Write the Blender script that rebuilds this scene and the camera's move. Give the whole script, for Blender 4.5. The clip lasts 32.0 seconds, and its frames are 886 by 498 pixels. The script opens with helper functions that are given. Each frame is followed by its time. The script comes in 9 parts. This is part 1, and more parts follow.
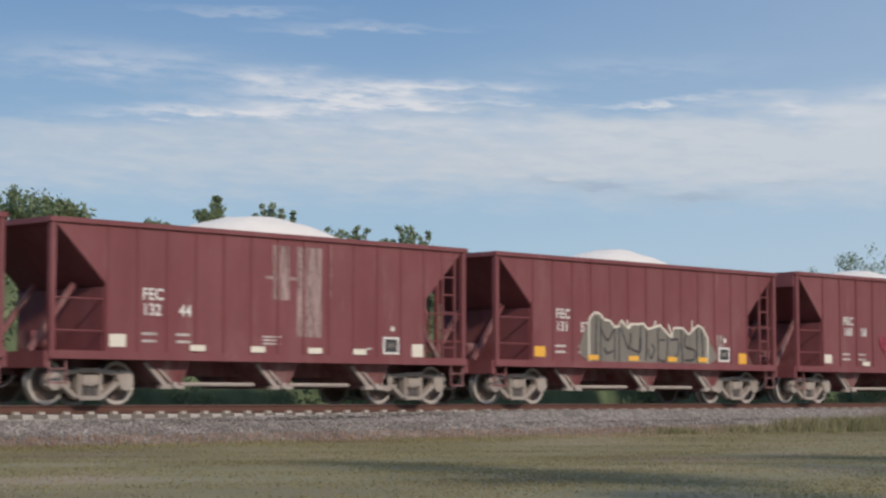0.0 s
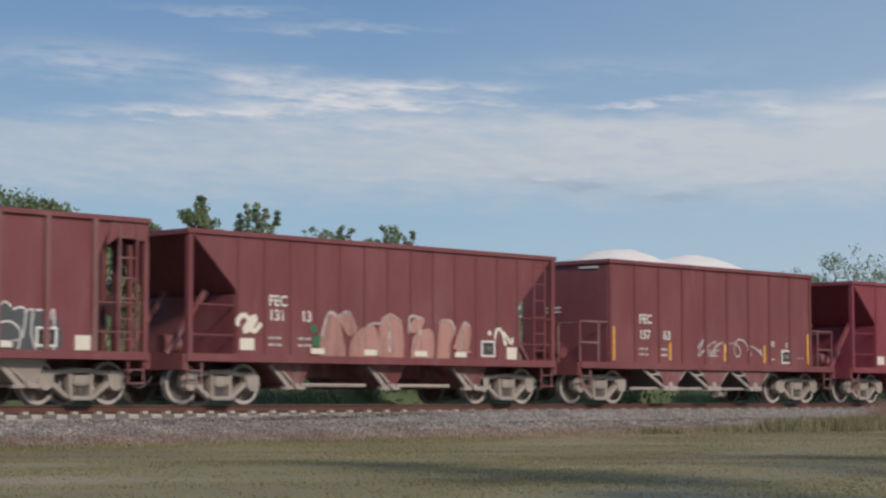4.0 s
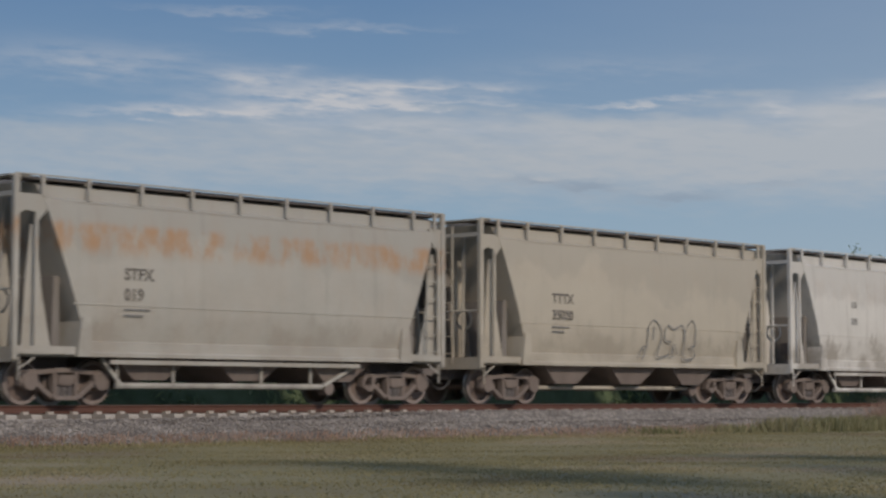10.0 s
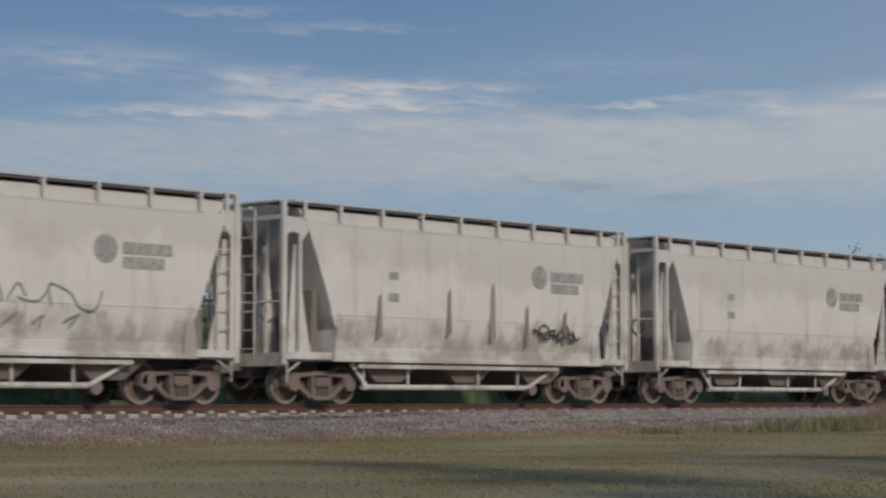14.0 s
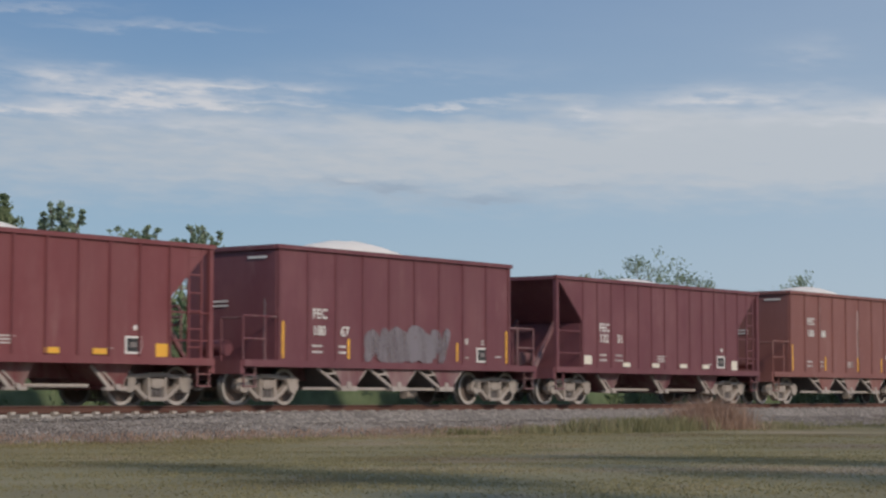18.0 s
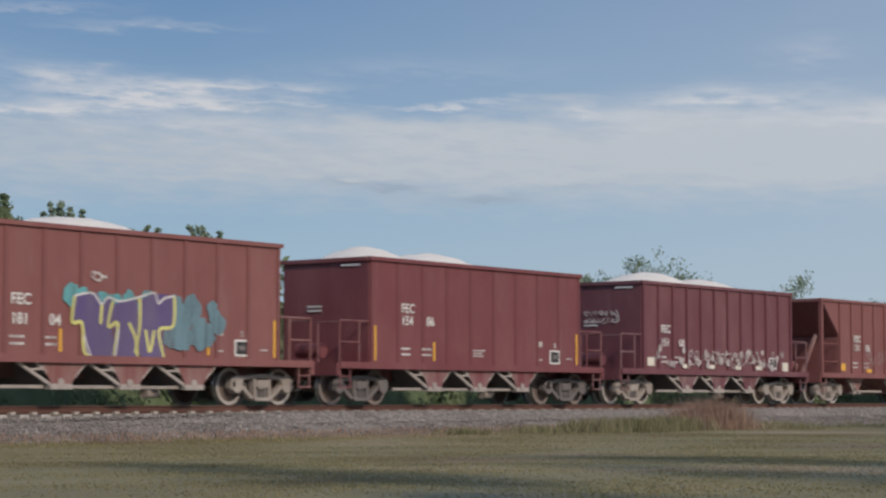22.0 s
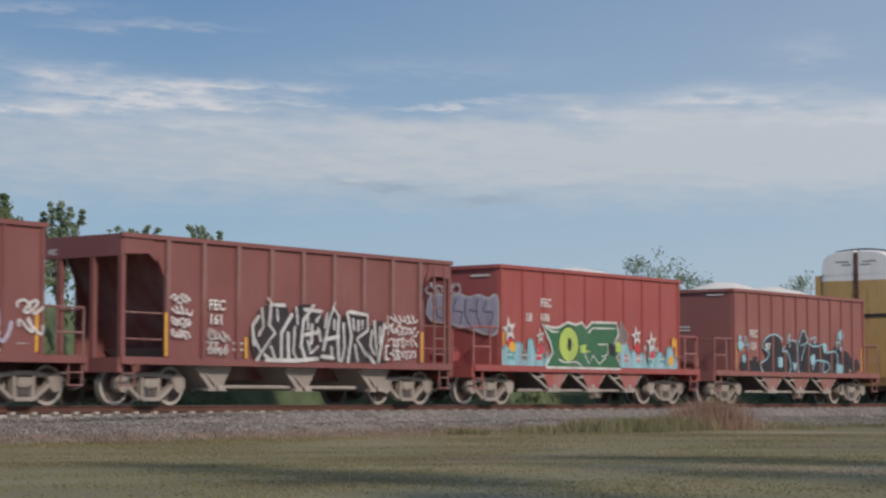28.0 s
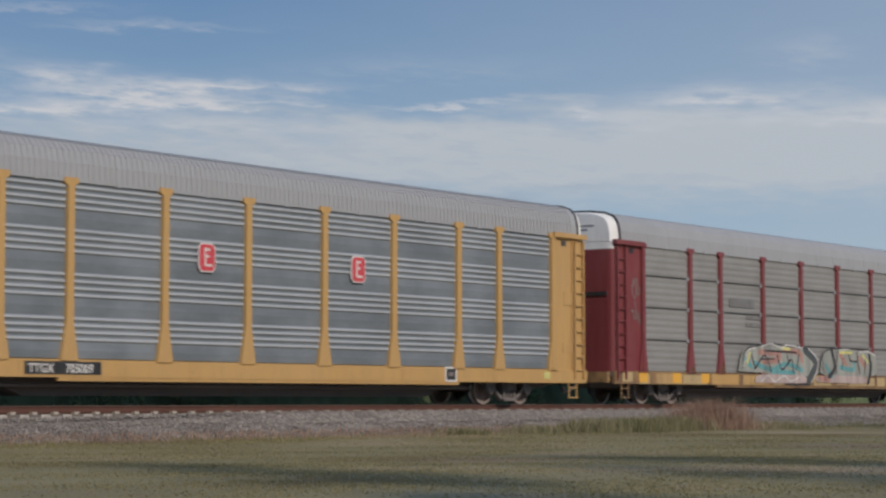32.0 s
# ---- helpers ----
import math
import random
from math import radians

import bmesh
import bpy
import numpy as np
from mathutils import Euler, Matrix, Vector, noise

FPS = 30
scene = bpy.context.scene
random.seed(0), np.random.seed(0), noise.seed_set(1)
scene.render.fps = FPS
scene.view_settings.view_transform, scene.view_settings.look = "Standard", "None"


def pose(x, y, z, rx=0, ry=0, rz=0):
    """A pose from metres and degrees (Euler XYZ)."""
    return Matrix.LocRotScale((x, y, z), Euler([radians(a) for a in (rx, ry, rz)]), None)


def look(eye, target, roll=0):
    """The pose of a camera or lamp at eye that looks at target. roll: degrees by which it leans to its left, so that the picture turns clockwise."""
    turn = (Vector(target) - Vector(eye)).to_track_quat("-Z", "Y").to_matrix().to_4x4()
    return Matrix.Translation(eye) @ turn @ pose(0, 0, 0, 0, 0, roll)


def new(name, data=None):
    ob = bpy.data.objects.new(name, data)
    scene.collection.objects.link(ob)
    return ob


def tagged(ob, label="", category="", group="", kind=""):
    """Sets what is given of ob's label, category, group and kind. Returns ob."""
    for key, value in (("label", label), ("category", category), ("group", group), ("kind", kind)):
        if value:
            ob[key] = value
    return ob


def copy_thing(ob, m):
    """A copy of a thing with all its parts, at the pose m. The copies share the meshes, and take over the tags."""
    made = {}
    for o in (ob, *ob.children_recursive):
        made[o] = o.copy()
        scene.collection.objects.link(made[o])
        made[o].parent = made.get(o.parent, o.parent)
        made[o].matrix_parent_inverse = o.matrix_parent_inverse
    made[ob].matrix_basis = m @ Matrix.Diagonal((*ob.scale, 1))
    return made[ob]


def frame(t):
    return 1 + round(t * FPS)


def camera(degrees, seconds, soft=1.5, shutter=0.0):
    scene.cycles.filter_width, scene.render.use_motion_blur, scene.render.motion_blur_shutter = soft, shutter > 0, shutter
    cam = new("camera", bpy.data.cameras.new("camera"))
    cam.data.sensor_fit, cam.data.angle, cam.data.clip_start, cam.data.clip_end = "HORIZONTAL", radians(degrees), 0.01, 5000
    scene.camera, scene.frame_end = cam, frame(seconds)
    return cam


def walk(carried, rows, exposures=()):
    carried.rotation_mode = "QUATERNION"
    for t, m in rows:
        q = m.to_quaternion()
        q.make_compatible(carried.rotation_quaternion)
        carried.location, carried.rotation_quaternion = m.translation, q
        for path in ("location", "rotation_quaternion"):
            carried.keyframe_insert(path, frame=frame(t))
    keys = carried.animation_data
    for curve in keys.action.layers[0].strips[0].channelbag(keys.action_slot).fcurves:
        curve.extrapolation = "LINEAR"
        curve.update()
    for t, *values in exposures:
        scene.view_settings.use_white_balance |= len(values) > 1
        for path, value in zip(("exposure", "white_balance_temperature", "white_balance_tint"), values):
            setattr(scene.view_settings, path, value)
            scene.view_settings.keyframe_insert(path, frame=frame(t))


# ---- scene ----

# ---------- camera: a tripod pan, three resting headings ----------
EYE = (0.0, -34.78, 0.13)
cam = camera(24.5, 32.0, soft=2.45, shutter=0.15)


def aim(heading, pitch=4.2):
    return pose(EYE[0], EYE[1], EYE[2], 90 + pitch, 0, -heading)


walk(cam, [(0.0, aim(46.93)), (0.1, aim(47.2)), (0.2, aim(47.43)), (0.3, aim(47.36)), (0.5, aim(47.37)),
           (8.0, aim(47.37)), (15.6, aim(47.37)), (16.5, aim(50.0, 4.21)), (17.4, aim(52.78, 4.23)),
           (24.0, aim(52.78, 4.23)), (32.0, aim(52.78, 4.23))],
     exposures=[(0.0, 0.2), (0.6, 0.05), (1.0, -0.03), (2.0, 0.0), (3.0, 0.08), (6.0, 0.06), (7.0, 0.02), (8.0, -0.16), (10.0, -0.27), (11.0, -0.31), (13.5, -0.3), (15.5, -0.2), (17.5, -0.03), (28.0, 0.0), (30.0, -0.02), (32.0, -0.1)])

# ---------- sky, clouds, sun ----------
SUN_TO = Vector((-0.27, -0.74, 0.47)).normalized()


def links(tree):
    def lk(a, b):
        tree.links.new(a, b)
    return lk


def math_node(nt, op, a, b=None, clamp=False):
    n = nt.nodes.new("ShaderNodeMath")
    n.operation, n.use_clamp = op, clamp
    for i, v in enumerate((a, b)):
        if v is None:
            continue
        if isinstance(v, (int, float)):
            n.inputs[i].default_value = v
        else:
            nt.links.new(v, n.inputs[i])
    return n.outputs[0]


def mix_rgb(nt, fac, a, b, mode="MIX"):
    n = nt.nodes.new("ShaderNodeMix")
    n.data_type, n.blend_type = "RGBA", mode
    for sock, v in ((n.inputs[0], fac), (n.inputs[6], a), (n.inputs[7], b)):
        if isinstance(v, (int, float)):
            sock.default_value = v
        elif isinstance(v, tuple):
            sock.default_value = (*v[:3], 1)
        else:
            nt.links.new(v, sock)
    return n.outputs[2]


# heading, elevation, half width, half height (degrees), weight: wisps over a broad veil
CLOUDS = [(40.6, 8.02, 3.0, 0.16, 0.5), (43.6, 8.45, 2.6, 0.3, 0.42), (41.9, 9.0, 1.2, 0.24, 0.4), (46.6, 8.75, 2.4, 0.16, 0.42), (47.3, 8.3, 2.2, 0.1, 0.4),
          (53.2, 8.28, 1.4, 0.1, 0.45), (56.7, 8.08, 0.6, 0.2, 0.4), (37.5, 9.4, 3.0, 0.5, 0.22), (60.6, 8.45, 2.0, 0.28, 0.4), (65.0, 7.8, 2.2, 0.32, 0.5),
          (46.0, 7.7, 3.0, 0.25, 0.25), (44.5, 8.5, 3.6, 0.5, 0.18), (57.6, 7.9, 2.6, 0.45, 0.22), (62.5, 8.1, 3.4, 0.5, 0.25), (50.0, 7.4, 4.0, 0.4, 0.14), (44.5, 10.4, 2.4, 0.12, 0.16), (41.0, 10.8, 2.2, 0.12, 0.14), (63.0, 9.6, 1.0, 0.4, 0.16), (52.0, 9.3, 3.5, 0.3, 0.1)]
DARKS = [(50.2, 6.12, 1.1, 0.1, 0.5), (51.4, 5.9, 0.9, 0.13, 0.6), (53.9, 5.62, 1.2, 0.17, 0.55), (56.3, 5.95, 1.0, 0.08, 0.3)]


def make_world():
    w = bpy.data.worlds.new("sky")
    scene.world = w
    w.use_nodes = True
    nt = w.node_tree
    nt.nodes.clear()
    lk = links(nt)
    out, bg = nt.nodes.new("ShaderNodeOutputWorld"), nt.nodes.new("ShaderNodeBackground")
    sky = nt.nodes.new("ShaderNodeTexSky")
    sky.sky_type, sky.sun_disc = "NISHITA", False
    sky.sun_elevation = math.asin(SUN_TO.z)
    sky.sun_rotation = math.atan2(SUN_TO.x, SUN_TO.y)
    sky.air_density, sky.dust_density, sky.ozone_density = 1.0, 0.6, 1.5
    tc, sep = nt.nodes.new("ShaderNodeTexCoord"), nt.nodes.new("ShaderNodeSeparateXYZ")
    lk(tc.outputs["Generated"], sep.inputs[0])
    az = math_node(nt, "MULTIPLY", math_node(nt, "ARCTAN2", sep.outputs[0], sep.outputs[1]), 57.2958)
    el = math_node(nt, "MULTIPLY", math_node(nt, "ARCSINE", sep.outputs[2]), 57.2958)
    vec = nt.nodes.new("ShaderNodeCombineXYZ")
    lk(math_node(nt, "MULTIPLY", az, 0.22), vec.inputs[0])
    lk(math_node(nt, "ADD", math_node(nt, "MULTIPLY", el, 1.15), math_node(nt, "MULTIPLY", az, 0.05)), vec.inputs[1])

    def noise_tex(scale, detail, rough, z):
        n = nt.nodes.new("ShaderNodeTexNoise")
        n.noise_dimensions = "4D"
        n.inputs["Scale"].default_value, n.inputs["Detail"].default_value = scale, detail
        n.inputs["Roughness"].default_value, n.inputs["W"].default_value = rough, z
        lk(vec.outputs[0], n.inputs["Vector"])
        return n.outputs[0]

    broad, fine = noise_tex(1.6, 5, 0.55, 3.1), noise_tex(4.2, 6, 0.56, 8.4)
    az2 = math_node(nt, "ADD", az, math_node(nt, "MULTIPLY", math_node(nt, "SUBTRACT", broad, 0.5), 3.2))
    el2 = math_node(nt, "ADD", el, math_node(nt, "MULTIPLY", math_node(nt, "SUBTRACT", fine, 0.5), 0.9))
    el2 = math_node(nt, "ADD", el2, math_node(nt, "MULTIPLY", math_node(nt, "SUBTRACT", broad, 0.5), 0.8))

    def step(v, lo, hi):
        n = nt.nodes.new("ShaderNodeMapRange")
        n.interpolation_type = "SMOOTHSTEP"
        lk(v, n.inputs[0])
        n.inputs[1].default_value, n.inputs[2].default_value = lo, hi
        return n.outputs[0]

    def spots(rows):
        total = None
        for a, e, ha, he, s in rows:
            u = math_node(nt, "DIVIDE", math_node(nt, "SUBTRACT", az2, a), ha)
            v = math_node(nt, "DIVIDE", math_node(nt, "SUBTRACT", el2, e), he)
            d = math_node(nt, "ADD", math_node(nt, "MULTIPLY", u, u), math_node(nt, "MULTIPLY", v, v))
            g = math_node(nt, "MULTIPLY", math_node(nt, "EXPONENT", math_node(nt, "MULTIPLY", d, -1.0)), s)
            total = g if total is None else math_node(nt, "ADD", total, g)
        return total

    # haze towards the horizon, then the wisps, then the thin grey streaks
    haze = math_node(nt, "EXPONENT", math_node(nt, "MULTIPLY", math_node(nt, "MAXIMUM", el, 0.0), -0.16))
    ramp = nt.nodes.new("ShaderNodeValToRGB")
    ramp.color_ramp.elements[0].position, ramp.color_ramp.elements[0].color = 0.0, (0.365, 0.465, 0.56, 1)
    ramp.color_ramp.elements[1].position, ramp.color_ramp.elements[1].color = 1.0, (0.122, 0.23, 0.415, 1)
    e2 = ramp.color_ramp.elements.new(0.45)
    e2.color = (0.252, 0.378, 0.518, 1)
    lk(math_node(nt, "DIVIDE", el, 11.5, True), ramp.inputs[0])
    strength = 0.15
    sky_part = mix_rgb(nt, 1.0, sky.outputs[0], (strength, strength, strength), "MULTIPLY")
    low = math_node(nt, "MULTIPLY", math_node(nt, "SUBTRACT", 1.0, math_node(nt, "DIVIDE", math_node(nt, "SUBTRACT", el, 12.0), 25.0, True)), 0.92)
    col = mix_rgb(nt, low, sky_part, ramp.outputs[0])
    swell = math_node(nt, "MULTIPLY", math_node(nt, "SUBTRACT", noise_tex(0.9, 4, 0.6, 5.2), 0.5), 3.0)
    lift = math_node(nt, "MULTIPLY", math_node(nt, "SUBTRACT", az2, 47.0), 0.012)
    el3 = math_node(nt, "ADD", math_node(nt, "SUBTRACT", el2, lift), swell)
    veil = math_node(nt, "MULTIPLY", math_node(nt, "SUBTRACT", 1.0, step(el3, 7.3, 8.4)), step(el2, 4.9, 6.6))
    veil = math_node(nt, "MULTIPLY", veil, math_node(nt, "ADD", math_node(nt, "MULTIPLY", fine, 0.9), math_node(nt, "ADD", math_node(nt, "MULTIPLY", lift, 1.8), 0.38)), True)
    col = mix_rgb(nt, veil, col, (0.475, 0.515, 0.565))
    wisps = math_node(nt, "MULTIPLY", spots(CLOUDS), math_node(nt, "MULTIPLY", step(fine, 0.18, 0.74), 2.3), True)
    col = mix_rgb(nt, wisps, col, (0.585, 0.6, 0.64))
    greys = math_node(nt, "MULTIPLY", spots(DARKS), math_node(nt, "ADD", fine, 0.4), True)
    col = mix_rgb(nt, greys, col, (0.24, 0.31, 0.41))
    east = math_node(nt, "MULTIPLY", math_node(nt, "DIVIDE", math_node(nt, "SUBTRACT", az2, 46.0), 26.0, True), 0.46)
    col = mix_rgb(nt, math_node(nt, "MULTIPLY", east, math_node(nt, "SUBTRACT", 1.0, step(el, 12.0, 30.0))), col, (0.5, 0.56, 0.63))
    lk(col, bg.inputs[0])
    bg.inputs[1].default_value = 1.0
    lk(bg.outputs[0], out.inputs[0])


make_world()
sun = new("sun", bpy.data.lights.new("sun", "SUN"))
sun.data.energy, sun.data.angle, sun.data.color = 2.3, radians(4), (1.0, 0.87, 0.73)
sun.matrix_world = look((0, 0, 60), Vector((0, 0, 60)) - SUN_TO)


# ---------- materials ----------
def material(name, color=(0.5, 0.5, 0.5), rough=0.6, metal=0.0, tint=False, dust=(0.36, 0.33, 0.3), dust_amount=0.25,
             streak=(2.6, 2.6, 0.35), grain=14.0, vary=0.25, bump=0.15, seed=0.0, spot=None, spot_amount=0.0, wear=0.0):
    """Paint or raw surface with broad stains, vertical streaks and fine grain. tint: the paint's colour is the object's own."""
    m = bpy.data.materials.new(name)
    m.use_nodes = True
    nt = m.node_tree
    lk = links(nt)
    bsdf = nt.nodes["Principled BSDF"]
    tc, mp = nt.nodes.new("ShaderNodeTexCoord"), nt.nodes.new("ShaderNodeMapping")
    info = nt.nodes.new("ShaderNodeObjectInfo")
    lk(tc.outputs["Object"], mp.inputs[0])
    mp.inputs["Scale"].default_value = streak
    w = math_node(nt, "ADD", math_node(nt, "MULTIPLY", info.outputs["Alpha"], 97.0), seed)

    def tex(vector, scale, detail=4.0, rough_=0.6):
        n = nt.nodes.new("ShaderNodeTexNoise")
        n.noise_dimensions = "4D"
        lk(vector, n.inputs["Vector"])
        lk(w, n.inputs["W"])
        n.inputs["Scale"].default_value, n.inputs["Detail"].default_value, n.inputs["Roughness"].default_value = scale, detail, rough_
        return n.outputs[0]

    def ramp(v, lo, hi):
        n = nt.nodes.new("ShaderNodeMapRange")
        lk(v, n.inputs[0])
        n.inputs[1].default_value, n.inputs[2].default_value = lo, hi
        return n.outputs[0]

    broad, streaks, fine = tex(tc.outputs["Object"], 0.55, 5), tex(mp.outputs[0], 1.0, 6, 0.7), tex(tc.outputs["Object"], grain, 6, 0.7)
    base = info.outputs["Color"] if tint else (*color, 1.0)
    shade = math_node(nt, "ADD", math_node(nt, "MULTIPLY", math_node(nt, "SUBTRACT", broad, 0.5), vary * 2.2),
                      math_node(nt, "MULTIPLY", math_node(nt, "SUBTRACT", fine, 0.5), vary))
    shade = math_node(nt, "ADD", shade, 1.0)
    comb = nt.nodes.new("ShaderNodeCombineColor")
    for i in range(3):
        lk(shade, comb.inputs[i])
    col = mix_rgb(nt, 1.0, base, comb.outputs[0], "MULTIPLY")
    f = math_node(nt, "MULTIPLY", ramp(streaks, 0.42, 0.78), dust_amount, True)
    f = math_node(nt, "ADD", f, math_node(nt, "MULTIPLY", ramp(broad, 0.5, 0.75), dust_amount * 0.6), True)
    col = mix_rgb(nt, f, col, dust)
    if spot:
        s = math_node(nt, "MULTIPLY", ramp(tex(mp.outputs[0], 1.7, 7, 0.75), 0.56, 0.7), spot_amount, True)
        col = mix_rgb(nt, s, col, spot)
    lk(col, bsdf.inputs["Base Color"])
    lk(math_node(nt, "ADD", math_node(nt, "MULTIPLY", fine, 0.25), rough - 0.12), bsdf.inputs["Roughness"])
    bsdf.inputs["Metallic"].default_value = metal
    if wear:
        bare = math_node(nt, "MULTIPLY", ramp(math_node(nt, "ADD", math_node(nt, "MULTIPLY", fine, 0.3), math_node(nt, "MULTIPLY", streaks, 0.85)), 0.52, 0.7), wear, True)
        lk(math_node(nt, "SUBTRACT", 1.0, bare), bsdf.inputs["Alpha"])
    if bump:
        b = nt.nodes.new("ShaderNodeBump")
        b.inputs["Strength"].default_value, b.inputs["Distance"].default_value = bump, 0.01
        lk(fine, b.inputs["Height"])
        lk(b.outputs[0], bsdf.inputs["Normal"])
    return m


RED = material("oxide_red_paint", tint=True, dust=(0.34, 0.2, 0.185), dust_amount=0.2, vary=0.2, rough=0.6, streak=(1.3, 1.3, 0.3), spot=(0.4, 0.27, 0.25), spot_amount=0.18)
# rib red darkened in the colour, for the shade lines along the ribs
RED_RIB = material("shade_darkened_oxide_red", tint=True, dust=(0.12, 0.055, 0.055), dust_amount=0.45, vary=0.25, rough=0.7, streak=(1.3, 1.3, 0.3), seed=5)
RED_DUSTY = material("dusty_oxide_red_paint", tint=True, dust=(0.4, 0.34, 0.31), dust_amount=0.55, vary=0.2, rough=0.75, seed=3)


def grimy_grey(name, top, low, rust, seed, patchy=0.35):
    """Pale tank paint under soot that spreads down from the roof, splashed dirt along the foot, streaks and rust blooms."""
    m = bpy.data.materials.new(name)
    m.use_nodes = True
    nt = m.node_tree
    lk = links(nt)
    bsdf = nt.nodes["Principled BSDF"]
    tc, info, sep = nt.nodes.new("ShaderNodeTexCoord"), nt.nodes.new("ShaderNodeObjectInfo"), nt.nodes.new("ShaderNodeSeparateXYZ")
    lk(tc.outputs["Object"], sep.inputs[0])
    w = math_node(nt, "ADD", math_node(nt, "MULTIPLY", info.outputs["Alpha"], 131.0), seed)

    def tex(scale3, scale, detail=6.0, rough=0.65):
        mp, n = nt.nodes.new("ShaderNodeMapping"), nt.nodes.new("ShaderNodeTexNoise")
        lk(tc.outputs["Object"], mp.inputs[0])
        mp.inputs["Scale"].default_value = scale3
        n.noise_dimensions = "4D"
        lk(mp.outputs[0], n.inputs["Vector"])
        lk(w, n.inputs["W"])
        n.inputs["Scale"].default_value, n.inputs["Detail"].default_value, n.inputs["Roughness"].default_value = scale, detail, rough
        return n.outputs[0]

    def ramp(v, lo, hi):
        n = nt.nodes.new("ShaderNodeMapRange")
        n.interpolation_type = "SMOOTHSTEP"
        lk(v, n.inputs[0])
        n.inputs[1].default_value, n.inputs[2].default_value = lo, hi
        return n.outputs[0]

    broad, blots, streaks, fine = tex((1, 1, 1), 0.33, 4), tex((1, 1, 1.2), 0.9, 7, 0.62), tex((3.2, 3.2, 0.3), 1.0, 7, 0.7), tex((1, 1, 1), 16, 6, 0.7)
    drips = tex((1.9, 1.9, 0.9), 1.0, 7, 0.68)
    height = sep.outputs[2]
    wander = math_node(nt, "ADD", math_node(nt, "MULTIPLY", math_node(nt, "SUBTRACT", broad, 0.5), 3.6), math_node(nt, "MULTIPLY", math_node(nt, "SUBTRACT", blots, 0.5), 1.8))
    soot = math_node(nt, "MULTIPLY", ramp(math_node(nt, "ADD", height, wander), 2.85, 3.35), math_node(nt, "ADD", math_node(nt, "MULTIPLY", blots, 0.7), 0.35))
    foot = math_node(nt, "SUBTRACT", 1.0, ramp(math_node(nt, "ADD", height, math_node(nt, "MULTIPLY", math_node(nt, "SUBTRACT", drips, 0.5), 3.0)), 1.55, 2.05))
    foot = math_node(nt, "MULTIPLY", foot, ramp(blots, 0.38, 0.6))
    shade = math_node(nt, "ADD", 1.0, math_node(nt, "ADD", math_node(nt, "MULTIPLY", math_node(nt, "SUBTRACT", blots, 0.5), 0.3), math_node(nt, "MULTIPLY", math_node(nt, "SUBTRACT", fine, 0.5), 0.12)))
    comb = nt.nodes.new("ShaderNodeCombineColor")
    for i in range(3):
        lk(shade, comb.inputs[i])
    col = mix_rgb(nt, 1.0, info.outputs["Color"], comb.outputs[0], "MULTIPLY")
    col = mix_rgb(nt, math_node(nt, "MULTIPLY", ramp(streaks, 0.5, 0.75), patchy, True), col, (0.26, 0.235, 0.2))
    col = mix_rgb(nt, math_node(nt, "MULTIPLY", soot, top, True), col, (0.215, 0.205, 0.19))
    col = mix_rgb(nt, math_node(nt, "MULTIPLY", foot, low, True), col, (0.225, 0.19, 0.15))
    band = math_node(nt, "MULTIPLY", ramp(height, 2.95, 3.3), math_node(nt, "SUBTRACT", 1.0, ramp(height, 3.6, 3.8)))
    blooms = math_node(nt, "MULTIPLY", ramp(tex((1.5, 1.5, 0.6), 1.1, 7, 0.7), 0.42, 0.62), math_node(nt, "ADD", math_node(nt, "MULTIPLY", band, 0.9), 0.08))
    blooms = math_node(nt, "MULTIPLY", blooms, rust, True)
    col = mix_rgb(nt, blooms, col, (0.42, 0.24, 0.12))
    lk(col, bsdf.inputs["Base Color"])
    lk(math_node(nt, "ADD", math_node(nt, "MULTIPLY", fine, 0.3), 0.42), bsdf.inputs["Roughness"])
    b = nt.nodes.new("ShaderNodeBump")
    b.inputs["Strength"].default_value, b.inputs["Distance"].default_value = 0.2, 0.012
    lk(fine, b.inputs["Height"])
    lk(b.outputs[0], bsdf.inputs["Normal"])
    return m


GREY = grimy_grey("sooty_tank_paint", 0.95, 0.35, 0.1, 0.0)
GREY_CLEAN = grimy_grey("sun_bleached_tank_paint", 0.3, 0.4, 0.05, 11.0, 0.3)
GREY_LOW = grimy_grey("splashed_white_tank_paint", 0.3, 0.65, 0.12, 23.0, 0.4)
GREY_PATCHY = grimy_grey("peeling_tank_paint", 0.85, 0.8, 0.0, 31.0, 0.3)
GREY_RUST = grimy_grey("rust_streaked_grey_paint", 0.35, 0.4, 0.85, 47.0, 0.35)
GREY_DUSTY = material("grimy_grey_paint", tint=True, dust=(0.17, 0.15, 0.135), dust_amount=0.85, vary=0.25, rough=0.7, seed=7)
END_DARK = material("dark_brown_end_steel", (0.2, 0.178, 0.158), 0.8, dust=(0.32, 0.29, 0.26), dust_amount=0.4, vary=0.3)
TRUCK = material("dusty_cast_steel", (0.32, 0.275, 0.245), 0.85, 0.0, dust=(0.5, 0.45, 0.4), dust_amount=0.55, vary=0.3, grain=20, bump=0.3)
TRUCK_RUST = material("rusty_cast_steel", (0.175, 0.14, 0.122), 0.85, 0.0, dust=(0.3, 0.255, 0.228), dust_amount=0.45, vary=0.3, grain=20, bump=0.3)
TRUCK_DARK = material("dark_cast_steel", (0.16, 0.142, 0.138), 0.85, 0.0, dust=(0.22, 0.19, 0.17), dust_amount=0.4, vary=0.3, grain=20, bump=0.3)
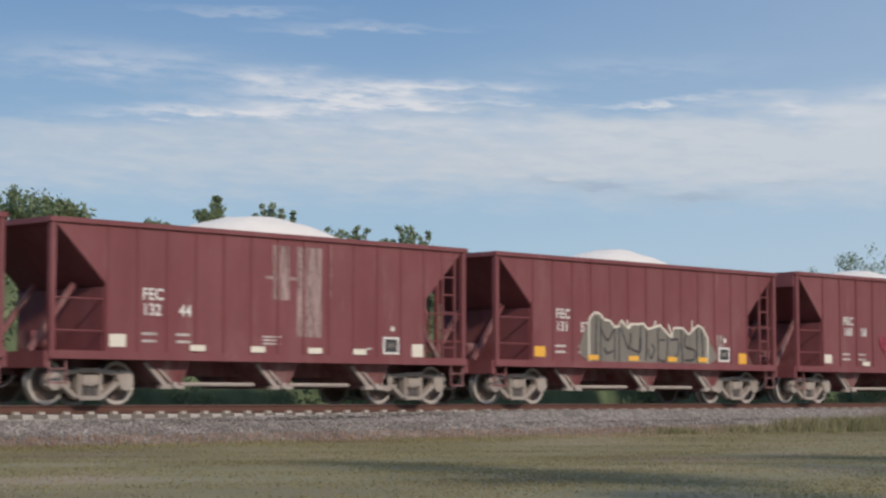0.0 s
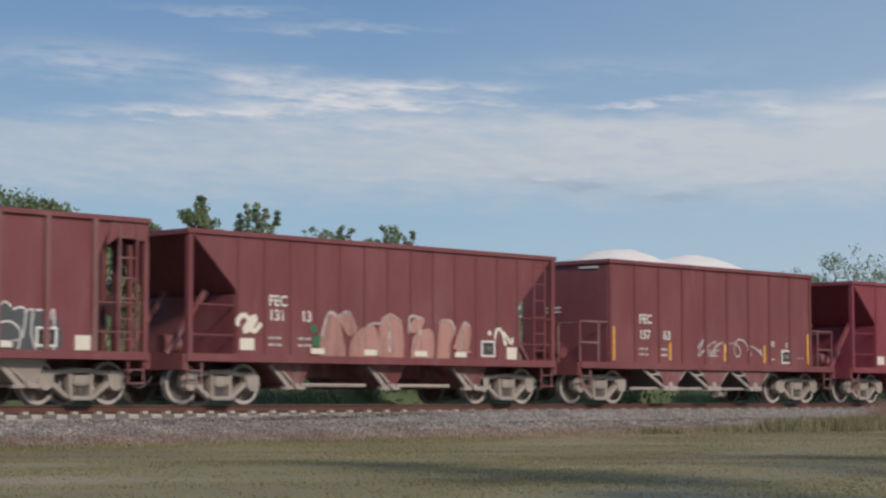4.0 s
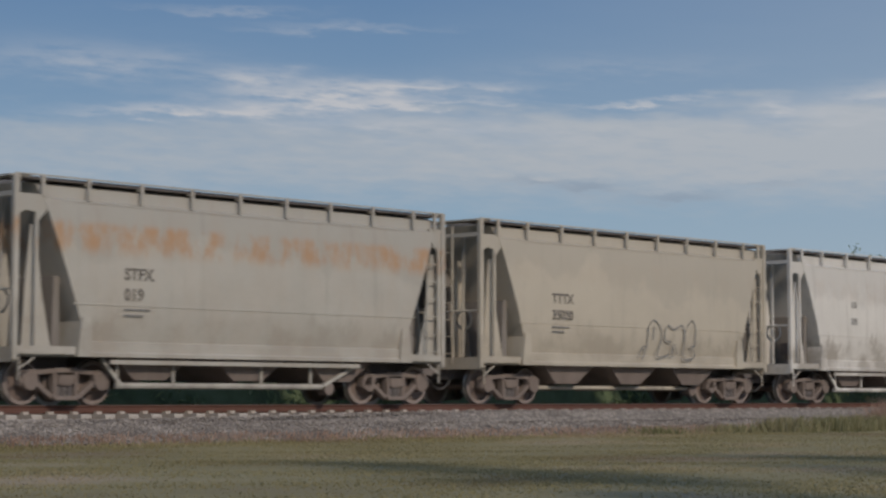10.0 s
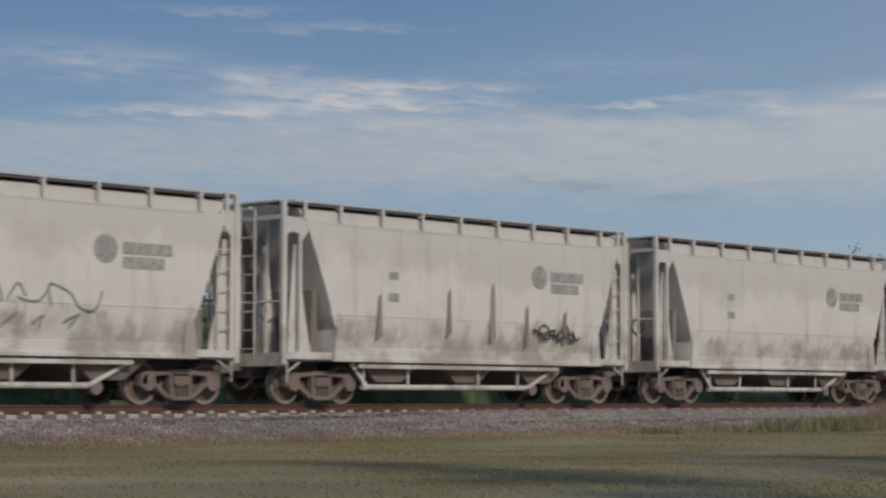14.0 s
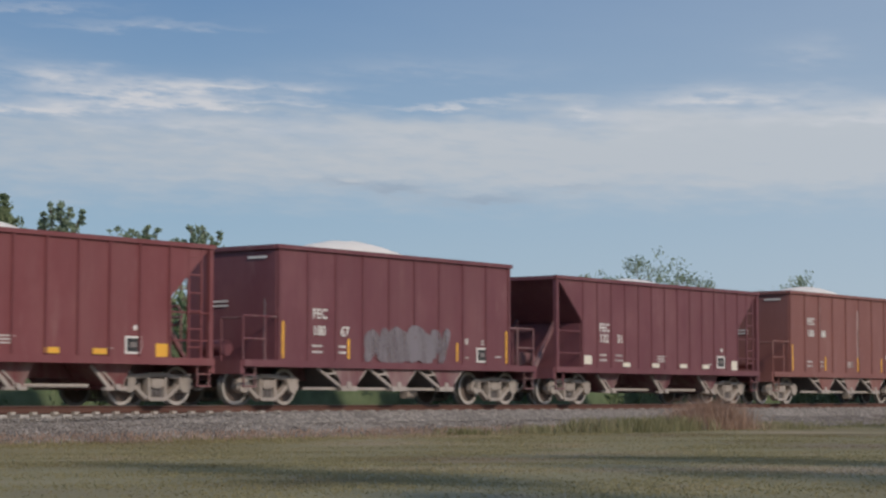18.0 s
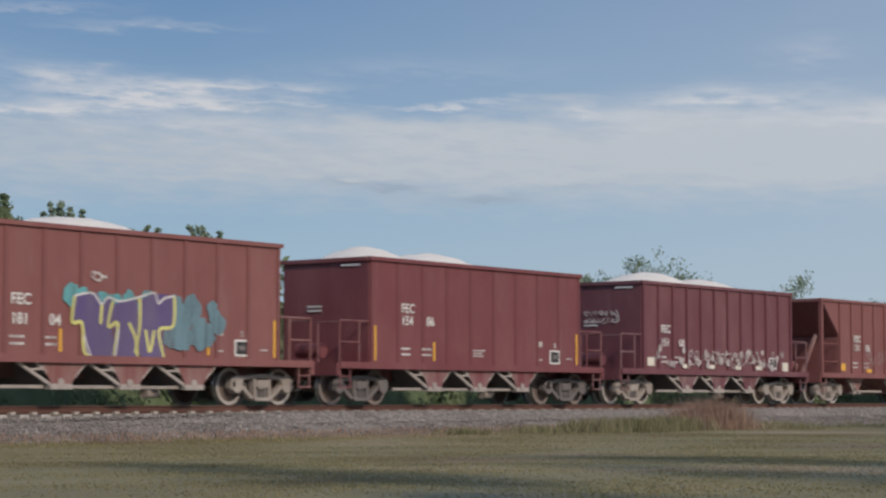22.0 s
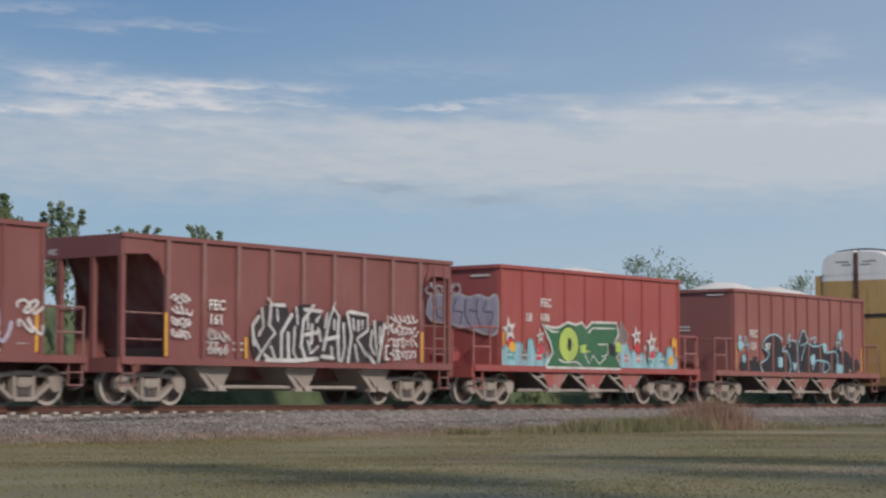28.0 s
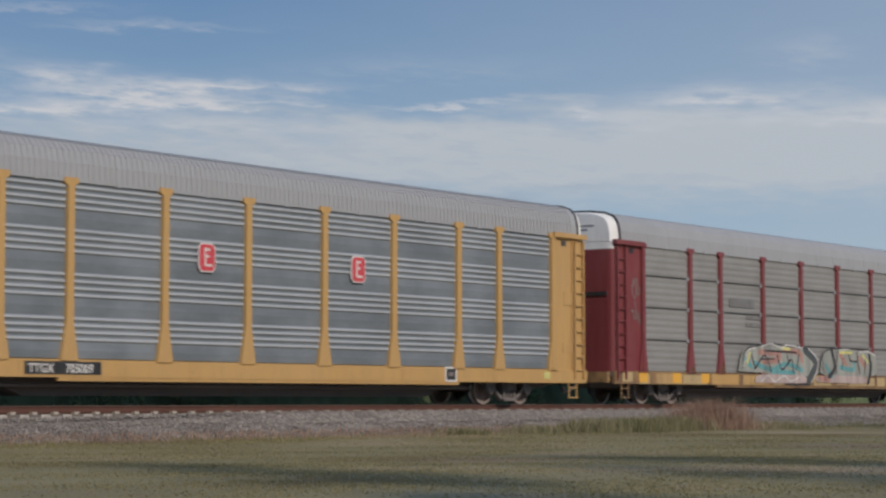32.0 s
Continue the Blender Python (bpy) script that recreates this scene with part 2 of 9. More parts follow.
WHEEL = material("brown_wheel_steel", (0.17, 0.125, 0.105), 0.7, 0.2, dust=(0.3, 0.25, 0.22), dust_amount=0.4, vary=0.25)
RIM = material("dusty_wheel_rim", (0.5, 0.46, 0.42), 0.6, 0.2, dust=(0.6, 0.55, 0.5), dust_amount=0.4, vary=0.15)
TREAD = material("polished_wheel_tread", (0.35, 0.34, 0.33), 0.3, 0.9, vary=0.1, dust_amount=0.1)
DARK = material("sooty_and_shaded_steel", (0.17, 0.15, 0.15), 0.85, 0.0, dust=(0.22, 0.19, 0.17), dust_amount=0.4)
CHUTE_PALE = material("dust_coated_chute_steel", (0.36, 0.31, 0.28), 0.85, 0.0, dust=(0.5, 0.45, 0.41), dust_amount=0.5, vary=0.25)
WHITE = material("white_stencil_paint", (0.72, 0.7, 0.66), 0.6, dust=(0.4, 0.3, 0.28), dust_amount=0.25, vary=0.12, bump=0)
CREAM = material("cream_reflective_patch", (0.74, 0.69, 0.58), 0.5, dust=(0.45, 0.35, 0.3), dust_amount=0.2, vary=0.1, bump=0)
AMBER = material("amber_reflective_patch", (0.8, 0.42, 0.05), 0.5, dust=(0.4, 0.25, 0.15), dust_amount=0.2, vary=0.1, bump=0)
BLACK = material("black_paint", (0.022, 0.022, 0.024), 0.6, dust=(0.2, 0.18, 0.17), dust_amount=0.25, vary=0.15, bump=0)
FADED_OLIVE = material("misty_olive_spray_paint", (0.3, 0.24, 0.13), 0.7, vary=0.2, bump=0, wear=0.8)
DUST_RUN = material("pale_dust_runs", (0.36, 0.3, 0.3), 0.9, dust=(0.28, 0.2, 0.2), dust_amount=0.4, vary=0.2, bump=0, wear=1.0, streak=(7, 7, 0.5))
SCUFF = material("lime_scuffed_paint", (0.36, 0.25, 0.235), 0.8, dust=(0.4, 0.3, 0.28), dust_amount=0.4, vary=0.2, bump=0, wear=1.0, streak=(6, 6, 0.7))
OLIVE = material("olive_grey_spray_paint", (0.19, 0.175, 0.145), 0.7, dust=(0.27, 0.24, 0.21), dust_amount=0.35, vary=0.2, bump=0, wear=0.2)
ASH = material("ash_grey_spray_paint", (0.36, 0.35, 0.33), 0.7, dust=(0.27, 0.25, 0.23), dust_amount=0.3, vary=0.15, bump=0, wear=0.15)
SLATE = material("slate_spray_paint", (0.075, 0.085, 0.09), 0.7, dust=(0.16, 0.14, 0.14), dust_amount=0.3, vary=0.2, bump=0, wear=0.15)
SALMON = material("faded_salmon_spray_paint", (0.46, 0.24, 0.2), 0.7, dust=(0.5, 0.35, 0.3), dust_amount=0.4, vary=0.2, bump=0, wear=0.45)
PALE_WASH = material("pale_green_grey_spray_paint", (0.36, 0.37, 0.33), 0.7, dust=(0.25, 0.24, 0.22), dust_amount=0.5, vary=0.3, bump=0, wear=0.3)
PINK_WASH = material("pale_pink_spray_paint", (0.5, 0.4, 0.38), 0.7, dust=(0.4, 0.28, 0.24), dust_amount=0.4, vary=0.3, bump=0, wear=0.3)
BLOCK_PALE = material("washed_out_block_letters", (0.4, 0.34, 0.31), 0.7, dust=(0.34, 0.24, 0.22), dust_amount=0.45, vary=0.25, bump=0, wear=0.5, streak=(4, 4, 0.8))
RUN_STAIN = material("brown_run_stain", (0.3, 0.26, 0.215), 0.8, dust=(0.22, 0.19, 0.16), dust_amount=0.4, vary=0.3, bump=0, wear=0.6)
FADED_TEAL = material("misty_teal_spray_paint", (0.15, 0.25, 0.29), 0.7, dust=(0.2, 0.17, 0.18), dust_amount=0.4, vary=0.2, bump=0, wear=0.6)
SALMON_DEEP = material("brick_pink_spray_paint", (0.36, 0.15, 0.13), 0.7, dust=(0.4, 0.25, 0.22), dust_amount=0.3, vary=0.2, bump=0, wear=0.1)
VIOLET = material("violet_spray_paint", (0.115, 0.08, 0.2), 0.7, vary=0.2, bump=0, wear=0.1)
MAGENTA = material("crimson_overspray", (0.3, 0.03, 0.055), 0.7, vary=0.2, bump=0, wear=0.6)
RIM_DULL = material("brown_wheel_rim", (0.26, 0.215, 0.195), 0.7, 0.1, dust=(0.36, 0.31, 0.28), dust_amount=0.35, vary=0.15)
GREYPAINT = material("faded_grey_paint", (0.23, 0.2, 0.19), 0.7, dust=(0.33, 0.27, 0.25), dust_amount=0.35, vary=0.2, bump=0, wear=0.45)
SILVER = material("silver_spray_paint", (0.5, 0.48, 0.46), 0.55, dust=(0.35, 0.3, 0.28), dust_amount=0.3, vary=0.2, bump=0, wear=0.45)
LETTER_WORN = material("worn_dark_stencil", (0.16, 0.145, 0.13), 0.7, dust=(0.36, 0.33, 0.28), dust_amount=0.45, vary=0.25, bump=0, wear=0.55)
LETTER_GREY = material("faded_dark_lettering", (0.17, 0.17, 0.17), 0.7, dust=(0.36, 0.34, 0.31), dust_amount=0.5, vary=0.2, bump=0, wear=0.40)
FAINT = material("almost_worn_lettering", (0.36, 0.35, 0.33), 0.7, dust=(0.5, 0.47, 0.43), dust_amount=0.8, vary=0.2, bump=0, streak=(6, 6, 3), wear=0.70)
PINK = material("dusty_pink_spray_paint", (0.56, 0.3, 0.27), 0.7, dust=(0.5, 0.35, 0.32), vary=0.2, bump=0, wear=0.55)
TEAL = material("teal_spray_paint", (0.12, 0.36, 0.38), 0.6, vary=0.2, bump=0, wear=0.45)
SKYBLUE = material("pale_blue_spray_paint", (0.33, 0.56, 0.64), 0.6, vary=0.15, bump=0, wear=0.40)
LILAC = material("lilac_spray_paint", (0.5, 0.47, 0.58), 0.6, vary=0.2, bump=0, wear=0.35)
GREEN = material("dark_green_spray_paint", (0.035, 0.15, 0.07), 0.6, vary=0.2, bump=0, wear=0.15)
LIME = material("lime_spray_paint", (0.45, 0.6, 0.12), 0.6, vary=0.15, bump=0, wear=0.15)
LEMON = material("pale_yellow_spray_paint", (0.7, 0.66, 0.22), 0.6, vary=0.15, bump=0, wear=0.30)
STENCIL = material("worn_white_stencil", (0.6, 0.56, 0.53), 0.6, dust=(0.4, 0.28, 0.26), dust_amount=0.4, vary=0.15, bump=0, wear=0.75)
FADED_WHITE = material("scuffed_white_spray_paint", (0.5, 0.45, 0.43), 0.7, dust=(0.4, 0.3, 0.28), dust_amount=0.4, vary=0.2, bump=0, wear=0.9, streak=(4, 4, 1.2))
SPRAY_BLACK = material("black_spray_paint", (0.03, 0.028, 0.033), 0.6, dust=(0.16, 0.11, 0.11), dust_amount=0.3, vary=0.2, bump=0, wear=0.3)
SPRAY_WHITE = material("white_spray_paint", (0.68, 0.66, 0.64), 0.6, dust=(0.42, 0.36, 0.35), dust_amount=0.35, vary=0.2, bump=0, wear=0.3)
FADED_BLUE = material("faded_blue_grey_spray_paint", (0.2, 0.18, 0.2), 0.7, dust=(0.28, 0.2, 0.2), dust_amount=0.4, vary=0.2, bump=0, wear=0.6)
SCARLET = material("scarlet_paint", (0.6, 0.04, 0.06), 0.5, vary=0.1, bump=0)
NAVY = material("navy_paint", (0.055, 0.068, 0.14), 0.5, vary=0.1, bump=0)
YELLOW = material("weathered_yellow_paint", (0.53, 0.32, 0.115), 0.6, dust=(0.33, 0.23, 0.14), dust_amount=0.3, vary=0.18, spot=(0.2, 0.09, 0.04), spot_amount=0.4)
YELLOW_DIRTY = material("dirty_yellow_paint", (0.53, 0.34, 0.13), 0.6, dust=(0.25, 0.17, 0.12), dust_amount=0.5, vary=0.25, spot=(0.16, 0.07, 0.035), spot_amount=0.6)
MAROON = material("maroon_paint", (0.2, 0.035, 0.04), 0.55, dust=(0.28, 0.16, 0.14), dust_amount=0.25, vary=0.18)
GALV = material("tarnished_galvanised_steel", (0.225, 0.215, 0.212), 0.6, 0.1, dust=(0.125, 0.105, 0.1), dust_amount=0.65, vary=0.4, streak=(0.4, 0.4, 2.4))
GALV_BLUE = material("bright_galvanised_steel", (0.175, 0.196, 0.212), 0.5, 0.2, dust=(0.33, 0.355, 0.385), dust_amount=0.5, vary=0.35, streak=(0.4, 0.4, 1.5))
# lighter crest grey paints in the highlight that the pressed ridges catch
GALV_CREST = material("highlit_galvanised_crest", (0.43, 0.445, 0.46), 0.5, 0.1, dust=(0.38, 0.39, 0.4), dust_amount=0.5, vary=0.2, streak=(0.7, 0.7, 1.2))
RUSTY_GAP = material("rusty_latch_steel", (0.1, 0.05, 0.04), 0.85, dust=(0.3, 0.2, 0.15), dust_amount=0.5, vary=0.5, streak=(5, 5, 2.5))
RUST_RUN = material("rust_stained_steel", (0.16, 0.08, 0.05), 0.8, dust=(0.28, 0.16, 0.08), dust_amount=0.5, vary=0.3, bump=0, wear=0.6)
SILL_WORN = material("peeling_rusty_yellow_paint", (0.2, 0.12, 0.065), 0.65, dust=(0.52, 0.33, 0.12), dust_amount=0.55, vary=0.5, streak=(1.6, 1.6, 1.6), spot=(0.05, 0.035, 0.03), spot_amount=0.9)
SILL_PALE = material("faded_yellow_sill_paint", (0.5, 0.37, 0.19), 0.7, dust=(0.3, 0.2, 0.12), dust_amount=0.5, vary=0.35, streak=(2.5, 2.5, 1.5), spot=(0.16, 0.08, 0.05), spot_amount=0.6)
GALV_PALE = material("weathered_galvanised_steel", (0.3, 0.295, 0.28), 0.6, 0.1, dust=(0.17, 0.16, 0.15), dust_amount=0.5, vary=0.3, streak=(0.5, 0.5, 1.2))
ROOF_DARK = material("sooty_roof_steel", (0.3, 0.3, 0.3), 0.65, 0.1, dust=(0.17, 0.165, 0.16), dust_amount=0.4, vary=0.15)
ROOF = material("grey_roof_steel", (0.385, 0.39, 0.4), 0.6, 0.1, dust=(0.26, 0.25, 0.25), dust_amount=0.3, vary=0.12)
ENDWHITE = material("white_end_paint", (0.84, 0.83, 0.8), 0.55, dust=(0.42, 0.38, 0.33), dust_amount=0.3, vary=0.12)
GRAVEL_LOAD = material("white_crushed_limestone", (0.8, 0.75, 0.68), 0.95, dust=(0.66, 0.6, 0.52), dust_amount=0.4, vary=0.12, grain=30, bump=0.6)
RAIL = material("rust_brown_rail_steel", (0.12, 0.055, 0.04), 0.8, 0.1, dust=(0.16, 0.09, 0.07), dust_amount=0.4, vary=0.25)
RAILTOP = material("polished_rail_head", (0.3, 0.28, 0.27), 0.35, 0.8, vary=0.1)
TIE = material("pale_concrete", (0.45, 0.41, 0.36), 0.9, dust=(0.3, 0.25, 0.22), dust_amount=0.6, vary=0.3, grain=25)


def stone_material():
    """Crushed stone seen as a mass: a colour for each stone, and relief between them."""
    m = bpy.data.materials.new("grey_track_ballast")
    m.use_nodes = True
    nt = m.node_tree
    lk = links(nt)
    bsdf = nt.nodes["Principled BSDF"]
    tc, vo, no = nt.nodes.new("ShaderNodeTexCoord"), nt.nodes.new("ShaderNodeTexVoronoi"), nt.nodes.new("ShaderNodeTexNoise")
    lk(tc.outputs["Object"], vo.inputs["Vector"])
    lk(tc.outputs["Object"], no.inputs["Vector"])
    vo.inputs["Scale"].default_value, no.inputs["Scale"].default_value, no.inputs["Detail"].default_value = 15.0, 0.7, 6
    r = nt.nodes.new("ShaderNodeValToRGB")
    r.color_ramp.elements[0].color, r.color_ramp.elements[1].color = (0.14, 0.122, 0.107, 1), (0.4, 0.355, 0.31, 1)
    r.color_ramp.elements.new(0.55).color = (0.24, 0.212, 0.187, 1)
    sep = nt.nodes.new("ShaderNodeSeparateColor")
    lk(vo.outputs["Color"], sep.inputs[0])
    lk(math_node(nt, "ADD", math_node(nt, "MULTIPLY", sep.outputs[0], 0.8), math_node(nt, "MULTIPLY", math_node(nt, "SUBTRACT", no.outputs[0], 0.42), 0.8)), r.inputs[0])
    lk(r.outputs[0], bsdf.inputs["Base Color"])
    bsdf.inputs["Roughness"].default_value = 0.95
    b = nt.nodes.new("ShaderNodeBump")
    b.inputs["Strength"].default_value, b.inputs["Distance"].default_value = 1.0, 0.05
    b.invert = True
    lk(vo.outputs["Distance"], b.inputs["Height"])
    lk(b.outputs[0], bsdf.inputs["Normal"])
    return m


STONE = stone_material()
BARK = material("grey_brown_bark", (0.16, 0.12, 0.09), 0.9, vary=0.3, grain=18, bump=0.5)


def plant_material(name, stops, per_island=True, scale=0.25, island=0.55, mottle=0.0, leafy=True):
    """Leaf or grass colours that differ from blade to blade and in broad patches."""
    m = bpy.data.materials.new(name)
    m.use_nodes = True
    nt = m.node_tree
    lk = links(nt)
    bsdf = nt.nodes["Principled BSDF"]
    geo, tc, n = nt.nodes.new("ShaderNodeNewGeometry"), nt.nodes.new("ShaderNodeTexCoord"), nt.nodes.new("ShaderNodeTexNoise")
    lk(tc.outputs["Object"], n.inputs["Vector"])
    n.inputs["Scale"].default_value, n.inputs["Detail"].default_value = scale, 6
    r = nt.nodes.new("ShaderNodeValToRGB")
    r.color_ramp.elements[0].color, r.color_ramp.elements[1].color = (*stops[0], 1), (*stops[-1], 1)
    for i, c in enumerate(stops[1:-1]):
        r.color_ramp.elements.new((i + 1) / (len(stops) - 1)).color = (*c, 1)
    v = math_node(nt, "ADD", math_node(nt, "MULTIPLY", math_node(nt, "SUBTRACT", n.outputs[0], 0.5), 2.4), 0.5)
    if per_island:
        v = math_node(nt, "ADD", v, math_node(nt, "MULTIPLY", math_node(nt, "SUBTRACT", geo.outputs["Random Per Island"], 0.5), island))
    if mottle:
        for sc, amount in ((2.3, mottle), (9.0, mottle * 0.9)):
            t = nt.nodes.new("ShaderNodeTexNoise")
            lk(tc.outputs["Object"], t.inputs["Vector"])
            t.inputs["Scale"].default_value, t.inputs["Detail"].default_value, t.inputs["Roughness"].default_value = sc, 4, 0.7
            v = math_node(nt, "ADD", v, math_node(nt, "MULTIPLY", math_node(nt, "SUBTRACT", t.outputs[0], 0.5), amount))
    lk(v, r.inputs[0])
    lk(r.outputs[0], bsdf.inputs["Base Color"])
    bsdf.inputs["Roughness"].default_value = 0.85
    bsdf.inputs["Specular IOR Level"].default_value = 0.2
    if leafy:
        thin, mix = nt.nodes.new("ShaderNodeBsdfTranslucent"), nt.nodes.new("ShaderNodeMixShader")
        lk(r.outputs[0], thin.inputs[0])
        mix.inputs[0].default_value = 0.45
        lk(bsdf.outputs[0], mix.inputs[1])
        lk(thin.outputs[0], mix.inputs[2])
        lk(mix.outputs[0], nt.nodes["Material Output"].inputs[0])
    return m


GRASS_SOIL = plant_material("patchy_turf", [(0.25, 0.19, 0.135), (0.245, 0.212, 0.113), (0.285, 0.25, 0.138), (0.38, 0.3, 0.21)], False, 0.16, 0.55, 0.55, False)
GRASS = plant_material("mown_grass_blades", [(0.3, 0.235, 0.16), (0.3, 0.262, 0.14), (0.345, 0.305, 0.168), (0.43, 0.35, 0.235)], True, 0.16, 0.15)
REED = plant_material("tall_grass_blades", [(0.2, 0.2, 0.1), (0.28, 0.265, 0.145), (0.38, 0.34, 0.22)], True, 0.5)
DRY = plant_material("dry_reddish_seed_heads", [(0.34, 0.23, 0.17), (0.45, 0.31, 0.235), (0.56, 0.42, 0.33)], True, 0.8)
LEAF = plant_material("mid_green_leaves", [(0.14, 0.19, 0.1), (0.22, 0.275, 0.145), (0.3, 0.345, 0.2)], True, 0.6)
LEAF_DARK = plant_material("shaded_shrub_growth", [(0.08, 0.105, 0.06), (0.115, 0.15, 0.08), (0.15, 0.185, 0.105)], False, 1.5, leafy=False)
LEAF_PALE = plant_material("dusty_green_leaves", [(0.2, 0.265, 0.17), (0.28, 0.345, 0.23), (0.37, 0.43, 0.3)], True, 0.6)


# ---------- mesh helpers ----------
class Shape:
    """A list of corners and faces that grows by boxes, bars, prisms and tubes."""

    def __init__(self):
        self.v, self.f, self.m, self.slot = [], [], [], 0

    def add(self, verts, faces):
        o = len(self.v)
        self.v += verts
        self.f += [tuple(i + o for i in f) for f in faces]
        self.m += [self.slot] * len(faces)
        return self

    def box(self, x0, x1, y0, y1, z0, z1):
        return self.add([(x, y, z) for z in (z0, z1) for x, y in ((x0, y0), (x1, y0), (x1, y1), (x0, y1))],
                        [(3, 2, 1, 0), (4, 5, 6, 7), (0, 1, 5, 4), (1, 2, 6, 5), (2, 3, 7, 6), (3, 0, 4, 7)])

    def prism(self, pts, y0, y1):
        """A polygon in x and z, drawn out along y."""
        n = len(pts)
        area = sum(pts[i][0] * pts[(i + 1) % n][1] - pts[(i + 1) % n][0] * pts[i][1] for i in range(n))
        pts = pts if area > 0 else pts[::-1]
        return self.add([(x, y0, z) for x, z in pts] + [(x, y1, z) for x, z in pts],
                        [tuple(range(n)), tuple(range(2 * n - 1, n - 1, -1))] + [(i + n, (i + 1) % n + n, (i + 1) % n, i) for i in range(n)])

    def prism_x(self, pts, x0, x1):
        """A polygon in y and z, drawn out along x."""
        n = len(pts)
        area = sum(pts[i][0] * pts[(i + 1) % n][1] - pts[(i + 1) % n][0] * pts[i][1] for i in range(n))
        pts = pts if area < 0 else pts[::-1]
        return self.add([(x0, y, z) for y, z in pts] + [(x1, y, z) for y, z in pts],
                        [tuple(range(n)), tuple(range(2 * n - 1, n - 1, -1))] + [(i + n, (i + 1) % n + n, (i + 1) % n, i) for i in range(n)])

    def tube(self, a, b, r, n=8, r2=None):
        a, b = Vector(a), Vector(b)
        r2 = r if r2 is None else r2
        d = (b - a).normalized()
        u = d.orthogonal().normalized()
        w = d.cross(u)
        ring = [u * math.cos(2 * math.pi * i / n) + w * math.sin(2 * math.pi * i / n) for i in range(n)]
        return self.add([tuple(a + q * r) for q in ring] + [tuple(b + q * r2) for q in ring],
                        [tuple(range(n - 1, -1, -1)), tuple(range(n, 2 * n))] + [(i, (i + 1) % n, (i + 1) % n + n, i + n) for i in range(n)])

    def bar(self, a, b, w, d):
        """A rectangular bar from a to b, w wide across the picture plane of x and z and d deep in y."""
        a, b = Vector(a), Vector(b)
        t = (b - a).normalized()
        s = t.cross(Vector((0, 1, 0)))
        s = s.normalized() if s.length > 1e-4 else Vector((1, 0, 0))
        u = s.cross(t).normalized()
        c = [s * (w / 2) * i + u * (d / 2) * j for i, j in ((-1, -1), (1, -1), (1, 1), (-1, 1))]
        return self.add([tuple(a + q) for q in c] + [tuple(b + q) for q in c],
                        [(3, 2, 1, 0), (4, 5, 6, 7), (0, 1, 5, 4), (1, 2, 6, 5), (2, 3, 7, 6), (3, 0, 4, 7)])

    def lathe(self, profile, y_sign=1, n=28):
        """Turn a profile of (radius, y) about the y axis."""
        o = len(profile)
        verts = [(r * math.cos(2 * math.pi * i / n), y * y_sign, r * math.sin(2 * math.pi * i / n)) for i in range(n) for r, y in profile]
        faces = [(i * o + k, i * o + k + 1, ((i + 1) % n) * o + k + 1, ((i + 1) % n) * o + k) for i in range(n) for k in range(o - 1)]
        return self.add(verts, faces)

    def mesh(self, name, *mats, smooth=0.0):
        me = bpy.data.meshes.new(name)
        me.from_pydata(self.v, [], self.f)
        for m in mats:
            me.materials.append(m)
        if len(mats) > 1:
            me.polygons.foreach_set("material_index", self.m)
        if smooth:
            me.polygons.foreach_set("use_smooth", [True] * len(self.f))
            me.set_sharp_from_angle(angle=radians(smooth))
        bm = bmesh.new()
        bm.from_mesh(me)
        bmesh.ops.recalc_face_normals(bm, faces=bm.faces)
        bm.to_mesh(me)
        bm.free()
        me.update()
        return me


def part(name, shape, mat, parent, label="", at=None, smooth=0.0):
    data = shape if isinstance(shape, bpy.types.Mesh) else shape.mesh(name, *(mat if isinstance(mat, tuple) else (mat,)), smooth=smooth)
    ob = new(name, data)
    ob.parent = parent
    if at is not None:
        ob.matrix_basis = at
    if label:
        tagged(ob, label)
    return ob


def bevelled(shape, mat, width=0.01):
    me = shape.mesh("piece", mat)
    bm = bmesh.new()
    bm.from_mesh(me)
    bmesh.ops.bevel(bm, geom=list(bm.edges), offset=width, segments=1, affect="EDGES")
    bm.to_mesh(me)
    bm.free()
    return me


# ---------- freight car running gear ----------
WHEEL_R, WHEELBASE = 0.457, 1.778


def wheelset_mesh(mat, rim):
    s = Shape()
    s.slot = 0
    s.tube((0, -1.02, 0), (0, 1.02, 0), 0.085, 12)
    for side in (-1, 1):
        s.slot = 0
        s.lathe([(0.09, 0.86), (0.14, 0.86), (0.16, 0.80), (0.36, 0.765), (0.372, 0.80)], side)
        s.slot = 1
        s.lathe([(0.372, 0.80), (0.38, 0.815), (WHEEL_R - 0.012, 0.815), (WHEEL_R, 0.80)], side)
        s.slot = 2
        s.lathe([(WHEEL_R, 0.80), (WHEEL_R + 0.004, 0.715), (WHEEL_R + 0.028, 0.705), (WHEEL_R + 0.026, 0.685), (0.4, 0.68)], side)
        s.slot = 0
        s.lathe([(0.4, 0.68), (0.37, 0.69), (0.16, 0.73), (0.09, 0.66)], side)
        s.lathe([(0.0, 1.07), (0.09, 1.065), (0.12, 1.04), (0.125, 0.95), (0.085, 0.93)], side, 16)
        for k in range(3):
            a = 2 * math.pi * k / 3
            s.tube((0.06 * math.cos(a), side * 1.05, 0.06 * math.sin(a)), (0.06 * math.cos(a), side * 1.085, 0.06 * math.sin(a)), 0.016, 6)
    return s.mesh("wheelset", mat, rim, TREAD, smooth=35)


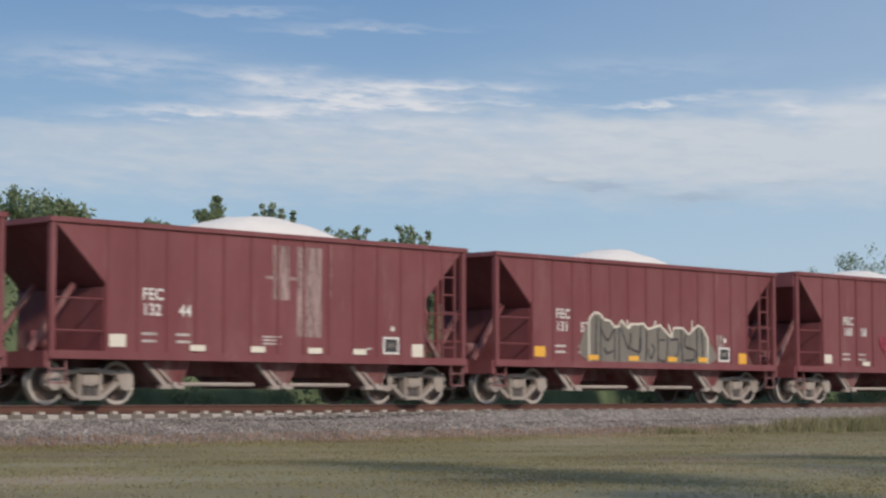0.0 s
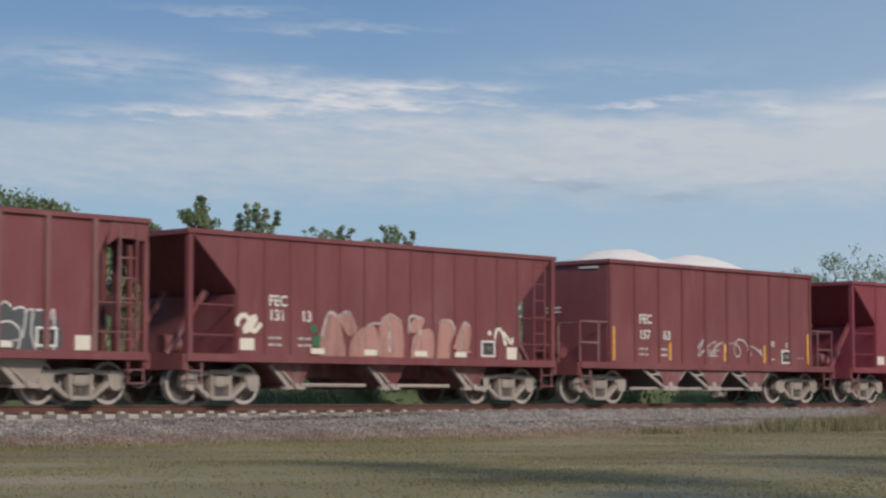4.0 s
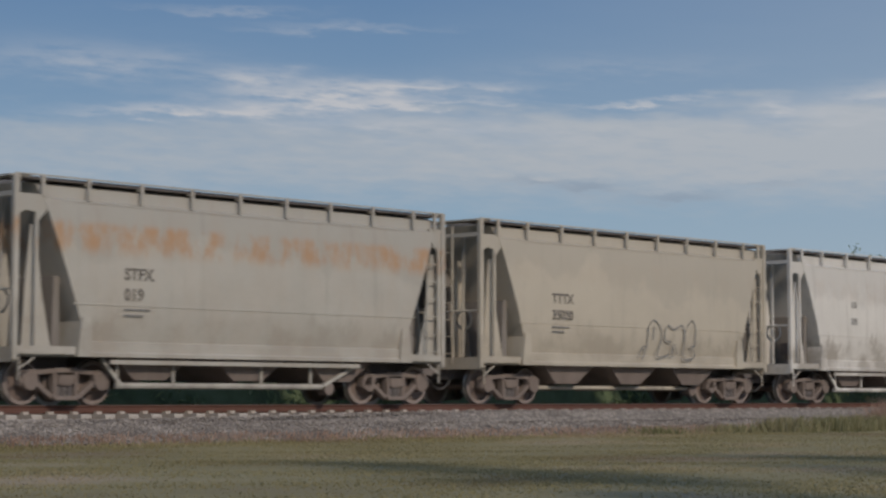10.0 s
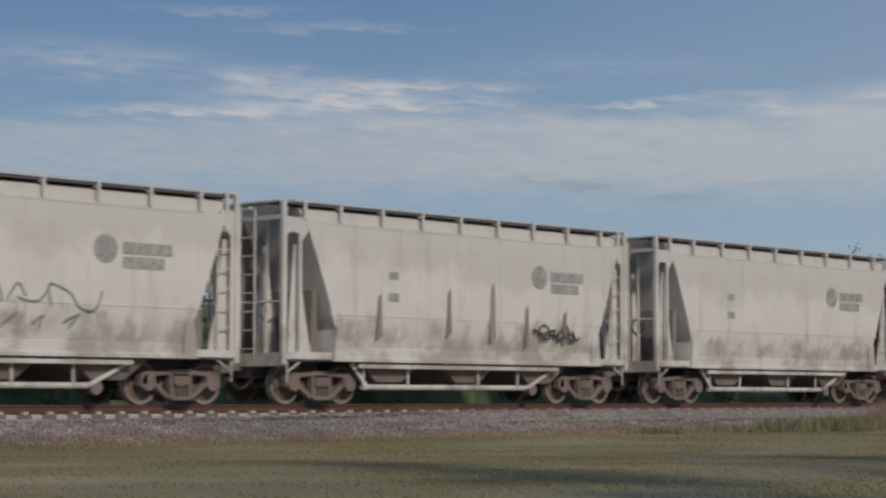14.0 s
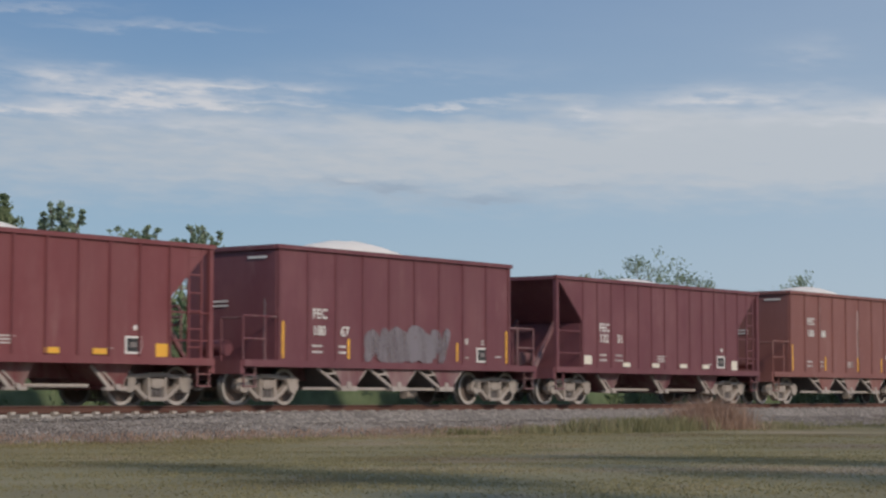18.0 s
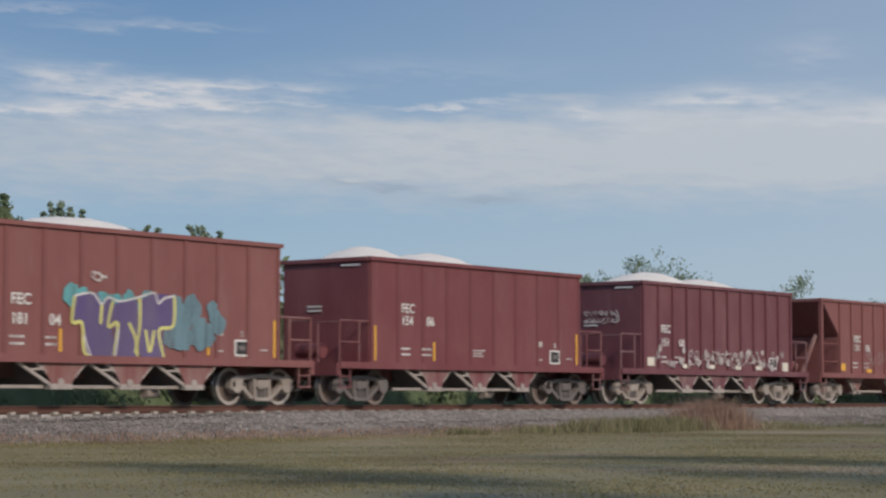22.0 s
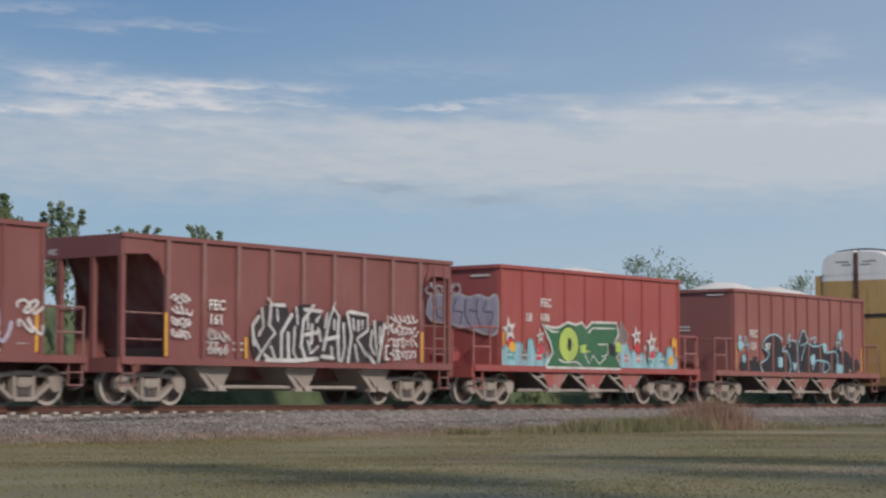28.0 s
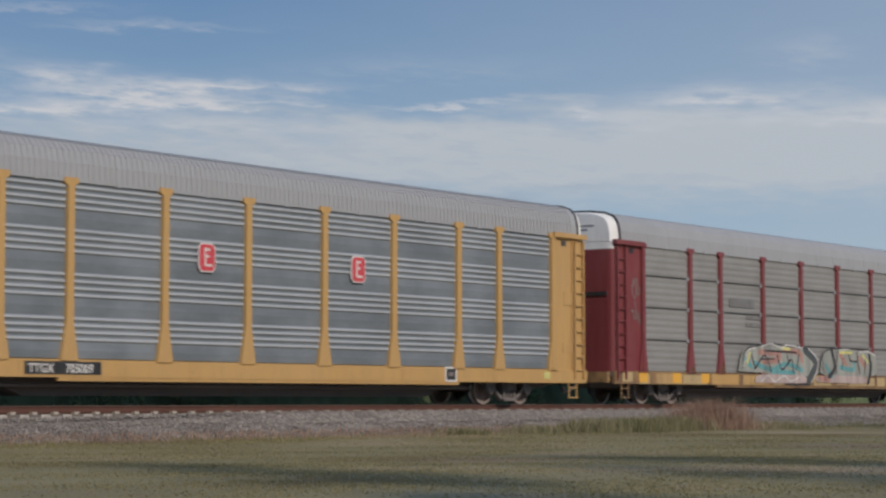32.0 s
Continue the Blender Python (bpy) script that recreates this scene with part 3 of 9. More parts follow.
def side_frame_mesh(mat):
    s = Shape()
    h = WHEELBASE / 2
    y0, y1 = -0.09, 0.09
    for q in (-1, 1):
        # journal box with rounded outer end
        box_pts = [(q * (h + 0.2), 0.05), (q * (h + 0.24), -0.03), (q * (h + 0.22), 0.16), (q * (h + 0.12), 0.25), (q * (h - 0.14), 0.27), (q * (h - 0.2), 0.12), (q * (h - 0.17), -0.02)]
        ang = sorted(box_pts, key=lambda p: math.atan2(p[1] - 0.1, p[0] - q * h))
        s.prism(ang, y0 - 0.02, y1 + 0.02)
        s.tube((q * h, y0 - 0.05, 0.02), (q * h, y1 + 0.02, 0.02), 0.19, 10)
        s.prism([(q * (h + 0.16), -0.1), (q * (h + 0.23), -0.06), (q * (h + 0.22), 0.1), (q * (h + 0.16), 0.1)], y0, y1)
        # sloping tension member, bolster column, top chord: open windows between them
        s.bar((q * (h - 0.16), 0, 0.0), (q * 0.32, 0, -0.3), 0.1, 0.17)
        s.bar((q * 0.27, 0, 0.2), (q * 0.25, 0, -0.3), 0.08, 0.2)
        s.bar((q * (h - 0.16), 0, 0.2), (q * 0.25, 0, 0.24), 0.1, 0.18)
    s.bar((-0.3, 0, 0.25), (0.3, 0, 0.25), 0.11, 0.18)
    s.prism([(-0.36, -0.27), (-0.27, -0.36), (0.27, -0.36), (0.36, -0.27)], y0 - 0.04, y1 + 0.04)
    return bevelled(s, mat, 0.012)


def truck_gear(mat, name_label):
    """One four-wheel truck about its own centre at axle height."""
    bol = Shape()
    bol.box(-0.2, 0.2, -1.1, 1.1, -0.02, 0.16).box(-0.15, 0.15, -1.08, -1.0, -0.06, 0.16).box(-0.15, 0.15, 1.0, 1.08, -0.06, 0.16)
    bol.tube((0, 0, 0.1), (0, 0, 0.28), 0.2, 16)
    for q in (-1, 1):
        bol.bar((q * 0.3, 0, -0.1), (q * 0.32, 0, 0.02), 0.08, 1.5)
        bol.box(q * 0.36 - 0.04, q * 0.36 + 0.04, -0.85, -0.72, -0.12, 0.12).box(q * 0.36 - 0.04, q * 0.36 + 0.04, 0.72, 0.85, -0.12, 0.12)
    truck = tagged(new("truck", bol.mesh("truck", mat)), name_label)
    frame_mesh = side_frame_mesh(mat)
    spring = Shape()
    for dx in (-0.14, 0.0, 0.14):
        for k in range(5):
            z = -0.26 + k * 0.036
            spring.tube((dx, 0, z), (dx, 0, z + 0.024), 0.062, 10)
        spring.tube((dx, 0, -0.26), (dx, 0, -0.08), 0.04, 8)
    sm = spring.mesh("spring_nest", TRUCK_DARK)
    for side in (-1, 1):
        part("side_frame", frame_mesh, None, truck, at=pose(0, side * 0.99, 0))
        part("spring_nest", sm, None, truck, at=pose(0, side * 1.0, 0))
    ws = wheelset_mesh(WHEEL, RIM if mat is TRUCK else RIM_DULL)
    for q in (-1, 1):
        part("wheelset", ws, None, truck, "steel wheels with pale dusty rims" if mat is TRUCK else "rust-brown steel wheels", at=pose(q * WHEELBASE / 2, 0, 0))
    return truck


def put_trucks(car, truck, spacing):
    for q in (-1, 1):
        t = copy_thing(truck, pose(q * spacing / 2, 0, WHEEL_R, 0, 0, 0 if q < 0 else 180))
        t.parent = car


def coupler(q, x_end):
    """Draft gear and knuckle at one end."""
    s = Shape()
    s.bar((q * (x_end - 0.7), 0, 0.84), (q * x_end, 0, 0.84), 0.3, 0.36)
    s.bar((q * x_end, 0, 0.84), (q * (x_end + 0.45), 0, 0.84), 0.15, 0.15)
    s.prism([(q * (x_end + 0.4), 0.7), (q * (x_end + 0.58), 0.72), (q * (x_end + 0.6), 0.95), (q * (x_end + 0.4), 0.98)], -0.17, 0.1)
    s.prism([(q * (x_end + 0.5), 0.72), (q * (x_end + 0.66), 0.74), (q * (x_end + 0.66), 0.94), (q * (x_end + 0.5), 0.95)], 0.02, 0.15)
    return s


def hose(q, x_end):
    """An air hose that hangs in a bow: one swept tube."""
    s = Shape()
    n, rings = 6, 8
    for k in range(rings):
        u = k / (rings - 1)
        x, y, z = q * (x_end - 0.1 + 0.7 * u), -0.42 + 0.2 * u, 0.78 - 0.42 * math.sin(math.pi * min(u * 0.85, 1))
        s.v += [(x, y + 0.028 * math.cos(2 * math.pi * i / n), z + 0.028 * math.sin(2 * math.pi * i / n)) for i in range(n)]
    s.f = [(k * n + i, k * n + (i + 1) % n, (k + 1) * n + (i + 1) % n, (k + 1) * n + i) for k in range(rings - 1) for i in range(n)]
    s.f += [tuple(range(n)), tuple(range(rings * n - 1, (rings - 1) * n - 1, -1))]
    s.m = [0] * len(s.f)
    return s


def sill_step(x, z_top, y=-1.46):
    s = Shape()
    s.bar((x - 0.2, y, z_top), (x - 0.2, y, z_top - 0.5), 0.035, 0.03).bar((x + 0.2, y, z_top), (x + 0.2, y, z_top - 0.5), 0.035, 0.03)
    s.bar((x - 0.22, y, z_top - 0.5), (x + 0.22, y, z_top - 0.5), 0.035, 0.08).bar((x - 0.22, y, z_top - 0.22), (x + 0.22, y, z_top - 0.22), 0.03, 0.05)
    return s


def ladder(x0, x1, y, z0, z1, step=0.42, r=0.02, w=0.05):
    s = Shape()
    s.bar((x0, y, z0), (x0, y, z1), w, w).bar((x1, y, z0), (x1, y, z1), w, w)
    z = z0 + 0.25
    while z < z1 - 0.1:
        s.tube((x0, y, z), (x1, y, z), r, 6)
        z += step
    return s


def end_ladder(x, y0, y1, z0, z1, step=0.42):
    s = Shape()
    s.tube((x, y0, z0), (x, y0, z1), 0.028, 6).tube((x, y1, z0), (x, y1, z1), 0.028, 6)
    z = z0 + 0.25
    while z < z1 - 0.1:
        s.tube((x, y0, z), (x, y1, z), 0.02, 6)
        z += step
    return s


# ---------- open-top hopper cars ----------
TOP, TALL_TOP, PORTAL_TOP = 3.76, 3.93, 3.88
RED_SPACING, GREY_SPACING = 9.5, 9.64


def hopper_common(car, z_top, mat, dusty, reach):
    """Underframe, ends of the sills, couplers and steps that all the open hoppers share."""
    part("centre_sill", Shape().box(-6.1, 6.1, -0.3, 0.3, 0.62, 0.98), dusty, car)
    for y in (-1, 1):
        part("side_sill", Shape().box(-6.12, 6.12, y * 1.5 - 0.05, y * 1.5 + 0.05, 0.93, 1.1), mat, car)
        part("top_chord", Shape().box(-reach, reach, y * 1.51 - 0.06, y * 1.51 + 0.06, z_top - 0.1, z_top), mat, car)
    for q in (-1, 1):
        part("end_platform", Shape().box(min(q * 6.14, q * 4.7), max(q * 6.14, q * 4.7), -1.45, 1.45, 0.99, 1.05), mat, car)
        part("end_sill", Shape().box(q * 6.14 - 0.06, q * 6.14 + 0.06, -1.5, 1.5, 0.75, 1.08), mat, car)
        part("coupler", coupler(q, 6.1), TRUCK_DARK, car)
        part("brake_hose", hose(q, 6.1), BLACK, car)
        part("sill_step", sill_step(q * 5.85, 0.95), dusty, car)


def chute(x, wide=1.75, low=0.42, mech=False):
    """One discharge bay: a four-sided funnel that leans to one side, with a gate at its foot."""
    s = Shape()
    x0, x1 = (x - wide / 2, x + wide / 2) if not mech else (x - 0.62, x + 0.76)
    b0, b1 = (x + 0.05, x + 0.55) if not mech else (x - 0.25, x + 0.25)
    top, bot = 1.35, low
    s.add([(x0, -1.42, top), (x1, -1.42, top), (x1, 1.42, top), (x0, 1.42, top), (b0, -1.15, bot), (b1, -1.15, bot), (b1, 1.15, bot), (b0, 1.15, bot)],
          [(0, 1, 2, 3), (7, 6, 5, 4), (0, 4, 5, 1), (1, 5, 6, 2), (2, 6, 7, 3), (3, 7, 4, 0)])
    s.box(b0 - 0.05, b1 + 0.05, -1.18, 1.18, bot - 0.06, bot + 0.02)
    return s


def gate_arm(x, low=0.42, mech=False):
    s = Shape()
    if mech:
        s.bar((x - 1.2, -1.4, 0.93), (x - 0.26, -1.4, low), 0.07, 0.05).bar((x - 0.78, -1.42, 1.0), (x - 0.16, -1.42, low + 0.1), 0.07, 0.05)
        s.bar((x - 0.88, -1.4, 0.78), (x - 0.55, -1.42, 0.8), 0.05, 0.05)
        s.bar((x + 0.26, -1.43, low + 0.05), (x + 0.78, -1.45, 0.98), 0.04, 0.03)
        s.box(x - 0.3, x + 0.32, -1.46, -1.3, low - 0.09, low + 0.03)
        s.tube((x - 0.02, -1.48, low + 0.06), (x - 0.02, -1.36, low + 0.06), 0.09, 10)
    else:
        s.bar((x - 0.45, -1.22, 0.9), (x + 0.1, -1.22, low - 0.02), 0.1, 0.06).bar((x - 0.3, -1.22, 0.92), (x + 0.22, -1.22, low + 0.08), 0.05, 0.06)
        s.box(x - 0.02, x + 0.6, -1.24, -1.1, low - 0.08, low)
        s.tube((x + 0.3, -1.32, low), (x + 0.3, -1.1, low), 0.07, 10)
    return s


def slope_hopper(ribs=12, rib_depth=0.02, header=False, dark_trucks=False, top=TOP):
    """Three-bay open hopper whose end sheets slope, leaving open triangular ends."""
    car = new("hopper_car")
    hopper_common(car, top, RED, RED_DUSTY, 6.14)
    outline = [(-6.0, top - 0.08), (-4.72, 2.48), (-4.72, 1.08), (4.72, 1.08), (4.72, 2.48), (6.0, top - 0.08)]
    for y in (-1, 1):
        part("side_sheet", Shape().prism(outline, y * 1.49 - 0.02, y * 1.49 + 0.02), RED, car)
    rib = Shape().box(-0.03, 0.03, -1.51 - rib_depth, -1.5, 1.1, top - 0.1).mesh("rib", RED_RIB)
    for i in range(ribs):
        part("rib", rib, None, car, at=pose(-4.66 + 9.32 * i / (ribs - 1), 0, 0))
    for q in (-1, 1):
        part("slope_sheet", Shape().prism([(q * 6.02, top - 0.06), (q * 5.92, top - 0.06), (q * 3.0, 0.98), (q * 3.1, 0.94)], -1.46, 1.46), RED, car)
        part("end_chord", Shape().box(q * 6.08 - 0.07, q * 6.08 + 0.07, -1.45, 1.45, top - 0.12 if not header else top - 0.44, top - 0.01), RED, car)
        for y in (-1.48, 1.48):
            part("corner_post", Shape().box(q * 6.03 - 0.06, q * 6.03 + 0.06, y - 0.06, y + 0.06, 1.08, top - 0.1), RED, car)
        part("inner_post", Shape().box(q * 6.05 - 0.05, q * 6.05 + 0.05, 0.45, 0.55, 1.05, top - 0.12), RED, car)
        part("brace", Shape().bar((q * 6.0, -0.7, 1.1), (q * 4.9, -0.7, 2.5), 0.1, 0.1), RED_DUSTY, car)
        part("brace", Shape().bar((q * 6.0, 0.7, 1.1), (q * 4.9, 0.7, 2.5), 0.1, 0.1), RED_DUSTY, car)
        part("handrail", Shape().tube((q * 6.0, -1.47, 2.15), (q * 4.75, -1.47, 2.15), 0.02, 6).tube((q * 6.0, -1.47, 1.5), (q * 4.75, -1.47, 1.5), 0.02, 6), RED, car)
        part("bearing_panel", Shape().box(q * 4.72 - 0.02, q * 4.72 + 0.02, -1.45, 1.45, 1.05, 2.4), RED, car)
    # added red plate that blocks the view through the open right end
    part("shear_panel", Shape().prism([(6.0, 1.06), (4.74, 1.06), (4.74, 2.38), (6.0, top - 0.18)], 0.4, 0.44), RED, car)
    part("ladder", ladder(5.3, 5.72, -1.5, 1.1, top - 0.1), RED, car)
    part("ladder", ladder(-5.72, -5.3, 1.5, 1.1, top - 0.1), RED, car)
    brake = Shape().tube((-6.2, 0.95, 2.2), (-6.14, 0.95, 2.2), 0.26, 14)
    part("brake_reservoir", Shape().tube((-5.5, 0.2, 1.35), (-4.95, 0.2, 1.35), 0.2, 12), RED_DUSTY, car, smooth=40)
    part("brake_wheel", brake, RED_DUSTY, car)
    for x in (-3.0, 0.1, 3.0):
        c = part("discharge_chute", chute(x), RED if dark_trucks else RED_DUSTY, car, "" if dark_trucks else "dust-coated red steel funnel")
        part("gate_arm", gate_arm(x), RED_DUSTY if dark_trucks else CHUTE_PALE, c)
    for x0, x1 in () if dark_trucks else ((-2.6, -0.3), (0.5, 2.6)):
        part("gate_pipe", Shape().tube((x0, -1.05, 0.44), (x1, -1.05, 0.44), 0.045, 8), CHUTE_PALE, car)
    put_trucks(car, TRUCK_DARK_GEAR if dark_trucks else TRUCK_PALE, RED_SPACING)
    return car


def box_hopper(ribs=10, z_top=3.83, rib_depth=0.05, bays=3, dark_trucks=False, wedge=False):
    """Square-ended hopper with plain end walls, railed end platforms and mechanical discharge doors."""
    car = new("hopper_car")
    hopper_common(car, z_top, RED, RED_DUSTY, 4.95)
    L = 4.88
    for y in (-1, 1):
        part("side_sheet", Shape().box(-L, L, y * 1.48 - 0.02, y * 1.48 + 0.02, 1.08, z_top - 0.05), RED, car)
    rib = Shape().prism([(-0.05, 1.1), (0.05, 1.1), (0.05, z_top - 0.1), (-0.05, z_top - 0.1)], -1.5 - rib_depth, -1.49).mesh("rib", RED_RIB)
    if wedge:
        rib = Shape().prism_x([(-1.49, 1.1), (-1.62, 1.1), (-1.5, 3.1), (-1.49, 3.1)], -0.035, 0.035).mesh("rib", CHUTE_PALE)
    for i in range(ribs):
        part("rib", rib, None, car, at=pose(-L + 0.05 + (2 * L - 0.1) * i / (ribs - 1), 0, 0))
    for q in (-1, 1):
        part("end_sheet", Shape().box(q * L - 0.03, q * L + 0.03, -1.46, 1.46, 1.0, z_top - 0.03), RED, car)
        part("end_chord", Shape().box(q * 4.93 - 0.06, q * 4.93 + 0.06, -1.45, 1.45, z_top - 0.11, z_top - 0.005), RED, car)
        for a, b in (((6.08, -1.47, 1.05), (6.08, -1.47, 2.15)), ((5.3, -1.47, 1.05), (5.3, -1.47, 2.15)), ((6.08, -1.47, 2.15), (4.9, -1.47, 2.15)),
                     ((6.08, -1.47, 1.6), (5.3, -1.47, 1.6)), ((6.08, -0.75, 1.05), (6.08, -0.75, 2.1)), ((6.08, -1.47, 2.1), (6.08, -0.75, 2.1)),
                     ((6.08, 1.47, 1.05), (6.08, 1.47, 2.15)), ((6.08, 0.6, 1.05), (6.08, 0.6, 2.15)), ((6.08, 1.47, 2.15), (6.08, 0.6, 2.15))):
            upright = a[2] != b[2]
            part("rail_post" if upright else "rail_bar", Shape().tube((q * a[0], a[1], a[2]), (q * b[0], b[1], b[2]), 0.026, 6), CHUTE_PALE if wedge else RED_DUSTY, car)
        if q > 0:
            part("end_ladder", end_ladder(4.98, 0.75, 1.2, 1.1, z_top - 0.1), RED, car)
    # reservoir takes the ribs' shade-darkened red too
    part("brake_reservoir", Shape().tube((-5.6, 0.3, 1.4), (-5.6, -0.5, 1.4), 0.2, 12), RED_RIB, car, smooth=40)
    part("brake_wheel", Shape().lathe([(0.2, 0.0), (0.25, 0.02), (0.28, 0.0), (0.25, -0.02)], 1, 16), RED_DUSTY, car, at=pose(-6.0, 0.9, 2.2, 0, 0, 90))
    xs = [-2.1, -0.05, 2.0]
    for x in xs:
        # funnel bodies dark all over, standing for the shade behind the red plates
        c = part("discharge_chute", chute(x, 1.4, 0.45, True), DARK, car, "steel funnel coloured dark as shade behind a red side plate")
        part("chute_plate", Shape().prism([(x - 0.64, 1.06), (x + 0.78, 1.06), (x + 0.27, 0.46), (x - 0.27, 0.46)], -1.45, -1.42), RED_DUSTY, c)
        part("gate_arm", gate_arm(x, 0.45, True), CHUTE_PALE, c, "pale dust-coated door linkage")
    part("operating_beam", Shape().box(-3.7, 1.9, -1.3, -1.24, 0.38, 0.45), TRUCK, car)
    part("air_cylinder", Shape().tube((1.2, -0.6, 0.3), (1.6, -0.6, 0.3), 0.14, 12), CHUTE_PALE, car, smooth=40)
    put_trucks(car, TRUCK_DARK_GEAR if dark_trucks else TRUCK_PALE, RED_SPACING)
    return car


def portal_hopper(ribs=9):
    """Ribbed hopper whose steep ends stand back behind open portal frames with a header plate."""
    car = new("hopper_car")
    hopper_common(car, PORTAL_TOP, RED, RED_DUSTY, 6.14)
    outline = [(-5.2, 3.8), (-4.75, 2.9), (-4.75, 1.08), (4.75, 1.08), (4.75, 2.9), (5.2, 3.8)]
    for y in (-1, 1):
        part("side_sheet", Shape().prism(outline, y * 1.47 - 0.02, y * 1.47 + 0.02), RED, car)
    rib = Shape().prism([(-0.06, 1.1), (0.06, 1.1), (0.06, 3.78), (-0.06, 3.78)], -1.58, -1.48).mesh("rib", RED_DUSTY)
    for i in range(ribs):
        part("rib", rib, None, car, at=pose(-4.7 + 9.4 * i / (ribs - 1), 0, 0))
    for q in (-1, 1):
        part("slope_sheet", Shape().prism([(q * 5.22, 3.82), (q * 5.12, 3.82), (q * 3.4, 0.98), (q * 3.5, 0.94)], -1.45, 1.45), RED_DUSTY, car)
        part("header_plate", Shape().box(q * 6.08 - 0.04, q * 6.08 + 0.04, -1.5, 1.5, 3.36, 3.86), RED, car)
        part("roof_plate", Shape().box(min(q * 6.04, q * 5.1), max(q * 6.04, q * 5.1), -1.45, 1.45, 3.78, 3.82), RED, car)
        for y in (-1, 1):
            part("side_header", Shape().prism([(q * 6.04, 3.4), (q * 6.04, 3.78), (q * 5.15, 3.78), (q * 5.0, 3.25), (q * 5.3, 3.45)], y * 1.5 - 0.02, y * 1.5 + 0.02), RED, car)
        for y in (-1.46, -0.55, 0.55, 1.46):
            part("end_post", Shape().box(q * 6.06 - 0.06, q * 6.06 + 0.06, y - 0.06, y + 0.06, 1.05, 3.37), RED, car)
        part("handrail", Shape().tube((q * 6.0, -1.47, 2.1), (q * 4.8, -1.47, 2.1), 0.02, 6).tube((q * 6.0, -1.47, 1.5), (q * 4.8, -1.47, 1.5), 0.02, 6), RED_DUSTY, car)
    part("ladder", ladder(5.35, 5.8, -1.52, 1.1, 3.72), RED_DUSTY, car)
    for x in (-3.0, 0.1, 3.0):
        c = part("discharge_chute", chute(x), CHUTE_PALE, car, "dust-coated steel funnel")
        part("gate_arm", gate_arm(x), CHUTE_PALE, c)
    part("gate_pipe", Shape().tube((-2.6, -1.05, 0.44), (2.6, -1.05, 0.44), 0.045, 8), CHUTE_PALE, car)
    put_trucks(car, TRUCK_PALE, RED_SPACING)
    return car


# ---------- covered hopper cars ----------
def covered_body_mesh(mat):
    """Bulging body with sheets tapered steeply at both ends and a chamfered roof."""
    half = [(1.36, 1.12), (1.42, 1.35), (1.5, 1.75), (1.535, 2.2), (1.54, 2.7), (1.53, 3.3), (1.5, 3.85), (1.47, 4.12), (1.37, 4.17), (1.34, 4.4), (1.2, 4.46), (0.0, 4.5)]
    ring = [(-y, z) for y, z in half] + [(y, z) for y, z in half[-2::-1]]
    s = Shape()
    xs = [-5.86 + 11.72 * i / 24 for i in range(25)]
    n = len(ring)
    verts = [(x, y, z) for x in xs for y, z in ring]
    faces = [(i * n + k, i * n + (k + 1) % n, (i + 1) * n + (k + 1) % n, (i + 1) * n + k) for i in range(24) for k in range(n)]
    faces += [tuple(range(n)), tuple(range(25 * n - 1, 24 * n - 1, -1))]
    s.add(verts, faces)
    me = s.mesh("tank_body", mat)
    bm = bmesh.new()
    bm.from_mesh(me)
    for q in (-1, 1):
        a, b = Vector((q * 5.66, 0, 4.0)), Vector((q * 4.84, 0, 1.83))
        d = (b - a).normalized()
        normal = Vector((q * abs(d.z), 0, -abs(d.x)))
        got = bmesh.ops.bisect_plane(bm, geom=[*bm.verts, *bm.edges, *bm.faces], plane_co=a, plane_no=normal, clear_outer=True)
        edges = [g for g in got["geom_cut"] if isinstance(g, bmesh.types.BMEdge)]
        bmesh.ops.edgenet_fill(bm, edges=edges)
    for f in bm.faces:
        f.smooth = True
    bmesh.ops.recalc_face_normals(bm, faces=bm.faces)
    bm.to_mesh(me)
    bm.free()
    me.set_sharp_from_angle(angle=radians(32))
    return me


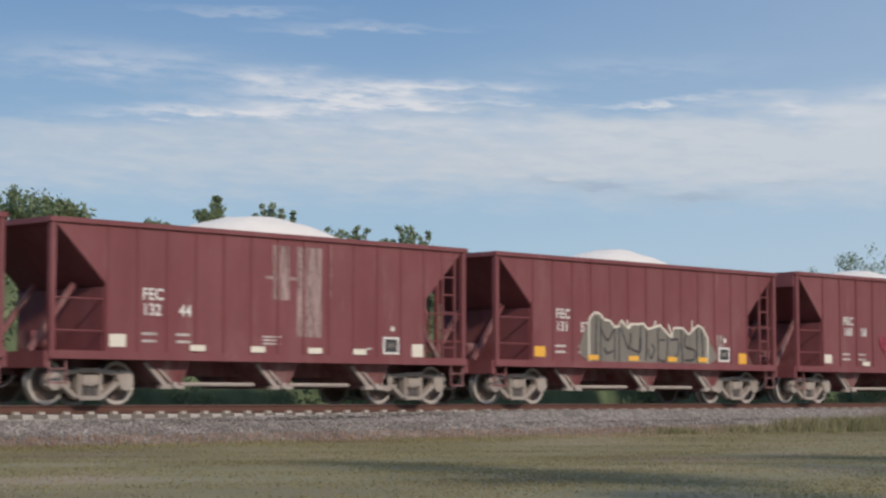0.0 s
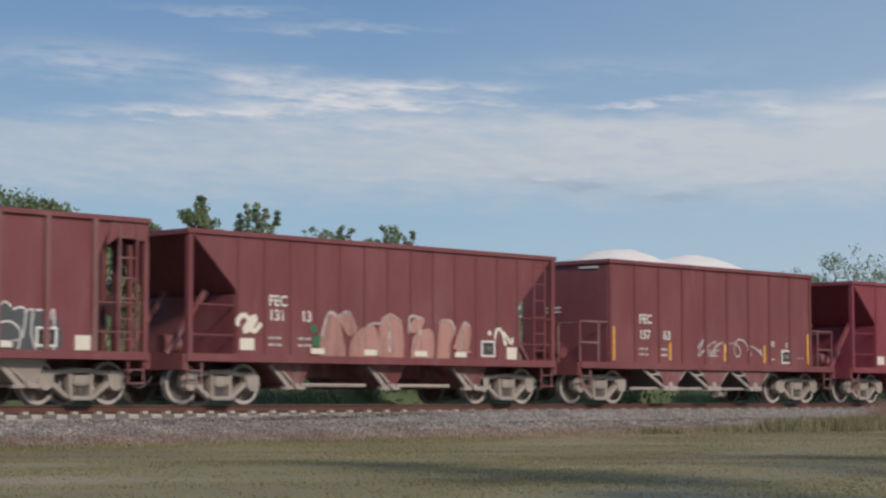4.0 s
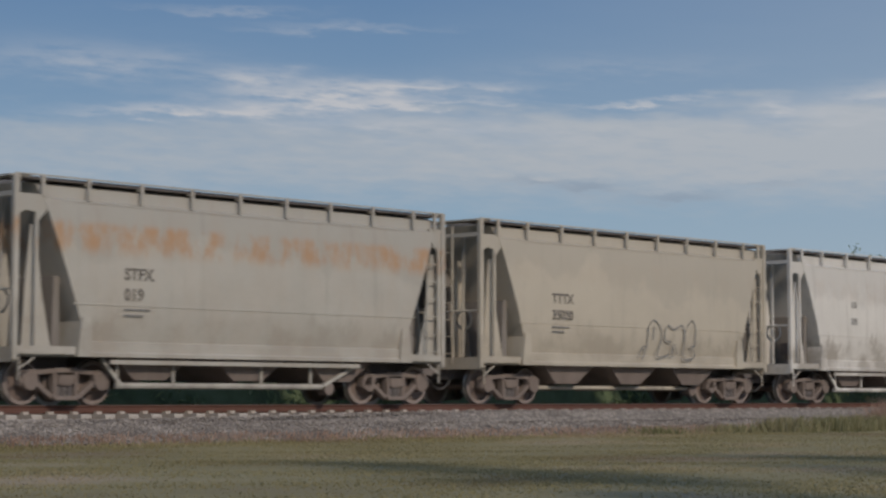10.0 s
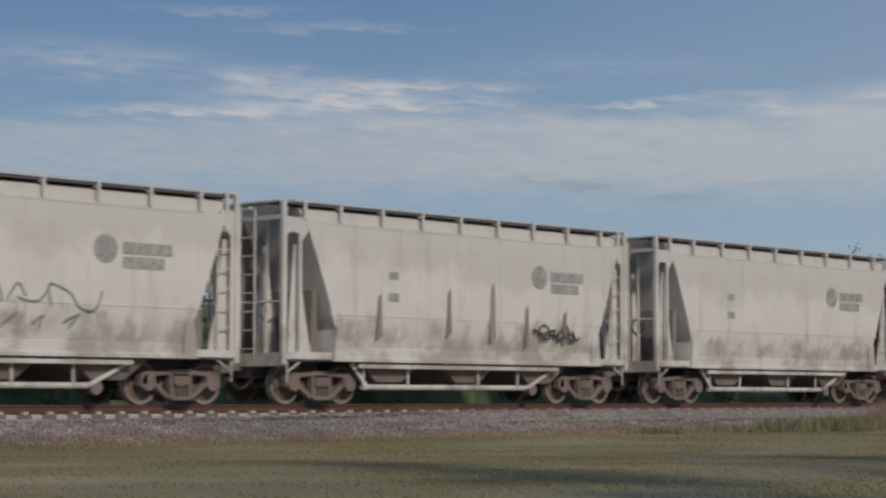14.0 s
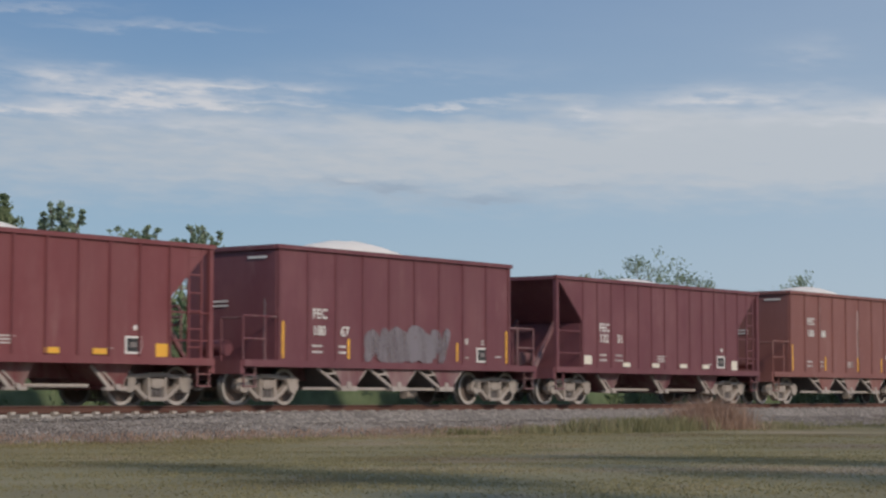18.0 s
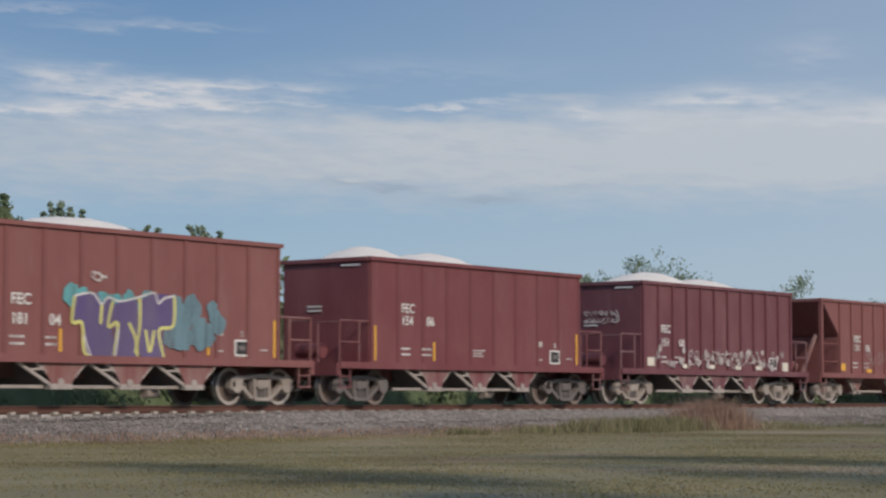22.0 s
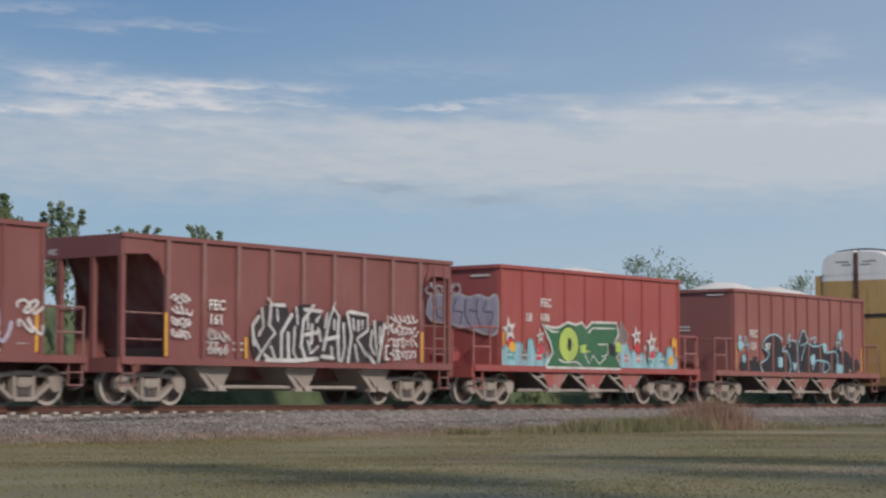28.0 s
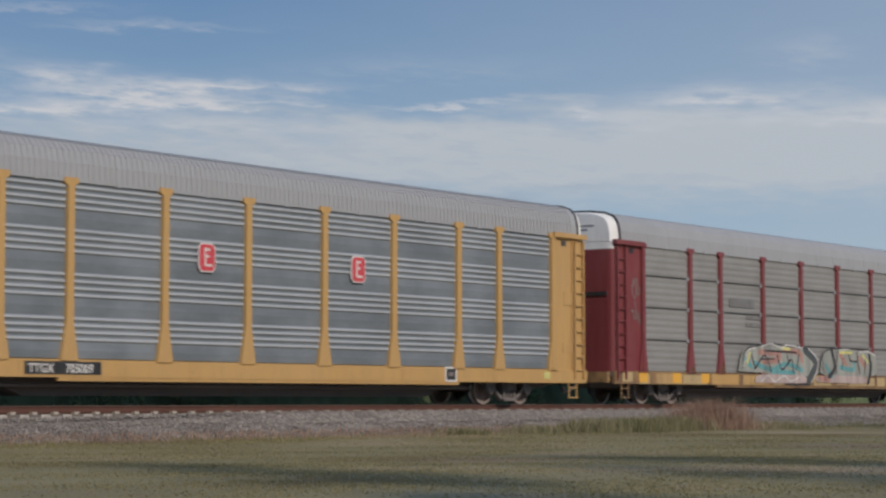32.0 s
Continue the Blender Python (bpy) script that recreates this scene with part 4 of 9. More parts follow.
def covered_hopper(piped, mat):
    car = new("covered_hopper_car")
    part("tank_body", covered_body_mesh(mat), None, car)
    seam = Shape()
    for z, y in ((4.1, 1.475), (2.05, 1.527)):
        seam.box(-5.0, 5.0, -y - 0.008, -y + 0.03, z - 0.015, z + 0.015)
    part("weld_band", seam, mat, car)
    for y in (-1, 1):
        part("side_sill", Shape().prism_x([(y * 1.34, 0.98), (y * 1.52, 0.98), (y * 1.52, 1.05), (y * 1.46, 1.09), (y * 1.46, 1.28), (y * 1.36, 1.32)], -4.85, 4.85), mat, car)
    # outboard running boards on brackets, joined by end walks
    for y in (-1, 1):
        part("running_board", Shape().box(-6.3, 6.0, y * 1.15 - 0.26, y * 1.15 + 0.3, 4.5, 4.555), DARK, car, "dark open-grid walkway")
        part("board_rail", Shape().box(-6.4, 6.08, y * 1.47 - 0.02, y * 1.47 + 0.02, 4.57, 4.6), mat, car)
    bracket = Shape().box(-0.035, 0.035, -1.5, -1.45, 4.14, 4.57).box(-0.03, 0.03, -1.46, -1.3, 4.45, 4.5).mesh("bracket", mat)
    for i in range(8):
        part("bracket", bracket, None, car, at=pose(-4.6 + 9.6 * i / 7, 0, 0))
    for i in range(5):
        x = -4.4 + 2.2 * i
        part("roof_hatch", bevelled(Shape().box(x - 1.0, x + 1.0, -0.62, 0.62, 4.43, 4.66), END_DARK, 0.04), None, car, "soot-stained roof hatch")
    part("hatch_coaming", Shape().box(-5.5, 5.5, -0.7, 0.7, 4.42, 4.52), END_DARK, car)
    for q in (-1, 1):
        # the brake end stands further out than the other
        xe = 6.38 if q < 0 else 6.02
        part("centre_stub", Shape().box(min(q * 6.3, q * 4.2), max(q * 6.3, q * 4.2), -0.3, 0.3, 0.62, 1.0), DARK, car)
        part("shear_plate", Shape().box(min(q * xe, q * 4.7), max(q * xe, q * 4.7), -1.42, 1.42, 0.98, 1.03), GREY_DUSTY, car)
        part("end_sill", Shape().box(q * xe - 0.05, q * xe + 0.05, -1.45, 1.45, 0.86, 1.16), mat, car)
        part("coupler", coupler(q, 6.33), TRUCK_DARK, car)
        part("brake_hose", hose(q, 6.3), BLACK, car)
        part("bolster_web", Shape().prism([(q * 4.88, 0.98), (q * 4.5, 0.98), (q * 4.56, 1.78), (q * 4.78, 1.78)], -1.55, 1.55), mat, car)
        part("side_step_beam", Shape().box(min(q * xe, q * 4.9), max(q * xe, q * 4.9), -1.5, -1.38, 1.02, 1.18), mat, car)
        for y in (-1.46, 1.46):
            part("end_post", Shape().box(q * xe - 0.06, q * xe + 0.06, y - 0.05, y + 0.05, 0.9, 4.57), mat, car)
        part("roof_post", Shape().box(q * 5.74 - 0.04, q * 5.74 + 0.04, -1.5, -1.44, 4.16, 4.57), mat, car)
        # corner plate with an arched foot, over a slender upright
        part("gusset", Shape().prism([(q * xe, 4.2), (q * xe, 3.62), (q * (xe - 0.1), 3.8), (q * (xe - 0.24), 3.87), (q * 5.92, 3.84), (q * 5.84, 3.66), (q * 5.62, 3.9), (q * 5.55, 4.2)], -1.47, -1.43), mat, car)
        part("grab_post", Shape().box(q * 5.88 - 0.035, q * 5.88 + 0.035, -1.49, -1.43, 1.1, 3.84), mat, car)
        if q > 0:
            part("ladder", ladder(5.5, 5.94, -1.45, 1.0, 3.9, 0.42, 0.016, 0.035), mat, car)
        part("end_ladder", end_ladder(q * (xe + 0.04), -0.55, -0.05, 1.0, 4.5), mat, car)
        part("crossover_walk", Shape().box(q * (xe - 0.12) - 0.24, q * (xe - 0.12) + 0.24, -1.45, 1.45, 4.53, 4.57), GREY_DUSTY, car)
        part("end_frame", Shape().box(q * xe - 0.05, q * xe + 0.05, -1.42, 1.42, 4.14, 4.24), mat, car)
        part("end_rail", Shape().tube((q * xe, -1.42, 2.3), (q * xe, 1.42, 2.3), 0.025, 6), mat, car)
        # two full-height dark plates, added to close and darken the see-through end bay
        part("end_web", Shape().prism([(q * 5.98, 1.03), (q * 4.6, 1.03), (q * 4.7, 1.95), (q * 5.6, 4.1), (q * 5.98, 4.2)], 0.5, 0.54), END_DARK, car)
        part("end_web", Shape().prism([(q * 5.98, 1.03), (q * 4.6, 1.03), (q * 4.7, 1.95), (q * 5.6, 4.1), (q * 5.98, 4.2)], 1.36, 1.4), END_DARK, car)
        for y in (-1.3, -0.25):
            part("end_web", Shape().prism([(q * 6.1, 1.03), (q * 5.35, 1.03), (q * 5.62, 2.3), (q * 5.78, 3.6), (q * 5.9, 3.6), (q * 6.02, 2.3)], y, y + 0.04), mat, car)
        for y in (-0.8, 0.35):
            part("end_tie", Shape().bar((q * (xe - 0.05), y, 1.05), (q * (xe - 0.25), y + 0.12, 4.15), 0.06, 0.06), mat, car)
        part("end_bulkhead", Shape().prism([(q * 5.1, 1.02), (q * 5.3, 1.02), (q * 5.25, 2.6), (q * 5.1, 2.6)], -1.2, 1.3), END_DARK, car)
        part("stirrup", Shape().bar((q * (xe - 0.12), -1.46, 0.95), (q * (xe - 0.12), -1.46, 0.5), 0.03, 0.03).bar((q * (xe - 0.5), -1.46, 0.95), (q * (xe - 0.12), -1.46, 0.72), 0.03, 0.03), mat, car)
    part("brake_valve", Shape().box(-5.75, -5.45, -1.1, -0.7, 1.45, 1.8).tube((-5.6, -0.9, 1.2), (-5.6, -0.9, 1.45), 0.1, 10).box(-5.9, -5.6, -1.2, -0.9, 1.05, 1.3), TRUCK_RUST, car)
    part("brake_wheel", Shape().lathe([(0.2, 0.0), (0.25, 0.02), (0.28, 0.0), (0.25, -0.02)], 1, 16), GREY_DUSTY, car, at=pose(-6.2, -0.75, 2.1, 0, 0, 90))
    for x in (-2.75, 0.0, 2.75):
        s = Shape()
        s.add([(x - 1.3, -1.36, 1.2), (x + 1.3, -1.36, 1.2), (x + 1.3, 1.36, 1.2), (x - 1.3, 1.36, 1.2), (x - 0.42, -1.2, 0.52), (x + 0.42, -1.2, 0.52), (x + 0.42, 1.2, 0.52), (x - 0.42, 1.2, 0.52)],
              [(0, 1, 2, 3), (7, 6, 5, 4), (0, 4, 5, 1), (1, 5, 6, 2), (2, 6, 7, 3), (3, 7, 4, 0)])
        s.tube((x, -0.7, 0.48), (x, 0.7, 0.48), 0.14, 10)
        part("outlet_funnel", s, TRUCK_RUST, car, "rust-stained steel outlet")
    if piped:
        part("pipe_rail", Shape().bar((-4.0, -1.46, 0.88), (3.2, -1.46, 0.88), 0.09, 0.06), mat, car)
        part("outlet_pipe", Shape().tube((-3.7, -1.25, 0.4), (2.2, -1.25, 0.4), 0.065, 8), GREY_DUSTY, car, smooth=40)
        for x in (-3.7, -2.2, 0.3, 1.8):
            part("hanger", Shape().bar((x, -1.3, 0.95), (x, -1.3, 0.42), 0.05, 0.05), GREY_DUSTY, car)
        part("brace", Shape().bar((-4.1, -1.3, 0.95), (-3.6, -1.3, 0.42), 0.08, 0.06), GREY_DUSTY, car)
        part("brace", Shape().bar((3.3, -1.3, 0.92), (2.2, -1.3, 0.42), 0.08, 0.06), GREY_DUSTY, car)
        part("pipe_cap", Shape().tube((2.4, -1.3, 0.36), (2.4, -1.05, 0.36), 0.15, 12), TRUCK_RUST, car, smooth=40)
    else:
        part("outlet_pipe", Shape().tube((-3.8, -0.9, 0.42), (3.3, -0.9, 0.42), 0.055, 8), GREY_DUSTY, car, smooth=40)
        part("pipe_cap", Shape().tube((3.1, -1.0, 0.36), (3.1, -0.75, 0.36), 0.15, 12), TRUCK_RUST, car, smooth=40)
    put_trucks(car, TRUCK_BROWN, GREY_SPACING)
    return car


# ---------- enclosed autorack cars ----------
def autorack(post_x, x0, x1, post_mat, panel_mat, door_mat, sill_mat, bands, flat_rows, roof_mat):
    """Long tri-level car: sill, posts, ribbed side panels, arched roof and folding end doors."""
    car = new("autorack_car")
    eave, crown = 4.98, 5.94
    deck = Shape().box(x0, x1, -1.5, 1.5, 0.86, 0.98)
    part("deck", deck, DARK, car)
    part("centre_sill", Shape().prism([(x0 + 0.4, 0.5), (x0 + 5.4, 0.5), (x0 + 6.2, 0.22), (x1 - 6.2, 0.22), (x1 - 5.4, 0.5), (x1 - 0.4, 0.5), (x1 - 0.4, 0.86), (x0 + 0.4, 0.86)], -0.4, 0.4), DARK, car)
    for y in (-1, 1):
        part("brake_rod", Shape().tube((x0 + 5.0, y * 0.9, 0.46), (x1 - 5.0, y * 0.9, 0.46), 0.05, 6), DARK, car)
        part("side_sill", Shape().prism_x([(y * 1.5, 0.62), (y * 1.56, 0.62), (y * 1.56, 1.0), (y * 1.44, 1.02), (y * 1.44, 0.66)], x0, x1), sill_mat, car)
        part("eave_rail", Shape().box(x0 + 0.1, x1 - 0.1, y * 1.5 - 0.05, y * 1.5 + 0.05, eave - 0.1, eave), roof_mat, car)
    lip = Shape().box(x0 + 6.2, x1 - 6.2, -1.54, -1.46, 0.54, 0.62)
    part("sill_lip", lip, sill_mat, car)
    # arched roof with standing seams
    arch = [(-1.54, 4.95), (-1.53, 5.28), (-1.46, 5.56), (-1.3, 5.75), (-1.0, 5.86), (-0.5, 5.92), (0, crown)]
    arch += [(-y, z) for y, z in arch[-2::-1]]
    inner = [(y * 0.96, z - 0.05) for y, z in arch]
    roof = Shape()
    roof.prism_x(arch + inner[::-1], x0 + 0.34, x1 - 0.34)
    part("roof", roof, roof_mat, car)
    seam = Shape()
    for (ya, za), (yb, zb) in zip(arch[:7], arch[1:7]):
        seam.add([(-0.03, ya, za + 0.002), (0.03, ya, za + 0.002), (0.03, yb, zb + 0.002), (-0.03, yb, zb + 0.002), (0, (ya + yb) / 2 - 0.006, (za + zb) / 2 + 0.01)],
                 [(0, 1, 4), (1, 2, 4), (2, 3, 4), (3, 0, 4)])
        seam.bar((0, ya, za), (0, yb, zb), 0.07 if bands else 0.03, 0.045 if bands else 0.012)
    seam_mesh = seam.mesh("roof_seam", roof_mat)
    n = int((x1 - x0 - 1.4) / (0.17 if bands else 1.25))
    for i in range(n + 1):
        part("roof_seam", seam_mesh, None, car, at=pose(x0 + 0.7 + (x1 - x0 - 1.4) * i / n, 0, 0))
    # posts: flared foot and head
    post = Shape()
    post.prism([(-0.25, 0.98), (0.25, 0.98), (0.1, 1.85), (0.09, 4.78), (0.2, 4.86), (0.2, 4.97), (-0.2, 4.97), (-0.2, 4.86), (-0.09, 4.78), (-0.1, 1.85)], -1.6, -1.46)
    post_mesh = post.mesh("post", post_mat)
    for x in post_x:
        part("post", post_mesh, None, car, at=pose(x, 0, 0))
        part("post", post_mesh, None, car, at=pose(x, 0, 0, 0, 0, 180))
    # side panels between posts
    cuts = list(post_x)
    profile = []
    ridges = []
    if bands:
        # four sheets, each with four pressed ridges over a plain strip
        for k in range(4):
            z = 1.03 + 0.96 * k
            profile += [(-1.5, z), (-1.512, z + 0.17), (-1.5, z + 0.34)]
            for r in range(4):
                zr = z + 0.38 + 0.15 * r
                ridges.append(zr)
                profile += [(-1.5, zr), (-1.524, zr + 0.03), (-1.524, zr + 0.05), (-1.495, zr + 0.1)]
    else:
        z = 1.02
        while z < 4.84:
            profile += [(-1.5, z), (-1.511, z + 0.05), (-1.511, z + 0.11), (-1.5, z + 0.15)]
            z += 0.2
    profile = [p for p in profile if p[1] < 4.86] + [(-1.5, 4.88), (-1.46, 4.88), (-1.46, 1.02)]
    far = [(-1.5 if i % 2 else -1.5, z) for i, z in enumerate((1.02, 4.88))] + [(-1.46, 4.88), (-1.46, 1.02)]
    for a, b in zip(cuts, cuts[1:]):
        part("side_panel", Shape().prism_x(profile, a + 0.05, b - 0.05), panel_mat, car)
        # ridge strips in the paler grey, as the bright line on each crest
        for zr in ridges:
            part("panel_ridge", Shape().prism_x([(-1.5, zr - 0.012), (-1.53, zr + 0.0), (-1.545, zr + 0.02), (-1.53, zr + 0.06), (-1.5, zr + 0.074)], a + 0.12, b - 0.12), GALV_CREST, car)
        part("side_panel", Shape().prism_x(far, a + 0.05, b - 0.05), panel_mat, car, at=Matrix.Diagonal((1, -1, 1, 1)))
        if flat_rows:
            for z in (2.0, 3.0, 3.99):
                part("panel_joint", Shape().box(a + 0.12, b - 0.12, -1.535, -1.5, z - 0.018, z + 0.018), BLACK, car)
                for u in (0.14, b - a - 0.14):
                    part("panel_clip", Shape().box(a + u - 0.05, a + u + 0.05, -1.56, -1.52, z - 0.06, z + 0.06), ROOF, car)
        hook = Shape()
        for u in (0.5,):
            hook.box(a + (b - a) * u - 0.07, a + (b - a) * u + 0.07, -1.56, -1.5, 4.86, 4.96)
        part("eave_hook", hook, ROOF, car)
    # ends: door leaves with a rounded white top, corner panel with ladder
    for q in (-1, 1):
        xe = x0 if q < 0 else x1
        xi = post_x[0] if q < 0 else post_x[-1]
        a, b = sorted((xe + q * -0.06, xi))
        part("corner_panel", Shape().box(a, b - 0.02 if q < 0 else b, -1.53, -1.47, 1.0, 4.95), post_mat, car)
        part("corner_panel", Shape().box(a, b, 1.47, 1.53, 1.0, 4.95), post_mat, car)
        part("corner_header", Shape().box(min(xe, xi), max(xe, xi) + 0.0, -1.66, -1.5, 4.86, 5.0), post_mat, car)
        part("ladder", ladder(xe - q * 0.12, xe - q * 0.58, -1.6, 0.75, 4.8, 0.38), post_mat, car)
        part("ladder_shadow_plate", Shape().box(min(xe - q * 0.64, xe - q * 0.7), max(xe - q * 0.64, xe - q * 0.7), -1.57, -1.53, 1.0, 4.86), post_mat, car)
        part("far_ladder", Shape().box(min(xe - q * 0.02, xe - q * 0.3), max(xe - q * 0.02, xe - q * 0.3), 1.54, 1.76, 3.9, 4.95), post_mat, car)
        part("vent_hole", Shape().box(xi - q * -0.62 - 0.12, xi - q * -0.62 + 0.12, -1.536, -1.53, 4.62, 4.78), BLACK, car)
        part("edge_post", Shape().box(xi - 0.08, xi + 0.08, -1.62, -1.5, 1.0, 4.9), post_mat, car)
        part("panel_frame", Shape().box((a + b) / 2 - 0.25, (a + b) / 2 + 0.25, -1.55, -1.53, 1.5, 1.8), post_mat, car)
        part("panel_frame", Shape().box((a + b) / 2 - 0.2, (a + b) / 2 + 0.2, -1.55, -1.53, 2.9, 3.3), post_mat, car)
        # each leaf: a flat wall rounded into the side, white above, under the arched roof end
        for y in (-1, 1):
            pts = [(xe - q * 0.06, y * 1.5), (xe - q * 0.03, y * 1.48), (xe, y * 1.42), (xe + q * 0.015, y * 1.32), (xe + q * 0.02, y * 1.1), (xe + q * 0.02, y * 0.1)]
            k = len(pts)
            for z0, z1, m, nm in ((0.98, 4.72, door_mat, "end_door"), (4.722, 4.96, ENDWHITE, "door_top")):
                s = Shape()
                s.add([(x, yy, z0) for x, yy in pts] + [(x, yy, z1) for x, yy in pts] + [(x - q * 0.05, yy, z0) for x, yy in pts] + [(x - q * 0.05, yy, z1) for x, yy in pts],
                      [(i, i + 1, i + 1 + k, i + k) for i in range(k - 1)] + [(i + 2 * k, i + 1 + 2 * k, i + 1 + 3 * k, i + 3 * k) for i in range(k - 1)]
                      + [(i + k, i + 1 + k, i + 1 + 3 * k, i + 3 * k) for i in range(k - 1)])
                part(nm, s, m, car)
            half = [(yy * 0.985, zz - 0.02) for yy, zz in arch if yy * y > 0.001]
            half = half if y < 0 else half[::-1]
            poly = [(y * 0.1, 4.962), (half[0][0], 4.962), *half, (y * 0.1, crown - 0.02)]
            # the white head swells from the flat leaf to the roof's full section
            k2 = len(poly)
            rings = [(xe + q * 0.03, 0.93, 0.93), (xe - q * 0.05, 0.97, 0.97), (xe - q * 0.36, 1.0, 1.0)]
            cap = Shape()
            cap.add([(x, yy * fy if abs(yy) > 0.2 else yy, 4.962 + (zz - 4.962) * fz) for x, fy, fz in rings for yy, zz in poly],
                    [tuple(range(k2))] + [(r * k2 + i, r * k2 + (i + 1) % k2, (r + 1) * k2 + (i + 1) % k2, (r + 1) * k2 + i) for r in range(2) for i in range(k2)])
            part("door_cap", cap, ENDWHITE, car, "white rounded door head", smooth=50)
            for dz, w0, w1 in ((5.42, 0.3, 0.85), (5.3, 0.2, 0.6)):
                part("cap_stencil", Shape().box(xe + q * 0.034 - 0.003, xe + q * 0.034 + 0.003, min(y * w0, y * w1), max(y * w0, y * w1), dz, dz + 0.05), LETTER_GREY, car)
        rim = Shape()
        for (ya, za), (yb, zb) in zip(arch[:9], arch[1:9]):
            rim.tube((xe - q * 0.35, ya, za), (xe - q * 0.35, yb, zb), 0.04, 6)
        part("roof_edge", rim, BLACK, car)
        gap = part("door_gap", Shape().box(xe - 0.04, xe + 0.04, -0.09, 0.09, 0.98, 5.8), RUSTY_GAP, car, "rust-brown latch column between the doors")
        for k in range(11):
            part("latch", Shape().box(xe + q * 0.04 - 0.025, xe + q * 0.04 + 0.025, -0.07 + 0.03 * (k % 2), 0.05 + 0.03 * (k % 2), 1.2 + k * 0.42, 1.42 + k * 0.42), RUST_RUN, gap)
        for y in (-0.75, 0.75):
            part("door_bar", Shape().box(xe + q * 0.03 - 0.03, xe + q * 0.03 + 0.03, y - 0.55, y + 0.55, 3.3, 3.42), BLACK, car)
        part("end_sill", Shape().box(xe + q * 0.2 - 0.08, xe + q * 0.2 + 0.08, -1.45, 1.45, 0.66, 0.98), sill_mat, car)
        part("coupler", coupler(q, xe * q + 0.45), TRUCK_DARK, car)
        part("brake_hose", hose(q, xe * q + 0.4), BLACK, car)
        part("sill_step", sill_step(xe - q * 0.6, 0.7, -1.52), sill_mat, car)
    part("air_tank", Shape().tube((2.0, -0.7, 0.55), (3.6, -0.7, 0.55), 0.16, 12), DARK, car, smooth=40)
    put_trucks(car, TRUCK_AUTORACK, 20.0)
    return car


# ---------- lettering, patches, spray paint ----------
TEXT_CACHE = {}


def text_mesh(words, size, mat, bold=0.0):
    key = (words, size, mat.name, bold)
    if key not in TEXT_CACHE:
        c = bpy.data.curves.new("lettering", "FONT")
        c.body, c.size, c.extrude, c.offset = words, size, 0.0015, bold
        c.resolution_u = 3
        ob = bpy.data.objects.new("lettering", c)
        me = bpy.data.meshes.new_from_object(ob)
        me.materials.append(mat)
        bpy.data.objects.remove(ob)
        bpy.data.curves.remove(c)
        TEXT_CACHE[key] = me
    return TEXT_CACHE[key]


def letter(car, words, x, z, size, mat, y=-1.516, bold=0.007, end=False):
    """Lettering on the side, or on the front end wall, with its left foot at x (y on an end) and z."""
    m = pose(x, y, z, 90, 0, 0) if not end else pose(y, x, z, 90, 0, -90)
    return part("lettering", text_mesh(words, size, mat, bold), None, car, at=m)


def patch(car, x, z, w, h, mat, y=-1.513, name="reflective_patch"):
    return part(name, Shape().box(x - w / 2, x + w / 2, y - 0.004, y + 0.004, z - h / 2, z + h / 2), mat, car)


def bars(car, x, z, widths, mat, h=0.045, gap=0.1, y=-1.513):
    """Rows of stencilling too small to read."""
    s = Shape()
    for i, w in enumerate(widths):
        s.box(x, x + w, y - 0.003, y + 0.003, z - i * gap - h, z - i * gap)
    return part("stencil", s, mat, car)


def placard(car, x, z, mat=BLACK, y=-1.513):
    p = part("placard", Shape().box(x - 0.26, x + 0.26, y - 0.003, y + 0.004, z - 0.2, z + 0.2), WHITE, car)
    part("placard_face", Shape().box(x - 0.2, x + 0.2, y - 0.006, y, z - 0.15, z + 0.15), mat, p)
    part("placard_line", Shape().box(x - 0.1, x + 0.1, y - 0.009, y - 0.004, z - 0.05, z + 0.06), GREYPAINT, p)


